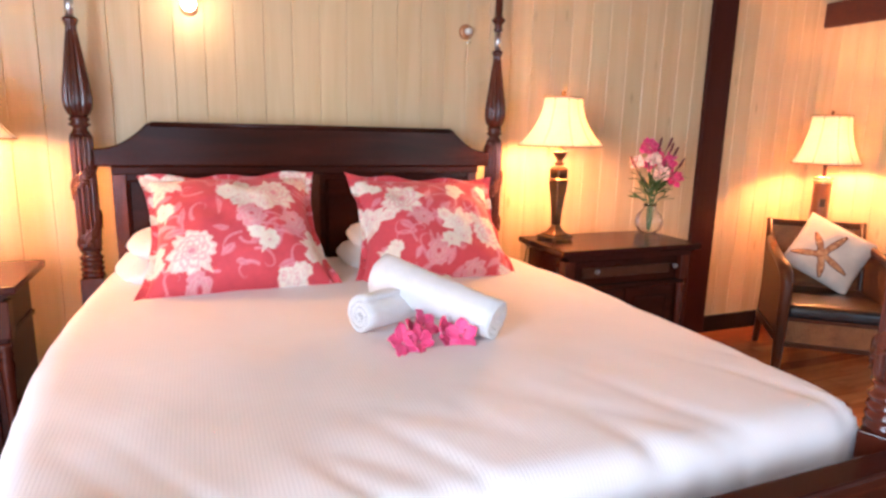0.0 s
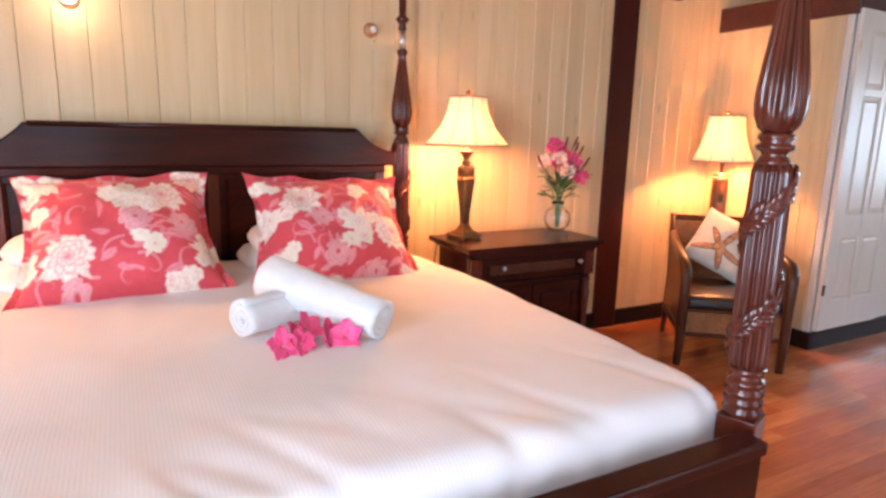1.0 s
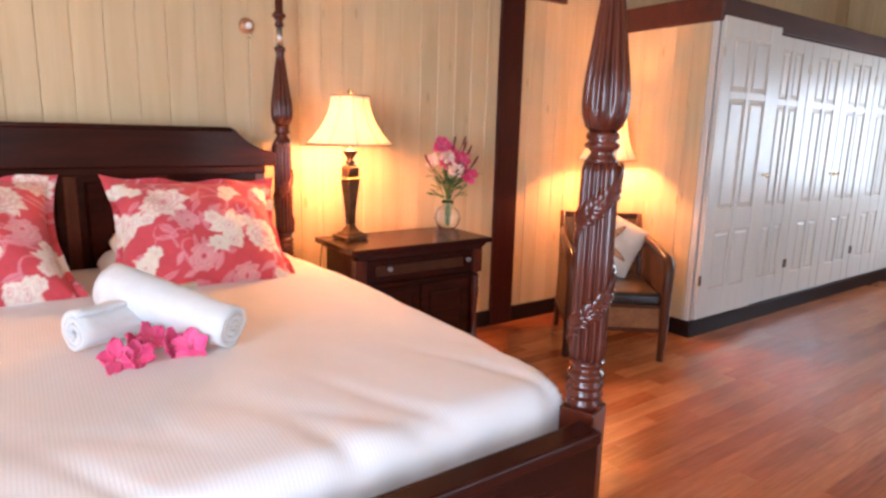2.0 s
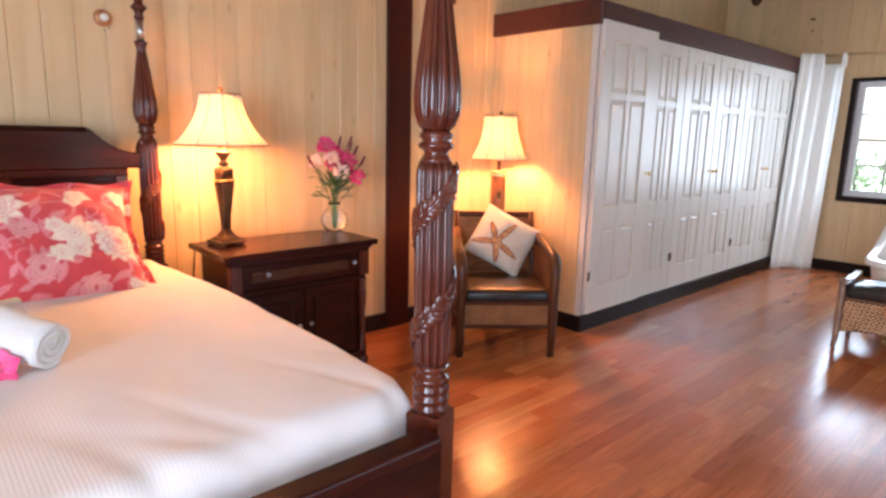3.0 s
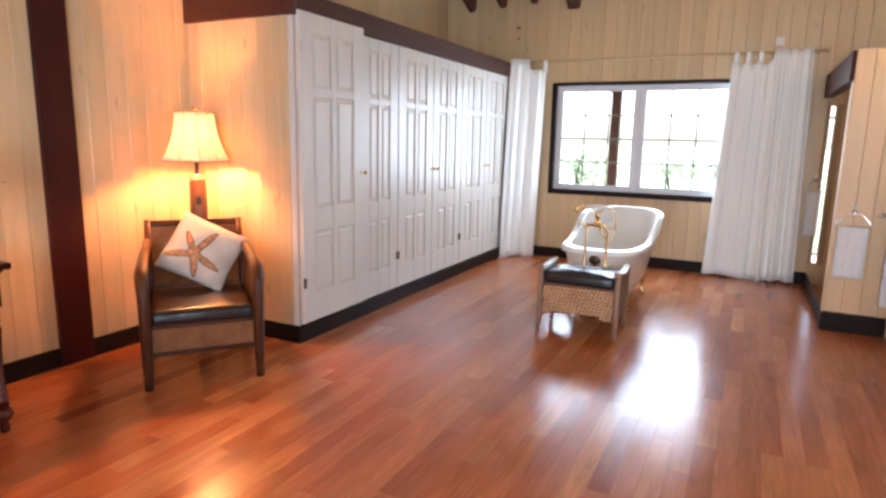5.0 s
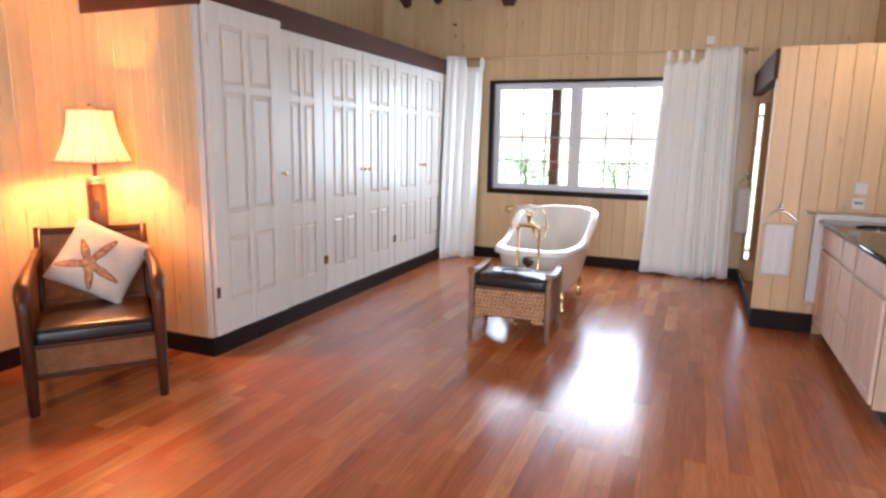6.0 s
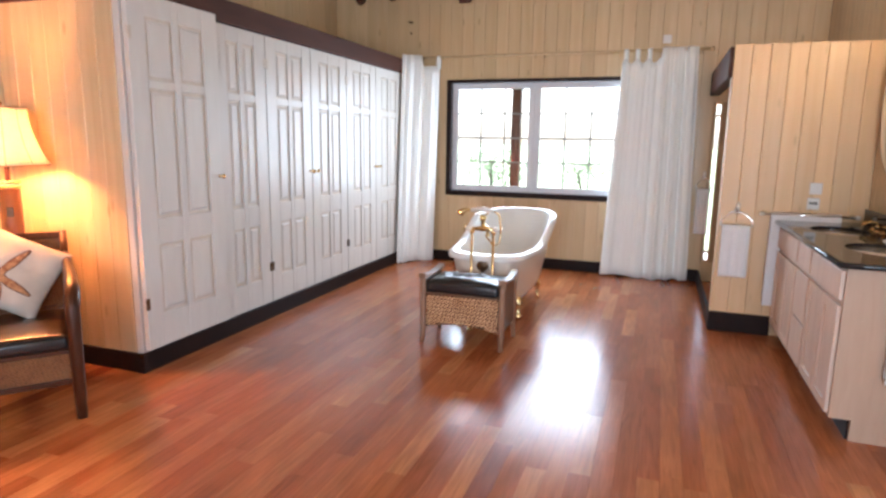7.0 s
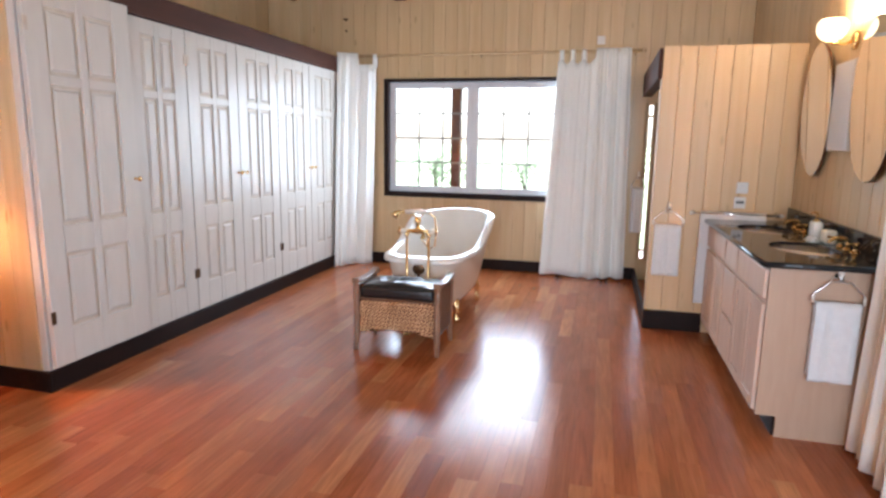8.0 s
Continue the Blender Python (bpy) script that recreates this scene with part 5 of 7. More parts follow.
def wall_light(x, lit, label):
    wl_ = thing("wall_light", label, "light", pose(x, YB, 1.89), group="small wall lights over the headboard")
    part("rose", lathe([(0.040, 0), (0.040, 0.006), (0.034, 0.014), (0.018, 0.020)], 28, m=pose(0, 0, 0, 90, 0, 0)), M_CHAIRPALE, wl_, "round copper rose", True)
    part("socket", lathe([(0.017, 0.018), (0.017, 0.045), (0.013, 0.050)], 18, m=pose(0, 0, 0, 90, 0, 0)), M_PLASTIC, wl_, smooth=True)
    b = [(0.010, 0.048), (0.014, 0.056), (0.026, 0.070), (0.031, 0.086), (0.028, 0.102), (0.016, 0.114), (0.004, 0.118)]
    part("bulb", lathe(b, 20, m=pose(0, 0, 0, 90, 0, 0)), M_BULB if lit else M_PLASTIC, wl_, "glowing bulb" if lit else "unlit bulb", True) if lit else part("hook", tube([(0.012, -0.02, -0.02), (0.016, -0.03, -0.05), (0.008, -0.03, -0.062), (-0.004, -0.03, -0.055)], 0.003, 6), M_GLASS, wl_, "clear glass hook", True)
    return wl_


M_CHAIRPALE = mat("copper_rose", (0.50, 0.24, 0.11), 0.4, 0.3, spot=(0.36, 0.16, 0.07), scale=30)
wall_light(-0.112, True, "small copper wall light with a glowing bare bulb")
wall_light(1.262, False, "small unlit copper wall light on pine boards")
lamp("wall_bulb", "POINT", pose(-0.112, YB - 0.14, 1.88), 0.12, WARM, soft_size=0.03)

# ---------- vase of flowers ----------
vase = thing("flower_vase", "round clear glass vase holding pink and blush flowers", "vase", pose(2.365, 2.66, NS_H))
gv = [(0.030, 0.0), (0.050, 0.004), (0.073, 0.028), (0.081, 0.063), (0.073, 0.100), (0.052, 0.126), (0.036, 0.139), (0.033, 0.152), (0.039, 0.168)]
gi = [(r - 0.004, z + 0.003) for r, z in gv]
glass = part("glass", lathe(gv + list(reversed(gi)), 36), M_GLASS, vase, smooth=True)
glass.visible_shadow = False
part("water", lathe([(0.040, 0.010), (0.066, 0.028), (0.076, 0.065), (0.071, 0.100), (0.060, 0.118)], 32), M_WATER, vase, smooth=True).visible_shadow = False
rnd = random.Random(21)
HEADS = ((-0.075, -0.03, 0.50, 0.042, "pink"), (-0.125, -0.01, 0.415, 0.034, "blush"), (-0.045, -0.05, 0.435, 0.036, "blush"), (0.015, -0.05, 0.355, 0.040, "blush"), (0.075, -0.02, 0.415, 0.046, "pink"),
         (0.155, -0.01, 0.315, 0.044, "pink"), (0.045, 0.04, 0.46, 0.034, "pink"), (0.01, 0.05, 0.40, 0.034, "pink"))
for hx, hy, hz, hr, tone in HEADS:
    st = part("stem", tube([(hx * 0.05, hy * 0.05, 0.03), (hx * 0.2, hy * 0.2, 0.17), (hx * 0.6, hy * 0.6, hz * 0.72), (hx, hy, hz - 0.01)], 0.0028, 6), M_LEAF, vase, smooth=True)
    bm = bmesh.new()
    for k in range(46):
        d = Vector((rnd.gauss(0, 1), rnd.gauss(0, 1), rnd.gauss(0.25, 0.8))).normalized()
        mm = Matrix.Translation(Vector((hx, hy, hz)) + d * hr * rnd.uniform(0.25, 0.7)) @ d.to_track_quat("Y", "Z").to_matrix().to_4x4() @ pose(0, 0, 0, 0, rnd.uniform(0, 360), 0)
        petal(bm, mm, hr * 0.80, hr * 0.38, hr * 0.15, hr * 0.06, k, True)
    part("bloom", bm, M_MAGENTA if tone == "pink" else M_BLUSH, vase, "ruffled pink bloom" if tone == "pink" else "pale blush bloom", True)
for k in range(60):
    a = rnd.uniform(0, 6.28)
    s = rnd.uniform(0.2, 1.0)
    bm = bmesh.new()
    base = Vector((0.05 * s * math.cos(a), 0.04 * s * math.sin(a), rnd.uniform(0.18, 0.33)))
    way = Vector((math.cos(a), math.sin(a) * 0.8, rnd.uniform(0.1, 0.9))).normalized()
    mm = Matrix.Translation(base) @ way.to_track_quat("Y", "Z").to_matrix().to_4x4()
    petal(bm, mm, rnd.uniform(0.07, 0.13), rnd.uniform(0.008, 0.015), -0.015, 0.002, k)
    part("leaf", bm, M_LEAF, vase, smooth=True)
for bx, by, bz in ((0.10, -0.02, 0.50), (0.15, 0.0, 0.475), (0.19, -0.01, 0.41), (0.06, 0.03, 0.53), (-0.165, -0.02, 0.42), (0.13, 0.03, 0.53)):
    part("bud", tube([(bx * 0.55, by, bz - 0.12), (bx * 0.85, by, bz - 0.04), (bx, by, bz - 0.01), (bx * 1.10, by, bz + 0.02), (bx * 1.15, by, bz + 0.03)], [0.002, 0.003, 0.008, 0.007, 0.002], 7), M_BUD, vase, "dark maroon bud", True)
part("twig", tube([(0.03, 0, 0.30), (0.12, -0.02, 0.335), (0.24, -0.03, 0.33)], 0.0015, 5), M_BARK, vase)

# ---------- wicker chair and cushion ----------


def wicker_material(name, c1, c2, scale, turn):
    """A diagonal twill weave with relief."""
    m = bpy.data.materials.new(name)
    m.use_nodes = True
    n, l = m.node_tree.nodes, m.node_tree.links
    b = n["Principled BSDF"]
    b.inputs["Roughness"].default_value = 0.5
    tc, mp, br = n.new("ShaderNodeTexCoord"), n.new("ShaderNodeMapping"), n.new("ShaderNodeTexBrick")
    mp.inputs["Rotation"].default_value = turn
    mp.inputs["Scale"].default_value = (scale, scale, scale)
    br.offset = 0.5
    br.inputs["Color1"].default_value, br.inputs["Color2"].default_value = (*c1, 1), (*c2, 1)
    br.inputs["Mortar"].default_value = (c2[0] * 0.18, c2[1] * 0.16, c2[2] * 0.14, 1)
    br.inputs["Scale"].default_value, br.inputs["Mortar Size"].default_value = 1.0, 0.09
    br.inputs["Mortar Smooth"].default_value = 0.6
    br.inputs["Brick Width"].default_value, br.inputs["Row Height"].default_value = 1.5, 0.5
    no, mixn = n.new("ShaderNodeTexNoise"), n.new("ShaderNodeMix")
    no.inputs["Scale"].default_value = 12.0
    mixn.data_type, mixn.blend_type = "RGBA", "MULTIPLY"
    mixn.inputs["Factor"].default_value = 0.5
    bp = n.new("ShaderNodeBump")
    bp.invert = True
    bp.inputs["Strength"].default_value, bp.inputs["Distance"].default_value = 0.8, 0.004
    l.new(tc.outputs["Object"], mp.inputs["Vector"])
    l.new(mp.outputs[0], br.inputs["Vector"])
    l.new(tc.outputs["Object"], no.inputs["Vector"])
    l.new(br.outputs["Color"], mixn.inputs["A"])
    l.new(no.outputs["Fac"], mixn.inputs["B"])
    l.new(mixn.outputs["Result"], b.inputs["Base Color"])
    l.new(br.outputs["Fac"], bp.inputs["Height"])
    l.new(bp.outputs[0], b.inputs["Normal"])
    return m


# the weave lies in the local x-z plane, so the coordinates are tipped over first
M_WICKER = wicker_material("tan_woven_wicker", (0.42, 0.18, 0.055), (0.26, 0.105, 0.032), 42, (radians(90), 0, radians(45)))
# the same weave turned for the chair's sides, darkened to hold their shade
M_WICKERX = wicker_material("tan_woven_wicker_shaded_side", (0.26, 0.10, 0.034), (0.16, 0.058, 0.02), 42, (radians(45), radians(90), 0))
M_CANE = mat("brown_cane_strand", (0.34, 0.155, 0.055), 0.42, spot=(0.20, 0.08, 0.028), scale=14, bump=0.15, bump_scale=120, mix=0.45)
M_RATTAN = mat("honey_rattan_strand", (0.62, 0.38, 0.20), 0.45, spot=(0.40, 0.22, 0.10), scale=14, stretch=(1, 1, 1), bump=0.15, bump_scale=120, mix=0.45)

def twill(parent, x, y0, y1, low, high, side, ln=0.046, wd=0.0150, pitch=0.0175, material=None, m=None):
    """Slanting rattan strands, each bowed outwards, that step from row to row; they lie on the plane at x."""
    rnd = random.Random(9)
    bm = bmesh.new()
    a = radians(142)
    c, s = math.cos(a), math.sin(a)
    row = 0
    v = -0.5
    while v < 0.75:
        u = -0.6 + (row % 2) * ln / 2
        while u < 0.6:
            cy, cz = u * c - v * s, 0.1 + u * s + v * c
            half = ln * 0.47
            if y0 - 0.4 * half < cy < y1 + 0.4 * half and low(cy) < cz < high:
                rings = []
                rise = rnd.uniform(0.0032, 0.0050)
                for q in (-1.0, -0.55, 0.0, 0.55, 1.0):
                    out = rise * (1 - q * q) + 0.0006
                    w = wd / 2 * (0.72 + 0.28 * (1 - q * q))
                    py, pz = cy + q * half * c, cz + q * half * s
                    ring = []
                    for k, d in ((-1, 0.0024), (-0.35, 0.0), (0.35, 0.0), (1, 0.0024)):
                        yy = min(y1, max(y0, py - k * w * s))
                        ring.append(bm.verts.new((x + side * (out - d), yy, min(high, max(low(yy) + 0.002, pz + k * w * c)))))
                    rings.append(ring)
                for r0, r1 in zip(rings, rings[1:]):
                    for k in range(3):
                        f = (r0[k], r0[k + 1], r1[k + 1], r1[k])
                        bm.faces.new(f if side < 0 else tuple(reversed(f)))
            u += ln
        v += pitch
        row += 1
    return part("strand_weave", bm, material or M_RATTAN, parent, "slanting woven strands", True, m)


chair = thing("armchair", "walnut armchair with woven wicker panels and black leather seat", "chair", pose(3.385, 2.225, 0, 0, 0, -38.7))
for sx in (-1, 1):
    x = sx * 0.292
    # front leg curving up into the arm
    leg = [(x, -0.285, 0.0), (x, -0.292, 0.15), (x, -0.296, 0.30), (x, -0.300, 0.45), (x, -0.300, 0.55), (x * 1.01, -0.285, 0.605), (x * 1.02, -0.235, 0.636), (x * 1.01, -0.14, 0.652), (x, 0.0, 0.675), (x * 0.97, 0.15, 0.690), (x * 0.94, 0.30, 0.725)]
    bm = tube(leg, [0.023, 0.027, 0.030, 0.031, 0.033, 0.035, 0.035, 0.032, 0.029, 0.026, 0.024], 14)
    part("arm", bm, M_CHAIRWOOD, chair, "polished curved walnut arm and front leg", True)
    part("rear_leg", tube([(x * 0.95, 0.36, 0.0), (x * 0.95, 0.31, 0.22), (x * 0.94, 0.285, 0.42), (x * 0.93, 0.345, 0.66), (x * 0.93, 0.405, 0.845)], [0.018, 0.022, 0.023, 0.021, 0.019], 10), M_CHAIRWOOD, chair, smooth=True)
    part("side_rail", box(x - 0.014, x + 0.014, -0.28, 0.30, 0.195, 0.240, 0.004), M_CHAIRWOOD, chair)
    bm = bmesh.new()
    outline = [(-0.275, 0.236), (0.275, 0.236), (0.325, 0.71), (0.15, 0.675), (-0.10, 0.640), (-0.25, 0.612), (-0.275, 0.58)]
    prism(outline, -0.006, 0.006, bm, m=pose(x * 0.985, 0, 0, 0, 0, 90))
    part("side_panel", bm, M_WICKERX, chair, "woven tan wicker side panel, shade in its colour")
front_panel = part("front_panel", box(-0.270, 0.270, -0.290, -0.278, 0.20, 0.350), M_WICKER, chair, "woven tan wicker front panel")
twill(front_panel, 0.2905, -0.262, 0.262, lambda y: 0.213, 0.339, 1, 0.030, 0.0098, 0.0116, M_CANE, pose(0, 0, 0, 0, 0, -90))
part("front_rail", box(-0.270, 0.270, -0.300, -0.270, 0.185, 0.212, 0.004), M_CHAIRWOOD, chair)
part("seat_rail", box(-0.270, 0.270, -0.302, -0.272, 0.340, 0.362, 0.004), M_CHAIRWOOD, chair)
part("seat_frame", box(-0.268, 0.268, -0.270, 0.28, 0.325, 0.355), M_CHAIRWOOD, chair)
bm = box(-0.262, 0.262, -0.302, 0.265, 0.358, 0.430, 0.022, 3)
part("seat_cushion", bm, M_LEATHER, chair, "black leather seat cushion", True)
bm = surface(lambda u, v: Vector((-0.252 + 0.504 * u, -0.292 + 0.55 * v, 0.4305 + 0.016 * (1 - (2 * u - 1) ** 4) * (1 - (2 * v - 1) ** 4) + 0.003 * noise.noise(Vector((u * 6, v * 6, 2))))), 20, 20)
solid(part("cushion_top", bm, M_BROWNLEATHER, chair, "brown leather cushion top", True), 0.003)
bk = pose(0, 0.282, 0.40, -17, 0, 0)
back_panel = part("back_panel", box(-0.255, 0.255, -0.008, 0.008, 0.0, 0.425, m=bk), M_WICKER, chair, "woven tan wicker backrest")
twill(back_panel, 0.0085, -0.250, 0.250, lambda y: 0.05, 0.418, 1, 0.030, 0.0098, 0.0116, M_CANE, bk @ pose(0, 0, 0, 0, 0, -90))
part("back_rail", box(-0.268, 0.268, -0.018, 0.018, 0.420, 0.460, 0.008, m=bk), M_CHAIRWOOD, chair, "dark walnut top rail")
part("rear_rail", box(-0.268, 0.268, 0.285, 0.31, 0.195, 0.24, 0.004), M_CHAIRWOOD, chair)

CUSH = pose(3.385, 2.225, 0, 0, 0, -38.7) @ pose(0.034, 0.185, 0.670, 60, 0, 0) @ pose(0, 0, 0, 0, 0, -30)
cushion = thing("throw_pillow", "off-white square cushion with an orange starfish on the armchair", "pillow", CUSH)
part("cover", pillow_mesh(0.208, 0.200, 0.066, 0, 0.045, 7, n=60), M_LINEN, cushion, smooth=True)


def cushion_z(x, y):
    px, py = min(1, abs(x) / 0.208), min(1, abs(y) / 0.200)
    q = Vector((x * 6 + 21.7, y * 6, 11.9))
    puff = ((1 - px ** 2.4) * (1 - py ** 2.4)) ** 0.55
    return 0.066 * puff + (noise.noise(q) * 0.012 + noise.noise(q * 2.3) * 0.006) * (0.4 + puff)


ARMS = ((-38, 0.150), (20, 0.190), (102, 0.172), (153, 0.135), (248, 0.160))


def starfish(grow, lift):
    """A five-armed patch that lies on the cushion's face; arms of (clockwise degrees, length)."""
    outline = []
    for k, (deg, ln) in enumerate(ARMS):
        nxt = ARMS[(k + 1) % 5][0] + (360 if k == 4 else 0)
        a = radians(deg)
        for r, w in ((0.044, -0.0135), (0.45 * ln, -0.0170), (0.75 * ln, -0.0115), (ln, -0.002), (ln, 0.002), (0.75 * ln, 0.0115), (0.45 * ln, 0.0170), (0.044, 0.0135)):
            r, w = r + grow, w + math.copysign(grow, w)
            outline.append((r * math.sin(a) + w * math.cos(a), r * math.cos(a) - w * math.sin(a)))
        m = radians((deg + nxt) / 2)
        outline.append(((0.028 + grow) * math.sin(m), (0.028 + grow) * math.cos(m)))
    bm = bmesh.new()
    nr, na = 8, len(outline)
    rings = [[bm.verts.new((x * i / nr - 0.032, y * i / nr - 0.058, cushion_z(x * i / nr - 0.032, y * i / nr - 0.058) + lift)) for x, y in outline] for i in range(1, nr + 1)]
    c = bm.verts.new((-0.032, -0.058, cushion_z(-0.032, -0.058) + lift))
    for k in range(na):
        bm.faces.new((c, rings[0][(k + 1) % na], rings[0][k]))
        for p, q in zip(rings, rings[1:]):
            bm.faces.new((p[k], p[(k + 1) % na], q[(k + 1) % na], q[k]))
    bmesh.ops.recalc_face_normals(bm, faces=bm.faces[:])
    return bm


solid(part("starfish_outline", starfish(0.0055, 0.0015), M_STARDARK, cushion, "dark brown stitched outline"), 0.001)
solid(part("starfish", starfish(0.0, 0.0032), M_STAR, cushion, "orange embroidered starfish", True), 0.001)

# ---------- rattan ottoman ----------
OT = pose(5.318, 0.405, 0, 0, 0, 0)
ott = thing("ottoman", "low rattan bench with walnut ends and black leather cushion", "bench", OT)
for sy in (-1, 1):
    y = sy * 0.278
    for sx in (-1, 1):
        lean = 0.012 * sx
        part("leg", tube([(sx * 0.172 + lean, y + sy * 0.004, 0.0), (sx * 0.168, y, 0.10), (sx * 0.166, y, 0.25), (sx * 0.166, y, 0.40), (sx * 0.168, y + sy * 0.006, 0.455)], [0.014, 0.019, 0.022, 0.022, 0.020], 10), M_OTTWOOD, ott, "weathered walnut leg", True)
    part("end_panel", box(-0.155, 0.155, y - 0.009, y + 0.009, 0.13, 0.435), M_CHAIRWOOD, ott, "brown wooden end panel")
    prof = [(-0.195, 0.456), (0.195, 0.456), (0.195, 0.492), (0.15, 0.482), (0.08, 0.472), (0.0, 0.469), (-0.08, 0.472), (-0.15, 0.482), (-0.195, 0.492)]
    part("end_rail", prism(prof, y - 0.024, y + 0.024, bevel=0.004), M_OTTWOOD, ott, "walnut end rail with a soft curve")
for sx in (-1, 1):
    arch = [(-0.258, 0.115)]
    arch += [(-0.258 + 0.516 * k / 12, 0.118 + 0.030 * math.sin(math.pi * k / 12)) for k in range(1, 12)]
    arch += [(0.258, 0.115), (0.258, 0.350), (-0.258, 0.350)]
    panel = part("woven_panel", prism(arch, -0.005, 0.005, m=pose(sx * 0.165, 0, 0, 0, 0, 90)), M_CHAIRWOOD, ott, "honey-coloured woven rattan panel")
    twill(panel, sx * 0.165 + sx * 0.005, -0.254, 0.254, lambda y: 0.119 + 0.030 * math.sin(math.pi * (y + 0.258) / 0.516), 0.349, sx)
part("seat_frame", box(-0.165, 0.165, -0.262, 0.262, 0.335, 0.356, 0.003), M_OTTWOOD, ott)
bm = bmesh.new()
box(-0.176, 0.170, -0.252, 0.252, 0.358, 0.440, 0.026, 4, bm)
part("cushion", bm, M_LEATHER, ott, "black leather cushion", True)
bm = surface(lambda u, v: Vector((-0.155 + 0.31 * u, -0.24 + 0.48 * v, 0.4400 + 0.018 * ((1 - (2 * u - 1) ** 4) * (1 - (2 * v - 1) ** 4)) + 0.016 * noise.noise(Vector((u * 3.5, v * 6, 5))) * (1 - (2 * u - 1) ** 4) * (1 - (2 * v - 1) ** 4))), 24, 30)
solid(part("cushion_top", bm, M_LEATHER, ott, "creased black leather top", True), 0.004)

# ---------- clawfoot tub ----------
TX0, TX1, TYC, TW = 5.575, 7.225, 0.405, 0.362
tub = thing("clawfoot_tub", "white enamel slipper bathtub on brass claw feet", "bathtub")


def rim_height(x):
    return 0.555 + 0.200 * smoothstep(6.08, 6.80, x)


def tub_outline(a, k, inner=False):
    """A point of the plan at angle a; k: 0 at the floor of the tub, 1 at the rim; inner: inside the flat ledge."""
    x0, x1, w = (TX0 + 0.135, TX1 - 0.062, TW - 0.060) if inner else (TX0 + 0.035 * (k < 1), TX1 - 0.030 * (k < 1), TW - 0.032 * (k < 1))
    hx = (x1 - x0) / 2
    c, s = math.cos(a), math.sin(a)
    e = 3.6 if c < 0 else 2.2
    r = 1.0 / ((abs(c) ** e + abs(s) ** e) ** (1 / e))
    grow = 0.62 + 0.38 * min(1, k) ** 0.62
    far = 0.66 + 0.34 * min(1, k) ** 0.9
    x = (x0 + x1) / 2 + hx * r * c * (far if c > 0 else 0.84 + 0.16 * min(1, k) ** 0.5)
    y = TYC + w * r * s * grow * (1 + 0.07 * smoothstep(6.2, 6.8, x) - 0.05 * smoothstep(6.3, 5.9, x) * smoothstep(5.65, 5.9, x))
    return x, y


def tub_shell(inner, low):
    def fn(u, v):
        a = 2 * math.pi * u
        xr, _ = tub_outline(a, 0.999, inner)
        top = rim_height(xr) - 0.020
        if v < 0.25:
            x, y = tub_outline(a, 0.0, inner)
            s = v / 0.25
            mx = (TX0 + TX1) / 2
            return Vector((mx + (x - mx) * s, TYC + (y - TYC) * s, low))
        k = (v - 0.25) / 0.75 * 0.999
        x, y = tub_outline(a, k, inner)
        return Vector((x, y, low + (top - low) * (k ** 1.25)))
    return surface(fn, 96, 28, wrap_u=True)


def tub_rim(u, v):
    """The broad enamel ledge: inner lip, flat top, rounded outer edge turned down."""
    a = 2 * math.pi * u
    o, i = Vector((*tub_outline(a, 1.0), 0)), Vector((*tub_outline(a, 0.999, True), 0))
    q = v * 8
    steps = ((0.0, -0.050), (0.0, -0.012), (0.10, -0.001), (0.45, 0.003), (0.80, 0.001), (0.95, -0.006), (1.0, -0.020), (0.985, -0.040), (0.80, -0.046))
    n = min(int(q), 7)
    f = steps[n][0] + (steps[n + 1][0] - steps[n][0]) * (q - n)
    d = steps[n][1] + (steps[n + 1][1] - steps[n][1]) * (q - n)
    p = i.lerp(o, f)
    p.z = rim_height(p.x) + d
    return p


part("outer_shell", tub_shell(False, 0.135), M_TUBOUT, tub, "cream painted outside", True)
part("basin", tub_shell(True, 0.175), M_ENAMEL, tub, "glossy white enamel inside", True)
part("rolled_rim", surface(tub_rim, 120, 24, wrap_u=True), M_ENAMEL, tub, "broad white enamel rim", True)
for x, y, sx, sy in ((5.95, 0.20, -1, -1), (6.64, 0.185, 1, -1), (5.95, 0.65, -1, 1), (6.64, 0.665, 1, 1)):
    f = part("claw_foot", tube([(x - 0.02 * sx, y + 0.05 * -sy, 0.20), (x, y, 0.165), (x + 0.015 * sx, y + 0.022 * sy, 0.11), (x + 0.006 * sx, y + 0.010 * sy, 0.06), (x + 0.01 * sx, y + 0.016 * sy, 0.025), (x + 0.012 * sx, y + 0.022 * sy, 0.0)], [0.030, 0.034, 0.022, 0.016, 0.026, 0.020], 10), M_BRASS, tub, "brass claw foot", True)
part("overflow", lathe([(0.048, 0), (0.048, 0.006), (0.038, 0.012), (0.014, 0.016)], 24, m=pose(TX0 + 0.050, 0.398, 0.478, 0, -90, 0)), M_IRON, tub, "dark metal overflow plate", True)
part("waste_pipe", tube([(TX0 + 0.045, 0.398, 0.46), (TX0 + 0.045, 0.398, 0.30), (TX0 + 0.03, 0.398, 0.15), (TX0 + 0.03, 0.398, 0.0)], 0.014, 10), M_IRON, tub, "dark waste pipe", True)

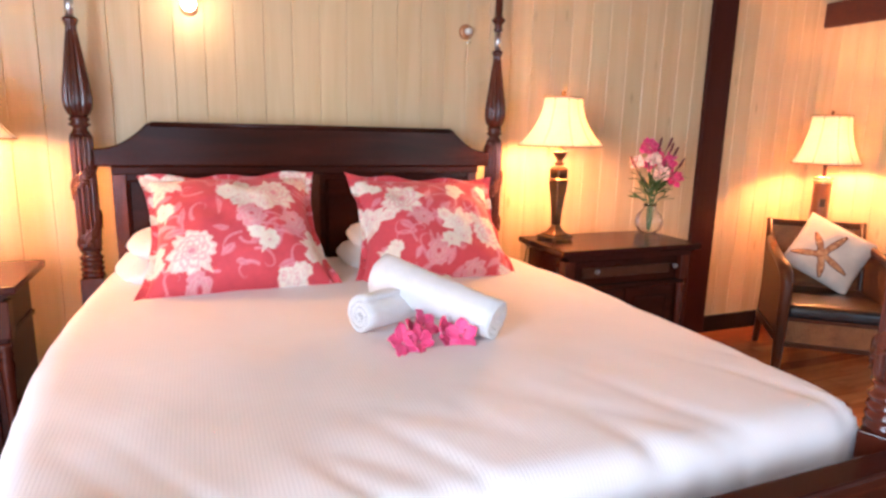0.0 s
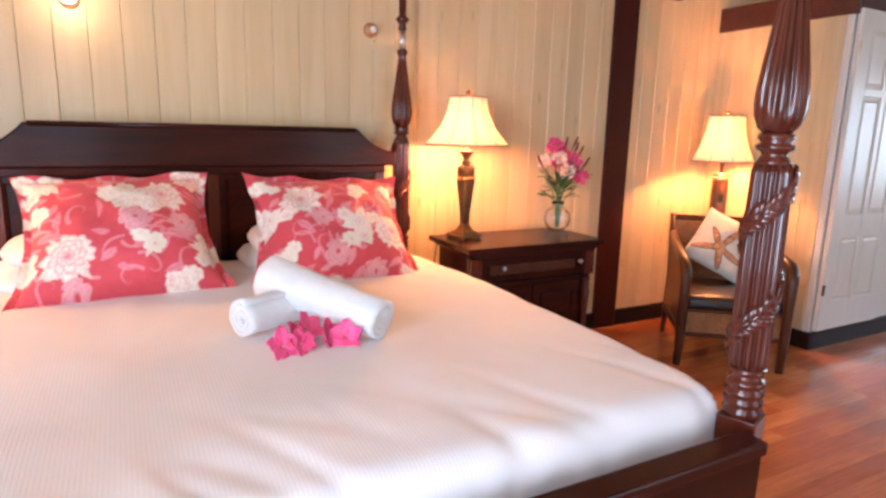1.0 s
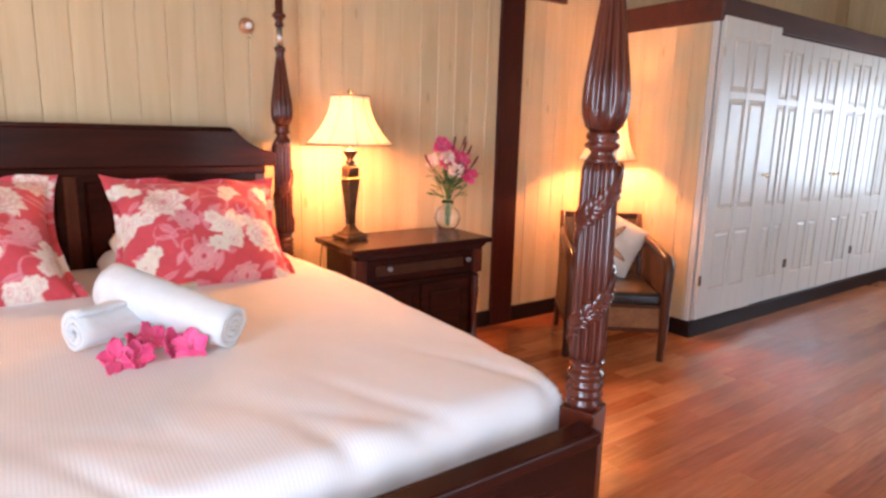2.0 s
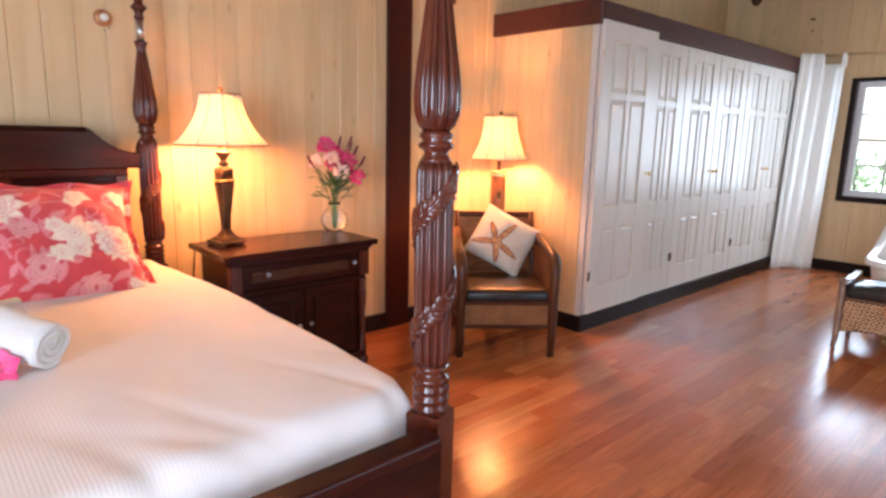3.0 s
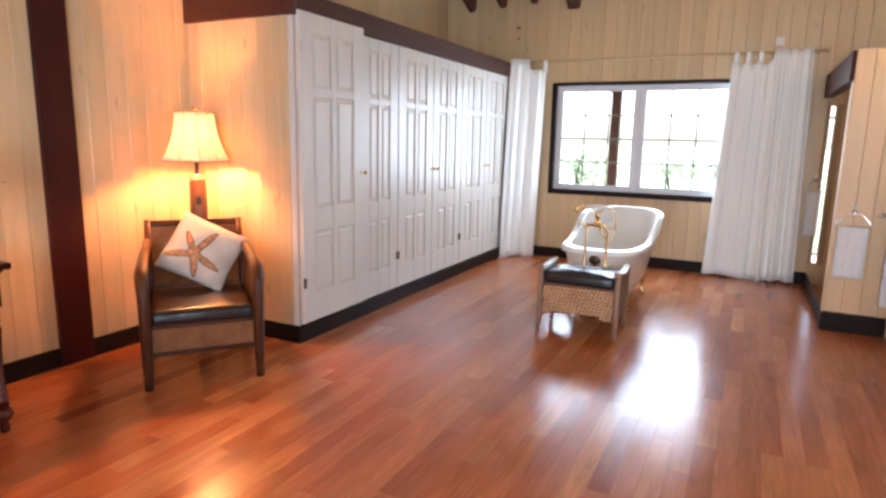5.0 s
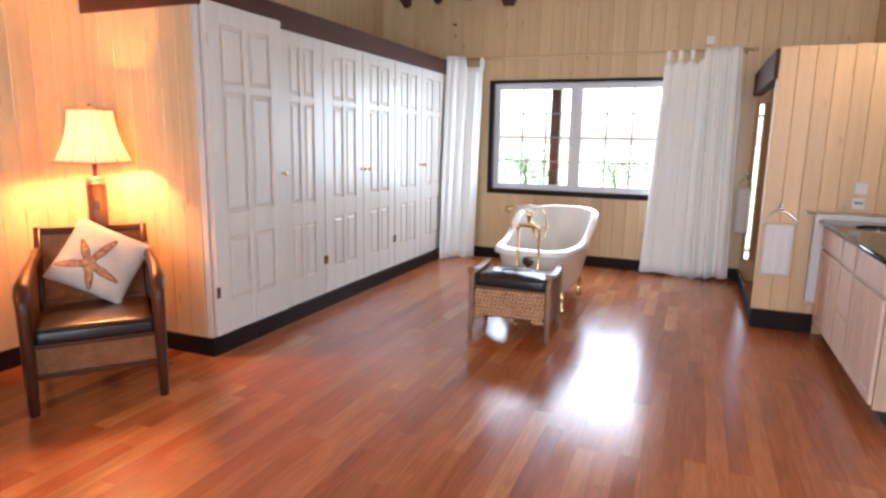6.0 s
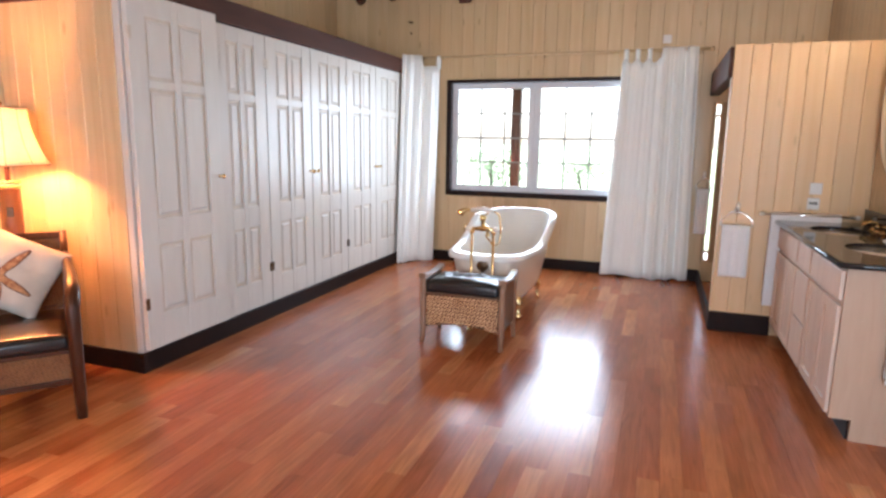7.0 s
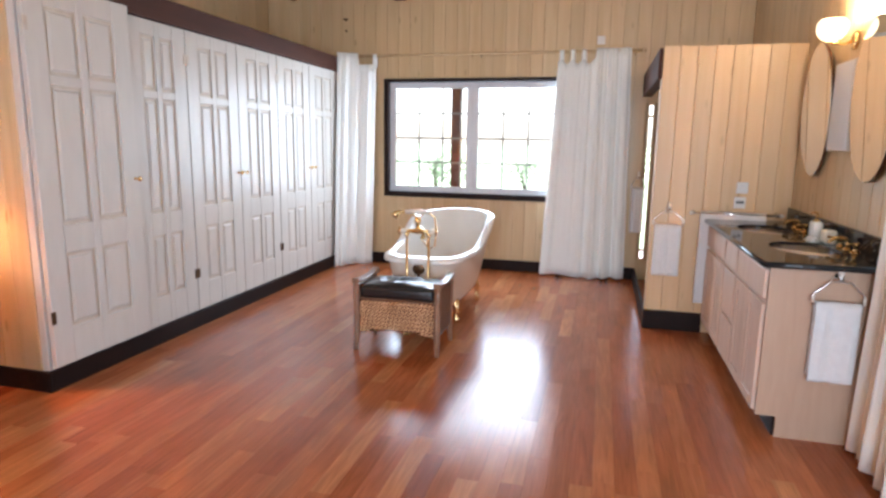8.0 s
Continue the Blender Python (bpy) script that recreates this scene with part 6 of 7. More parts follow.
tap = thing("tub_filler", "polished brass bath mixer with white handles and hand shower", "faucet")
FXT = TX0 - 0.042
for y in (0.300, 0.460):
    part("supply_pipe", tube([(FXT, y, 0.0), (FXT, y, 0.35), (FXT, y, 0.75)], 0.0092, 10), M_BRASS, tap, smooth=True)
    part("floor_flange", lathe([(0.028, 0), (0.026, 0.008), (0.012, 0.014)], 18, m=pose(FXT, y, 0)), M_BRASS, tap, smooth=True)
    part("union", lathe([(0.010, 0.0), (0.018, 0.004), (0.018, 0.024), (0.011, 0.03)], 14, m=pose(FXT, y, 0.725)), M_BRASS, tap, smooth=True)
    for t in (0, 90):
        part("cross_handle", tube([(FXT - 0.03 * math.cos(radians(t)), y + (0.055 if y > 0.38 else -0.055), 0.76 - 0.03 * math.sin(radians(t))), (FXT + 0.03 * math.cos(radians(t)), y + (0.055 if y > 0.38 else -0.055), 0.76 + 0.03 * math.sin(radians(t)))], 0.006, 8), M_BRASS, tap, smooth=True)
    part("handle_hub", lathe([(0.016, 0), (0.020, 0.02), (0.014, 0.045), (0.008, 0.05)], 14, m=pose(FXT, y, 0.76, -90 if y > 0.38 else 90, 0, 0)), M_PORCELAIN, tap, "white porcelain handle", True)
part("mixer_body", tube([(FXT, 0.262, 0.760), (FXT, 0.330, 0.762), (FXT, 0.380, 0.765), (FXT, 0.430, 0.762), (FXT, 0.498, 0.760)], [0.012, 0.014, 0.023, 0.014, 0.012], 14), M_BRASS, tap, smooth=True)
part("spout", tube([(FXT, 0.380, 0.765), (FXT + 0.05, 0.380, 0.775), (FXT + 0.11, 0.380, 0.760), (FXT + 0.135, 0.380, 0.725), (FXT + 0.138, 0.380, 0.690)], [0.017, 0.015, 0.013, 0.013, 0.016], 12), M_BRASS, tap, smooth=True)
part("diverter", lathe([(0.016, 0.715), (0.016, 0.76), (0.024, 0.765), (0.024, 0.79), (0.014, 0.80)], 14, m=pose(FXT, 0.38, 0.06)), M_BRASS, tap, smooth=True)
for y in (0.35, 0.41):
    part("cradle", tube([(FXT, 0.38, 0.855), (FXT, y, 0.87), (FXT, y + (0.012 if y > 0.38 else -0.012), 0.895)], 0.006, 8), M_BRASS, tap, smooth=True)
part("hand_shower", tube([(FXT, 0.300, 0.895), (FXT, 0.380, 0.905), (FXT, 0.470, 0.895)], [0.013, 0.018, 0.014], 12), M_PORCELAIN, tap, "white porcelain hand shower grip", True)
part("shower_head", tube([(FXT, 0.470, 0.895), (FXT - 0.005, 0.510, 0.895), (FXT - 0.012, 0.535, 0.882), (FXT - 0.02, 0.550, 0.860)], [0.012, 0.015, 0.026, 0.034], 14), M_BRASS, tap, smooth=True)
part("hose", tube([(FXT, 0.300, 0.895), (FXT + 0.03, 0.265, 0.860), (FXT + 0.03, 0.255, 0.740), (FXT + 0.02, 0.260, 0.660), (FXT + 0.01, 0.300, 0.640), (FXT, 0.360, 0.720)], 0.006, 8), M_BRASS, tap, "flexible brass hose", True)

# ---------- vanity ----------
VX0, VX1, VYF = 4.560, 6.245, -1.632
van = thing("vanity_cabinet", "pickled oak bathroom vanity with panel doors and drawers", "vanity")
part("carcass", box(VX0 + 0.018, VX1, YR + 0.004, VYF - 0.004, 0.105, 0.834), M_VANITY, van)
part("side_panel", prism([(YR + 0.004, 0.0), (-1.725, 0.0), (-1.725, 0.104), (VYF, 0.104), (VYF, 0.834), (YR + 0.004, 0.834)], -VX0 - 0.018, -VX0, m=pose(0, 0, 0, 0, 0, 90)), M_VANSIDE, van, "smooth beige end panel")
part("toe_kick", box(VX0 + 0.019, VX1, YR + 0.004, -1.715, 0.0, 0.105), M_BASEB, van, "dark recessed toe kick")


def front(parent, name, x0, x1, z0, z1, panel=True):
    """A door or drawer front with a bevelled centre field; it faces the room along y."""
    y0, y1 = VYF - 0.003, VYF + 0.016
    s = 0.052
    if not panel:
        return part(name, box(x0, x1, y0, y1, z0, z1, 0.006), M_VANITY, parent)
    bm = bmesh.new()
    for a, b, c, d in ((x0, x0 + s, z0, z1), (x1 - s, x1, z0, z1), (x0 + s, x1 - s, z0, z0 + s), (x0 + s, x1 - s, z1 - s, z1)):
        box(a, b, y0, y1, c, d, 0.004, 1, bm)
    d = part(name, bm, M_VANITY, parent)
    part("door_field", box(x0 + s - 0.002, x1 - s + 0.002, y0 + 0.002, y1 - 0.009, z0 + s - 0.002, z1 - s + 0.002), M_VANITY, d)
    return d


for a, b in ((4.585, 5.165), (5.545, 6.180)):
    front(van, "drawer_front", a, b, 0.675, 0.815, False)
    mid = (a + b) / 2
    front(van, "door", a, mid - 0.004, 0.118, 0.650)
    front(van, "door", mid + 0.004, b, 0.118, 0.650)
for z0, z1 in ((0.675, 0.815), (0.385, 0.650), (0.118, 0.362)):
    front(van, "drawer_front", 5.200, 5.510, z0, z1, False)

SINKS = ((5.735, -1.875), (4.985, -1.885))
top = thing("vanity_counter", "polished black granite counter with two oval sink openings", "countertop")
bm = bmesh.new()
cx0, cx1, cy0, cy1, zt, zb = 4.515, 6.246, YR + 0.003, -1.598, 0.866, 0.836


def loop_of(points, z):
    vs = [bm.verts.new((x, y, z)) for x, y in points]
    es = [bm.edges.new((vs[i], vs[(i + 1) % len(vs)])) for i in range(len(vs))]
    return vs, es


outer = [(cx0, cy0), (cx1, cy0), (cx1, cy1)]
outer += [(cx0 + 0.02 - 0.02 * math.sin(math.pi / 2 * k / 5), cy1 - 0.02 + 0.02 * math.cos(math.pi / 2 * k / 5)) for k in range(6)]
holes = [[(sx + 0.225 * math.cos(2 * math.pi * k / 40), sy + 0.158 * math.sin(2 * math.pi * k / 40)) for k in range(40)] for sx, sy in SINKS]
tops, edges = [], []
for pts in [outer] + holes:
    vs, es = loop_of(pts, zt)
    tops.append(vs)
    edges += es
bmesh.ops.triangle_fill(bm, use_beauty=True, edges=edges)
for vs in tops:
    low = [bm.verts.new((v.co.x, v.co.y, zb)) for v in vs]
    for i in range(len(vs)):
        j = (i + 1) % len(vs)
        bm.faces.new((vs[i], vs[j], low[j], low[i]))
bmesh.ops.recalc_face_normals(bm, faces=bm.faces[:])
part("slab", bm, M_GRANITE, top)
part("edge_bead", tube([(cx1, cy1, 0.851), (cx0 + 0.012, cy1, 0.851), (cx0, cy1 - 0.012, 0.851), (cx0, cy0, 0.851)], 0.0152, 12), M_GRANITE, top, "rounded granite edge", True)
part("backsplash", box(cx0, cx1, YR + 0.003, YR + 0.023, 0.8665, 0.965, 0.003), M_GRANITE, top)
for k, (sx, sy) in enumerate(SINKS):
    s = part("basin", lathe([(0.03, 0.69), (0.12, 0.70), (0.19, 0.745), (0.216, 0.80), (0.2225, 0.852)], 48, m=pose(sx, sy, 0) @ Matrix.Diagonal((1, 0.70, 1, 1)), cap=True), M_SINK, top, "beige ceramic basin", True)
    part("drain", lathe([(0.022, 0.6915), (0.020, 0.694), (0.004, 0.694)], 18, m=pose(sx, sy, 0)), M_BRASS, s, "brass drain", True)


def basin_tap(x, y):
    t = thing("basin_faucet", "brass widespread basin faucet with round handles", "faucet", pose(x, y, 0.866), group="vanity faucets")
    part("spout", tube([(0, 0, 0.0), (0, 0, 0.040), (0, 0.018, 0.060), (0, 0.05, 0.064), (0, 0.085, 0.043), (0, 0.095, 0.040)], [0.014, 0.011, 0.010, 0.009, 0.009, 0.010], 12), M_OLDBRASS, t, smooth=True)
    part("spout_base", lathe([(0.026, 0), (0.024, 0.008), (0.015, 0.014)], 20), M_OLDBRASS, t, smooth=True)
    for s in (-1, 1):
        h = part("handle", lathe([(0.022, 0), (0.020, 0.007), (0.010, 0.014), (0.010, 0.030), (0.018, 0.038), (0.020, 0.047), (0.012, 0.055)], 18), M_OLDBRASS, t, smooth=True)
        h.matrix_basis = pose(s * 0.10, 0.0, 0)
        part("lever", tube([(s * 0.10, 0, 0.043), (s * 0.10 + s * 0.02, 0.03, 0.049), (s * 0.10 + s * 0.03, 0.055, 0.049)], [0.007, 0.006, 0.008], 8), M_OLDBRASS, t, smooth=True)
    return t


basin_tap(5.735, -2.075)
basin_tap(4.985, -2.085)
disp = thing("soap_dispenser", "ivory ceramic soap dispenser with a brass pump", "dispenser", pose(5.34, -2.04, 0.866))
part("bottle", box(-0.034, 0.034, -0.028, 0.028, 0.0, 0.105, 0.012, 3), M_PORCELAIN, disp, smooth=True)
part("collar", lathe([(0.016, 0.104), (0.018, 0.112), (0.008, 0.118)], 14), M_BRASS, disp, smooth=True)
part("pump", tube([(0, 0, 0.115), (0, 0, 0.150), (0.0, 0.010, 0.156), (0.0, 0.035, 0.150)], [0.005, 0.005, 0.007, 0.004], 8), M_BRASS, disp, "brass pump", True)
box_ = thing("tissue_dish", "small ivory ceramic box beside the dispenser", "box", pose(5.22, -2.07, 0.866))
part("body", box(-0.045, 0.045, -0.03, 0.03, 0.0, 0.075, 0.012, 3), M_PORCELAIN, box_, smooth=True)
dish = thing("soap_dish", "white oval soap dish with a bar of soap", "dish", pose(5.22, -1.99, 0.866))
part("dish", lathe([(0.030, 0), (0.045, 0.006), (0.060, 0.016), (0.056, 0.017), (0.040, 0.010)], 28, m=Matrix.Diagonal((1, 0.7, 1, 1))), M_PORCELAIN, dish, smooth=True)
part("soap", box(-0.032, 0.032, -0.020, 0.020, 0.011, 0.030, 0.008, 3), M_PLASTIC, dish, "pale bar of soap", True)

# ---------- mirrors and sconces ----------


def oval_mirror(x, z, label):
    mr = thing("oval_mirror", label, "mirror", pose(x, YR + 0.034, z, -2.0, 0, 0), group="oval mirrors over the vanity")
    ov = lambda r, y: [(0.270 * r * math.cos(2 * math.pi * k / 64), 0.410 * r * math.sin(2 * math.pi * k / 64)) for k in range(64)]
    part("backing", prism(ov(0.985, 0), -0.008, 0.004), M_CHAIRWOOD, mr, "thin dark edge")
    part("glass", prism(ov(0.985, 0), 0.0045, 0.009, bevel=0.003), M_MIRROR, mr, "bevelled mirror glass")
    part("standoff", lathe([(0.02, 0.0), (0.02, 0.022)], 14, m=pose(0, -0.033, 0, -90, 0, 0)), M_CHROME, mr)
    return mr


oval_mirror(5.845, 1.61, "frameless oval mirror tilted off the vanity wall")
oval_mirror(5.010, 1.615, "frameless oval mirror tilted off the vanity wall beside the curtain")
cab = thing("medicine_cabinet", "shallow mirror cabinet between the oval mirrors", "cabinet", pose(5.430, YR + 0.002, 1.365))
part("body", box(-0.145, 0.145, 0.0, 0.030, 0.0, 0.49, 0.003), M_PLASTIC, cab)
# mirror door whose bluish-white window reflection is a plain pale colour
part("cabinet_door", box(-0.143, 0.143, 0.031, 0.038, 0.002, 0.488, 0.003), M_PVC, cab, "closed mirror door with its pale reflection painted on")


def sconce(x, z, label):
    s = thing("wall_sconce", label, "light", pose(x, YR + 0.001, z), group="sconces over the vanity")
    part("plate", lathe([(0.05, 0), (0.05, 0.010), (0.03, 0.018)], 28, m=pose(0, 0, 0, -90, 0, 0)), M_BRASS, s, "brass backplate", True)
    part("arm", tube([(0, 0.01, 0), (0, 0.06, -0.02), (0, 0.115, -0.012), (0, 0.125, 0.01)], 0.009, 10), M_BRASS, s, smooth=True)
    prof = [(0.026, 0.0), (0.050, 0.010), (0.070, 0.036), (0.078, 0.066), (0.074, 0.094), (0.058, 0.112)]
    g = part("shade", lathe(prof, 32, m=pose(0, 0.125, 0.0), cap=False), M_GLOWSHADE, s, "glowing frosted glass shade", True)
    solid(g, 0.003)
    part("bulb", lathe([(0.010, 0.012), (0.024, 0.035), (0.026, 0.055), (0.014, 0.075), (0.003, 0.08)], 18, m=pose(0, 0.125, 0.0)), M_BULB, s, "lit bulb", True)
    return s


M_GLOWSHADE = glow("glowing_frosted_glass", (1.0, 0.70, 0.34), 0.25)
for x, z in ((5.43, 1.965), (4.62, 2.03)):
    sconce(x, z, "brass wall sconce with a glowing frosted glass shade")
    lamp("sconce_bulb", "POINT", pose(x, YR + 0.125, z + 0.15), 1.1, SOFT_WARM, soft_size=0.04)

# ---------- towels, rings, switches ----------


def hung_towel(parent, m, width, front_len, back_len, seed, thick=0.006):
    """Cloth folded over a bar along local x; local y points off the wall, z down from the bar."""
    total = front_len + back_len

    def fn(u, v):
        s = v * total
        x = (-0.5 + u) * width * (1 + 0.03 * (abs(s - back_len) / total))
        w = 0.006 * math.sin(9 * u + seed) + 0.004 * math.sin(21 * u + seed * 2)
        if s < back_len - 0.02:
            return m @ Vector((x, -0.012 + w * 0.5, -(back_len - s)))
        if s > back_len + 0.02:
            return m @ Vector((x, 0.014 + w * (0.4 + (s - back_len)), -(s - back_len)))
        a = (s - back_len + 0.02) / 0.04 * math.pi
        return m @ Vector((x, -0.013 * math.cos(a), -0.02 + 0.030 * math.sin(a)))

    ob = part("towel", surface(fn, 36, 40), M_TERRY, parent, smooth=True)
    solid(ob, thick)
    return ob


def towel_ring(m, width, length, label, tlabel):
    """A chrome and ceramic ring with a hand towel; local y points off the wall, z up."""
    r = thing("towel_ring", label, "towel ring", m)
    part("rose", lathe([(0.026, 0), (0.024, 0.010), (0.012, 0.016), (0.010, 0.030)], 20, m=pose(0, 0, 0, -90, 0, 0)), M_CHROME, r, smooth=True)
    part("finial", lathe([(0.011, 0.012), (0.014, 0.03), (0.012, 0.05), (0.006, 0.058), (0.003, 0.066)], 14, m=pose(0, 0.030, 0)), M_PORCELAIN, r, "white ceramic finial", True)
    w = width * 0.56
    part("ring", tube([(-w, 0.034, -0.115), (-w, 0.034, -0.075), (-w * 0.4, 0.034, -0.012), (w * 0.4, 0.034, -0.012), (w, 0.034, -0.075), (w, 0.034, -0.115)], 0.0035, 8, closed=True), M_CHROME, r, smooth=True)
    for s in (-1, 1):
        part("sleeve", tube([(s * w, 0.034, -0.112), (s * w, 0.034, -0.078)], 0.007, 8), M_PORCELAIN, r, "white ceramic sleeve", True)
    t = thing("hand_towel", tlabel, "towel", m)
    hung_towel(t, pose(0, 0.034, -0.112), width, length, length * 0.94, width * 30).name = "cloth"
    return r


towel_ring(pose(PX, -1.342, 0.915, 0, 0, 90), 0.185, 0.375, "chrome towel ring with white ceramic finial on pine boards", "white hand towel folded over a ring on pine boards")
towel_ring(pose(VX0, -1.912, 0.800, 0, 0, 90), 0.185, 0.370, "chrome towel ring with white ceramic finial on the vanity end", "white hand towel folded over a ring on the vanity")
towel_ring(pose(XR, -1.215, 1.06, 0, 0, 90), 0.12, 0.45, "small chrome towel ring beside the shower", "white hand towel hanging beside the shower opening")
railt = thing("towel_rail", "chrome towel rail with white ceramic ends", "towel rail", pose(PX, -1.79, 0.905, 0, 0, 90))
part("rail", tube([(-0.29, 0.055, 0), (0.29, 0.055, 0)], 0.007, 10), M_CHROME, railt, smooth=True)
for s in (-1, 1):
    part("bracket", tube([(s * 0.275, 0.0, 0), (s * 0.275, 0.055, 0)], [0.018, 0.010], 12), M_CHROME, railt, smooth=True)
    part("rail_end", lathe([(0.012, 0), (0.014, 0.012), (0.010, 0.024)], 12, m=pose(s * 0.285, 0.055, 0, 0, s * 90, 0)), M_PORCELAIN, railt, "white ceramic end", True)
bt = thing("bath_towel", "white bath towel folded over the rail", "towel", pose(PX, -1.772, 0.905, 0, 0, 90))
hung_towel(bt, pose(0, 0.055, 0), 0.43, 0.665, 0.60, 3.0, 0.009).name = "cloth"


def wall_plate(name, m, label, slots):
    p = thing(name, label, "switch" if "switch" in name else "outlet", m)
    part("plate", box(-0.038, 0.038, 0.0, 0.008, -0.040, 0.040, 0.003), M_PLASTIC, p)
    if slots:
        for x in (-0.018, 0.0, 0.018):
            part("slot", box(x - 0.006, x + 0.006, 0.0079, 0.0092, -0.006, 0.014), M_DARK, p, "dark socket slot")
    else:
        part("rocker", box(-0.012, 0.012, 0.0075, 0.013, -0.018, 0.018, 0.002), M_PLASTIC, p)
    return p


wall_plate("light_switch", pose(PX, -1.825, 1.092, 0, 0, 90), "white plastic light switch on the pine partition", False)
wall_plate("power_outlet", pose(PX, -1.818, 0.985, 0, 0, 90), "white plastic power outlet with dark slots", True)
wall_plate("light_switch", pose(XR, -0.765, 2.412, 0, 0, 90), "small white plastic box high on the pine wall", False)

hook = thing("wall_hook", "small dark metal hook high on the pine wall", "hook", pose(XR, 1.985, 2.70, 0, 0, 90))
part("plate", box(-0.018, 0.018, 0.0, 0.010, -0.012, 0.012, 0.004), M_IRON, hook)
part("prong", tube([(0.0, 0.008, 0.0), (0.015, 0.025, -0.004), (0.025, 0.032, 0.012)], 0.005, 8), M_IRON, hook, smooth=True)
part("lower_screw", lathe([(0.012, 0.0), (0.010, 0.006)], 12, m=pose(0.0, 0.0, -0.12, -90, 0, 0)), M_IRON, hook, "dark screw head", True)

# ---------- shower corner ----------
hdr = part("shower_header", box(PX + 0.02, XR - 0.005, PY - 0.06, PY + 0.028, 1.86, 2.07, 0.006), M_BEAMGREY)
tagged(hdr, "brown timber header over the shower opening", "header", kind="structure")
jb = part("shower_jamb", box(PX + 0.101, PX + 0.16, PY - 0.055, PY - 0.002, 0.0, 1.859, 0.004), M_PINE)
tagged(jb, "pine jamb of the shower opening", "jamb", kind="structure")

# ---------- outside ----------
gr = part("ground", box(8.4, 900, -700, 700, -0.75, -0.70), M_GRASS)
tagged(gr, "pale green garden ground beyond the windows", "ground", kind="structure")
deck = part("veranda_floor", box(XR + 0.15, 10.4, -4.8, 6, -0.16, -0.06, 0.01), M_PVERANDA)
tagged(deck, "red-brown timber veranda floor", "veranda", kind="structure")
deck2 = part("veranda_floor", box(-3, XR + 0.14, -4.6, YR - 0.20, -0.16, -0.06, 0.01), M_PVERANDA)
tagged(deck2, "red-brown timber veranda floor", "veranda", kind="structure")
post = thing("veranda_post", "red-brown timber veranda post with a bracket", "post", pose(10.0, 1.18, -0.06))
part("shaft", box(-0.065, 0.065, -0.065, 0.065, 0.0, 2.55, 0.01), M_PVERANDA, post)
part("bracket", prism([(-0.42, 2.52), (-0.065, 2.16), (-0.065, 2.08), (0.065, 2.08), (0.065, 2.16), (0.30, 2.40), (0.30, 2.52)], -0.03, 0.03, m=pose(0, 0, 0, 0, 0, 90)), M_PVERANDA, post)
eave = part("veranda_beam", box(9.93, 10.07, -4.5, 6, 2.49, 2.62, 0.01), M_PVERANDA)
tagged(eave, "red-brown veranda beam", "beam", kind="structure")

roof = part("veranda_roof", box(XR + 0.15, 10.5, -4.8, 6, 2.63, 2.68, 0.01), M_PVERANDA)
tagged(roof, "red-brown timber veranda roof", "roof", kind="structure")


def tree(x, y, h, seed):
    rnd = random.Random(seed)
    t = thing("tree", "leafy garden tree with haze put into its pale leaf colour", "tree", pose(x, y, -0.70), group="garden trees")
    part("trunk", tube([(0, 0, 0), (0.05, 0.02, h * 0.3), (0.0, 0.1, h * 0.55), (0.1, 0.0, h * 0.8)], [0.06, 0.05, 0.03, 0.015], 10), M_BARK, t, smooth=True)
    for k in range(5):
        a = rnd.uniform(0, 6.28)
        part("limb", tube([(0.03, 0.03, h * (0.35 + 0.07 * k)), (0.4 * math.cos(a), 0.4 * math.sin(a), h * (0.48 + 0.07 * k)), (h * 0.22 * math.cos(a), h * 0.22 * math.sin(a), h * (0.56 + 0.07 * k))], [0.02, 0.015, 0.008], 7), M_BARK, t, smooth=True)
    verts, faces = [], []
    for k in range(230):
        d = Vector((rnd.gauss(0, 1), rnd.gauss(0, 1), rnd.gauss(0, 0.8)))
        d = d.normalized() * rnd.random() ** 0.4
        c = Vector((d.x * h * 0.55, d.y * h * 0.55, h * 0.60 + d.z * h * 0.36))
        c += Vector((noise.noise(c * 0.9), noise.noise(c * 0.9 + Vector((7, 0, 0))), noise.noise(c * 0.9 + Vector((0, 9, 0))))) * h * 0.12
        q = Euler((rnd.uniform(0, 6), rnd.uniform(0, 6), rnd.uniform(0, 6))).to_matrix()
        s = rnd.uniform(0.05, 0.10)
        i = len(verts)
        verts += [c + q @ Vector(p) * s for p in ((-1, 0, 0), (0, -0.5, 0.1), (1, 0, 0), (0, 0.5, 0.1))]
        faces.append((i, i + 1, i + 2, i + 3))
    me = bpy.data.meshes.new("crown")
    me.from_pydata(verts, [], faces)
    me.materials.append(M_FOLIAGE)
    ob = new("crown", me)
    ob.parent = t
    return t


for x, y, h, s in ((19.0, 3.9, 2.1, 1), (21.0, 0.2, 2.3, 2), (26.0, 5.8, 2.1, 3), (24, 1.9, 1.8, 4), (29, -1.8, 2.3, 5)):
    tree(x, y, h, s)

# ---------- pieces of walls and floor ----------
PLANKS = {}


def plank_mesh(width, height, material, thick=0.018):
    key = (round(width, 4), round(height, 4), material.name)
    if key not in PLANKS:
        c, h = 0.0035, width / 2 - 0.0004
        bm = prism([(-h, 0), (h, 0), (h, thick - c), (h - c, thick), (-h + c, thick), (-h, thick - c)], 0, height, m=Matrix(((1, 0, 0, 0), (0, 0, 1, 0), (0, 1, 0, 0), (0, 0, 0, 1))))
        me = bpy.data.meshes.new("plank")
        bm.to_mesh(me)
        bm.free()
        me.materials.append(material)
        PLANKS[key] = me
    return PLANKS[key]


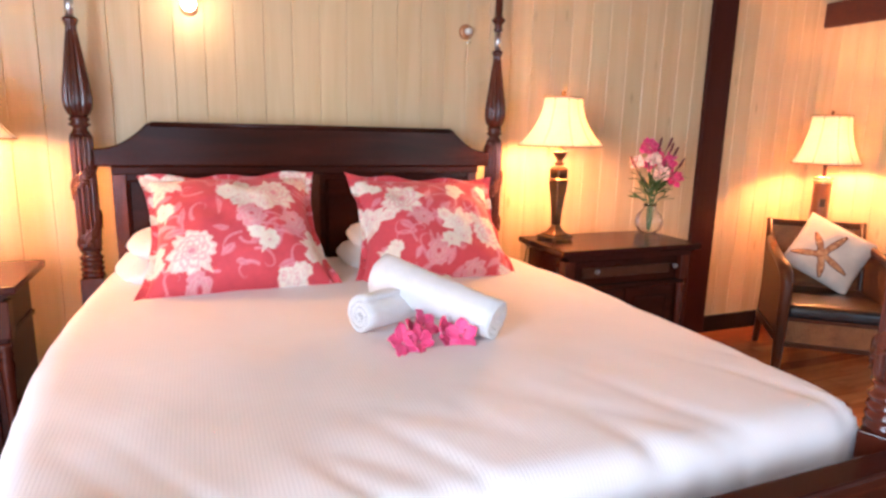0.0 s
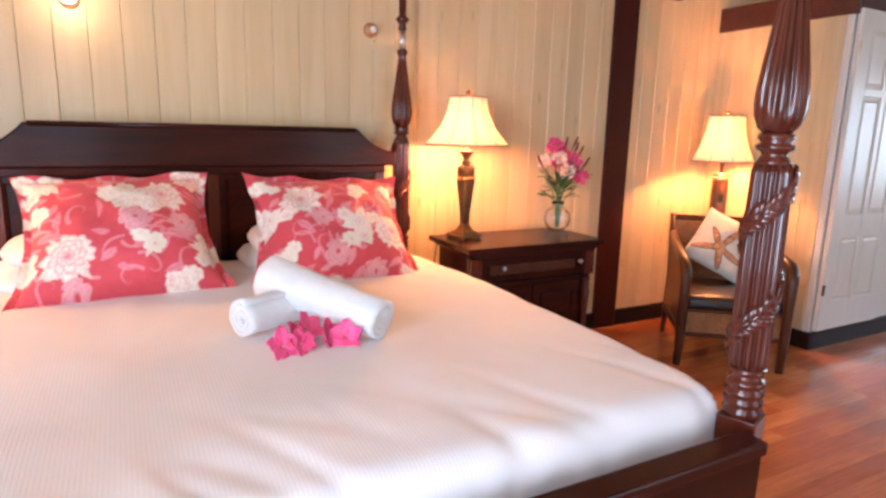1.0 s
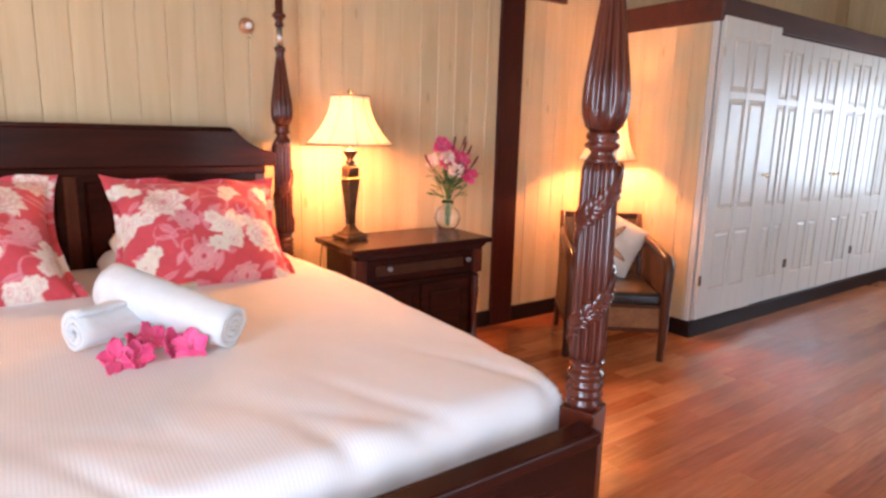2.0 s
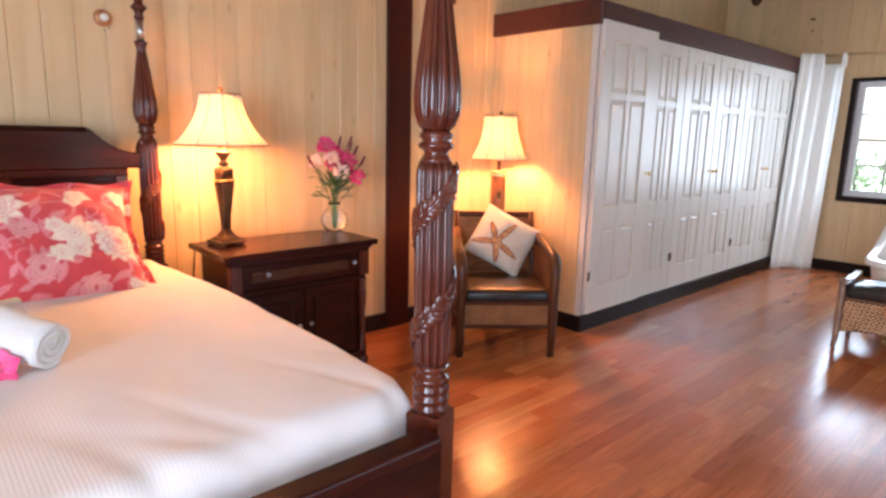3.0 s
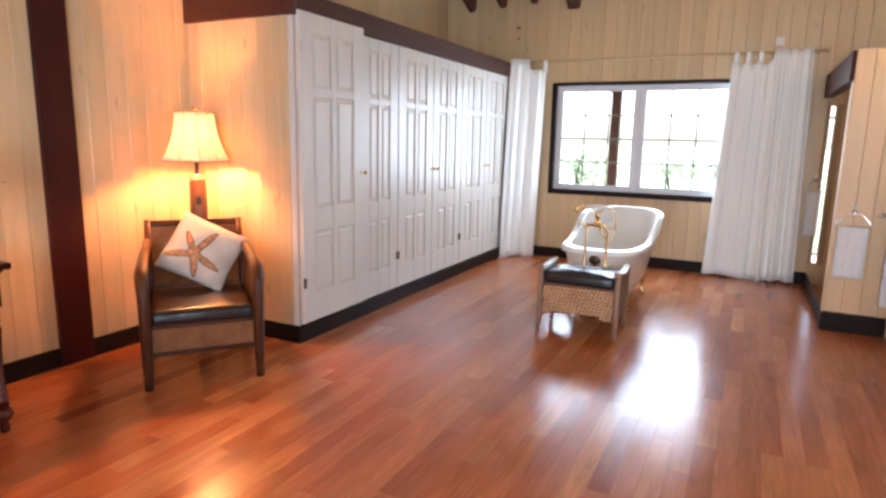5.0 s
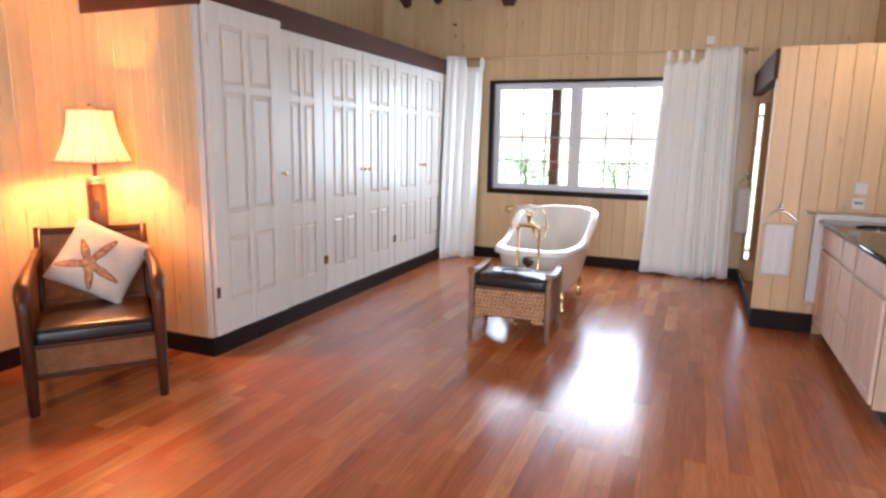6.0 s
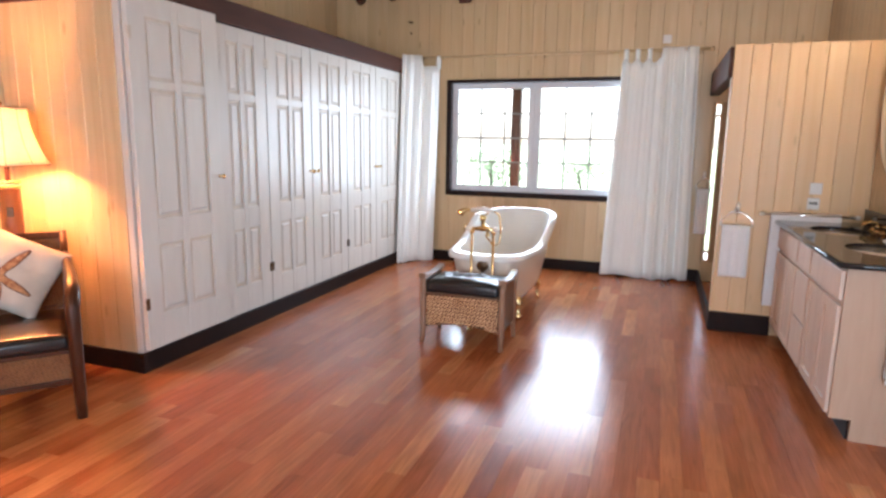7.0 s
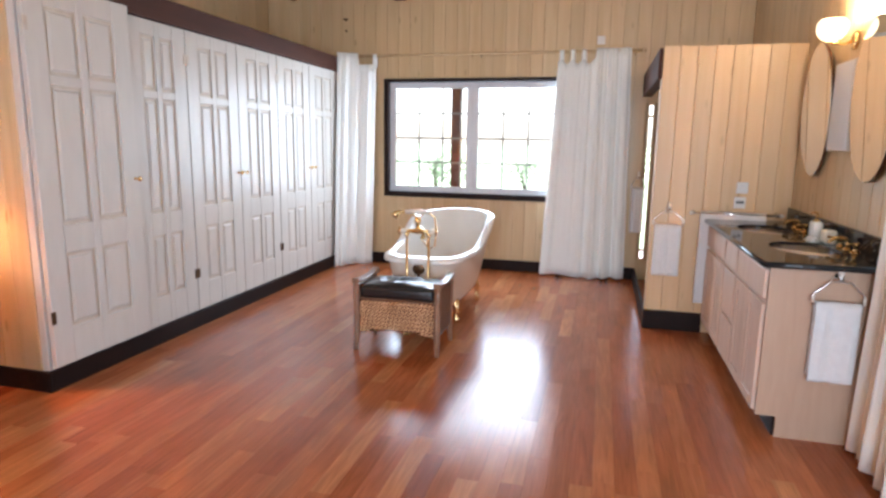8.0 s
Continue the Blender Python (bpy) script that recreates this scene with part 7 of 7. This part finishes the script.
def plank_wall(parent, start, step, count, pitch, facing, spans, material):
    """Upright boards from start along step; facing turns their fronts; spans(k) gives (z0, z1) pairs."""
    for k in range(count):
        p = Vector(start) + Vector(step) * pitch * (k + 0.5)
        for z0, z1 in spans(p):
            ob = new("plank", plank_mesh(pitch, z1 - z0, material))
            ob.parent = parent
            ob.matrix_basis = pose(p.x, p.y, z0, 0, 0, facing)


full = lambda p: ((0.0, ZC),)


def round_window(p):
    if WY0 - 0.06 < p.y < WY1 + 0.06:
        return ((0.0, WZ0 - 0.05), (WZ1 + 0.03, ZC))
    if SY0 - 0.06 < p.y < SY1 + 0.06:
        return ((0.0, SZ0), (SZ1, ZC))
    return ((0.0, ZC),)


plank_wall(wall_back, (XL, YB + 0.018, 0), (1, 0, 0), 78, (XR - XL) / 78, 180, full, M_PLANK)
plank_wall(wall_window, (XR + 0.018, YR, 0), (0, 1, 0), 39, (YB - YR) / 39, 90, round_window, M_PLANK)
plank_wall(wall_left, (XL - 0.018, YR, 0), (0, 1, 0), 39, (YB - YR) / 39, -90, lambda p: ((0.0, LZ0), (LZ1, ZC)) if LY0 - 0.06 < p.y < LY1 + 0.06 else ((0.0, ZC),), M_PLANK)
plank_wall(wall_vanity, (XL, YR - 0.018, 0), (1, 0, 0), 78, (XR - XL) / 78, 0, lambda p: ((0.0, GZ0), (GZ1, ZC)) if GX0 - 0.06 < p.x < GX1 + 0.06 else ((FZ1, ZC),) if FX0 - 0.06 < p.x < FX1 + 0.06 else ((0.0, HZ0), (HZ1, ZC)) if HX0 - 0.06 < p.x < HX1 + 0.06 else ((0.0, ZC),), M_PLANK)
plank_wall(partition, (PX + 0.018, YR, 0), (0, 1, 0), 8, (PY - YR) / 8, 90, lambda p: ((0.0, 2.078),), M_PINE)
plank_wall(wall_closet, (CX + 0.018, CY + 0.05, 0), (0, 1, 0), 7, (YB - CY - 0.05) / 7, 90, lambda p: ((0.0, 2.127),), M_PLANK)

BOARD_W = (YB - YR) / 56
rnd = random.Random(11)
for row in range(56):
    y = YR + BOARD_W * (row + 0.5)
    x = XL - rnd.uniform(0.0, 1.2)
    while x < XR:
        ln = rnd.choice((0.6, 0.75, 0.9, 1.2, 1.5))
        a, b = max(x, XL), min(x + ln, XR)
        if b - a > 0.05:
            key = ("board", round(b - a, 3))
            if key not in PLANKS:
                bm = box(0, b - a - 0.0008, -BOARD_W / 2 + 0.0003, BOARD_W / 2 - 0.0003, -0.018, 0.0)
                me = bpy.data.meshes.new("floor_board")
                bm.to_mesh(me)
                bm.free()
                me.materials.append(M_FLOOR)
                PLANKS[key] = me
            ob = new("floor_board", PLANKS[key])
            ob.parent = floor_ob
            ob.matrix_basis = pose(a, y, 0)
        x += ln
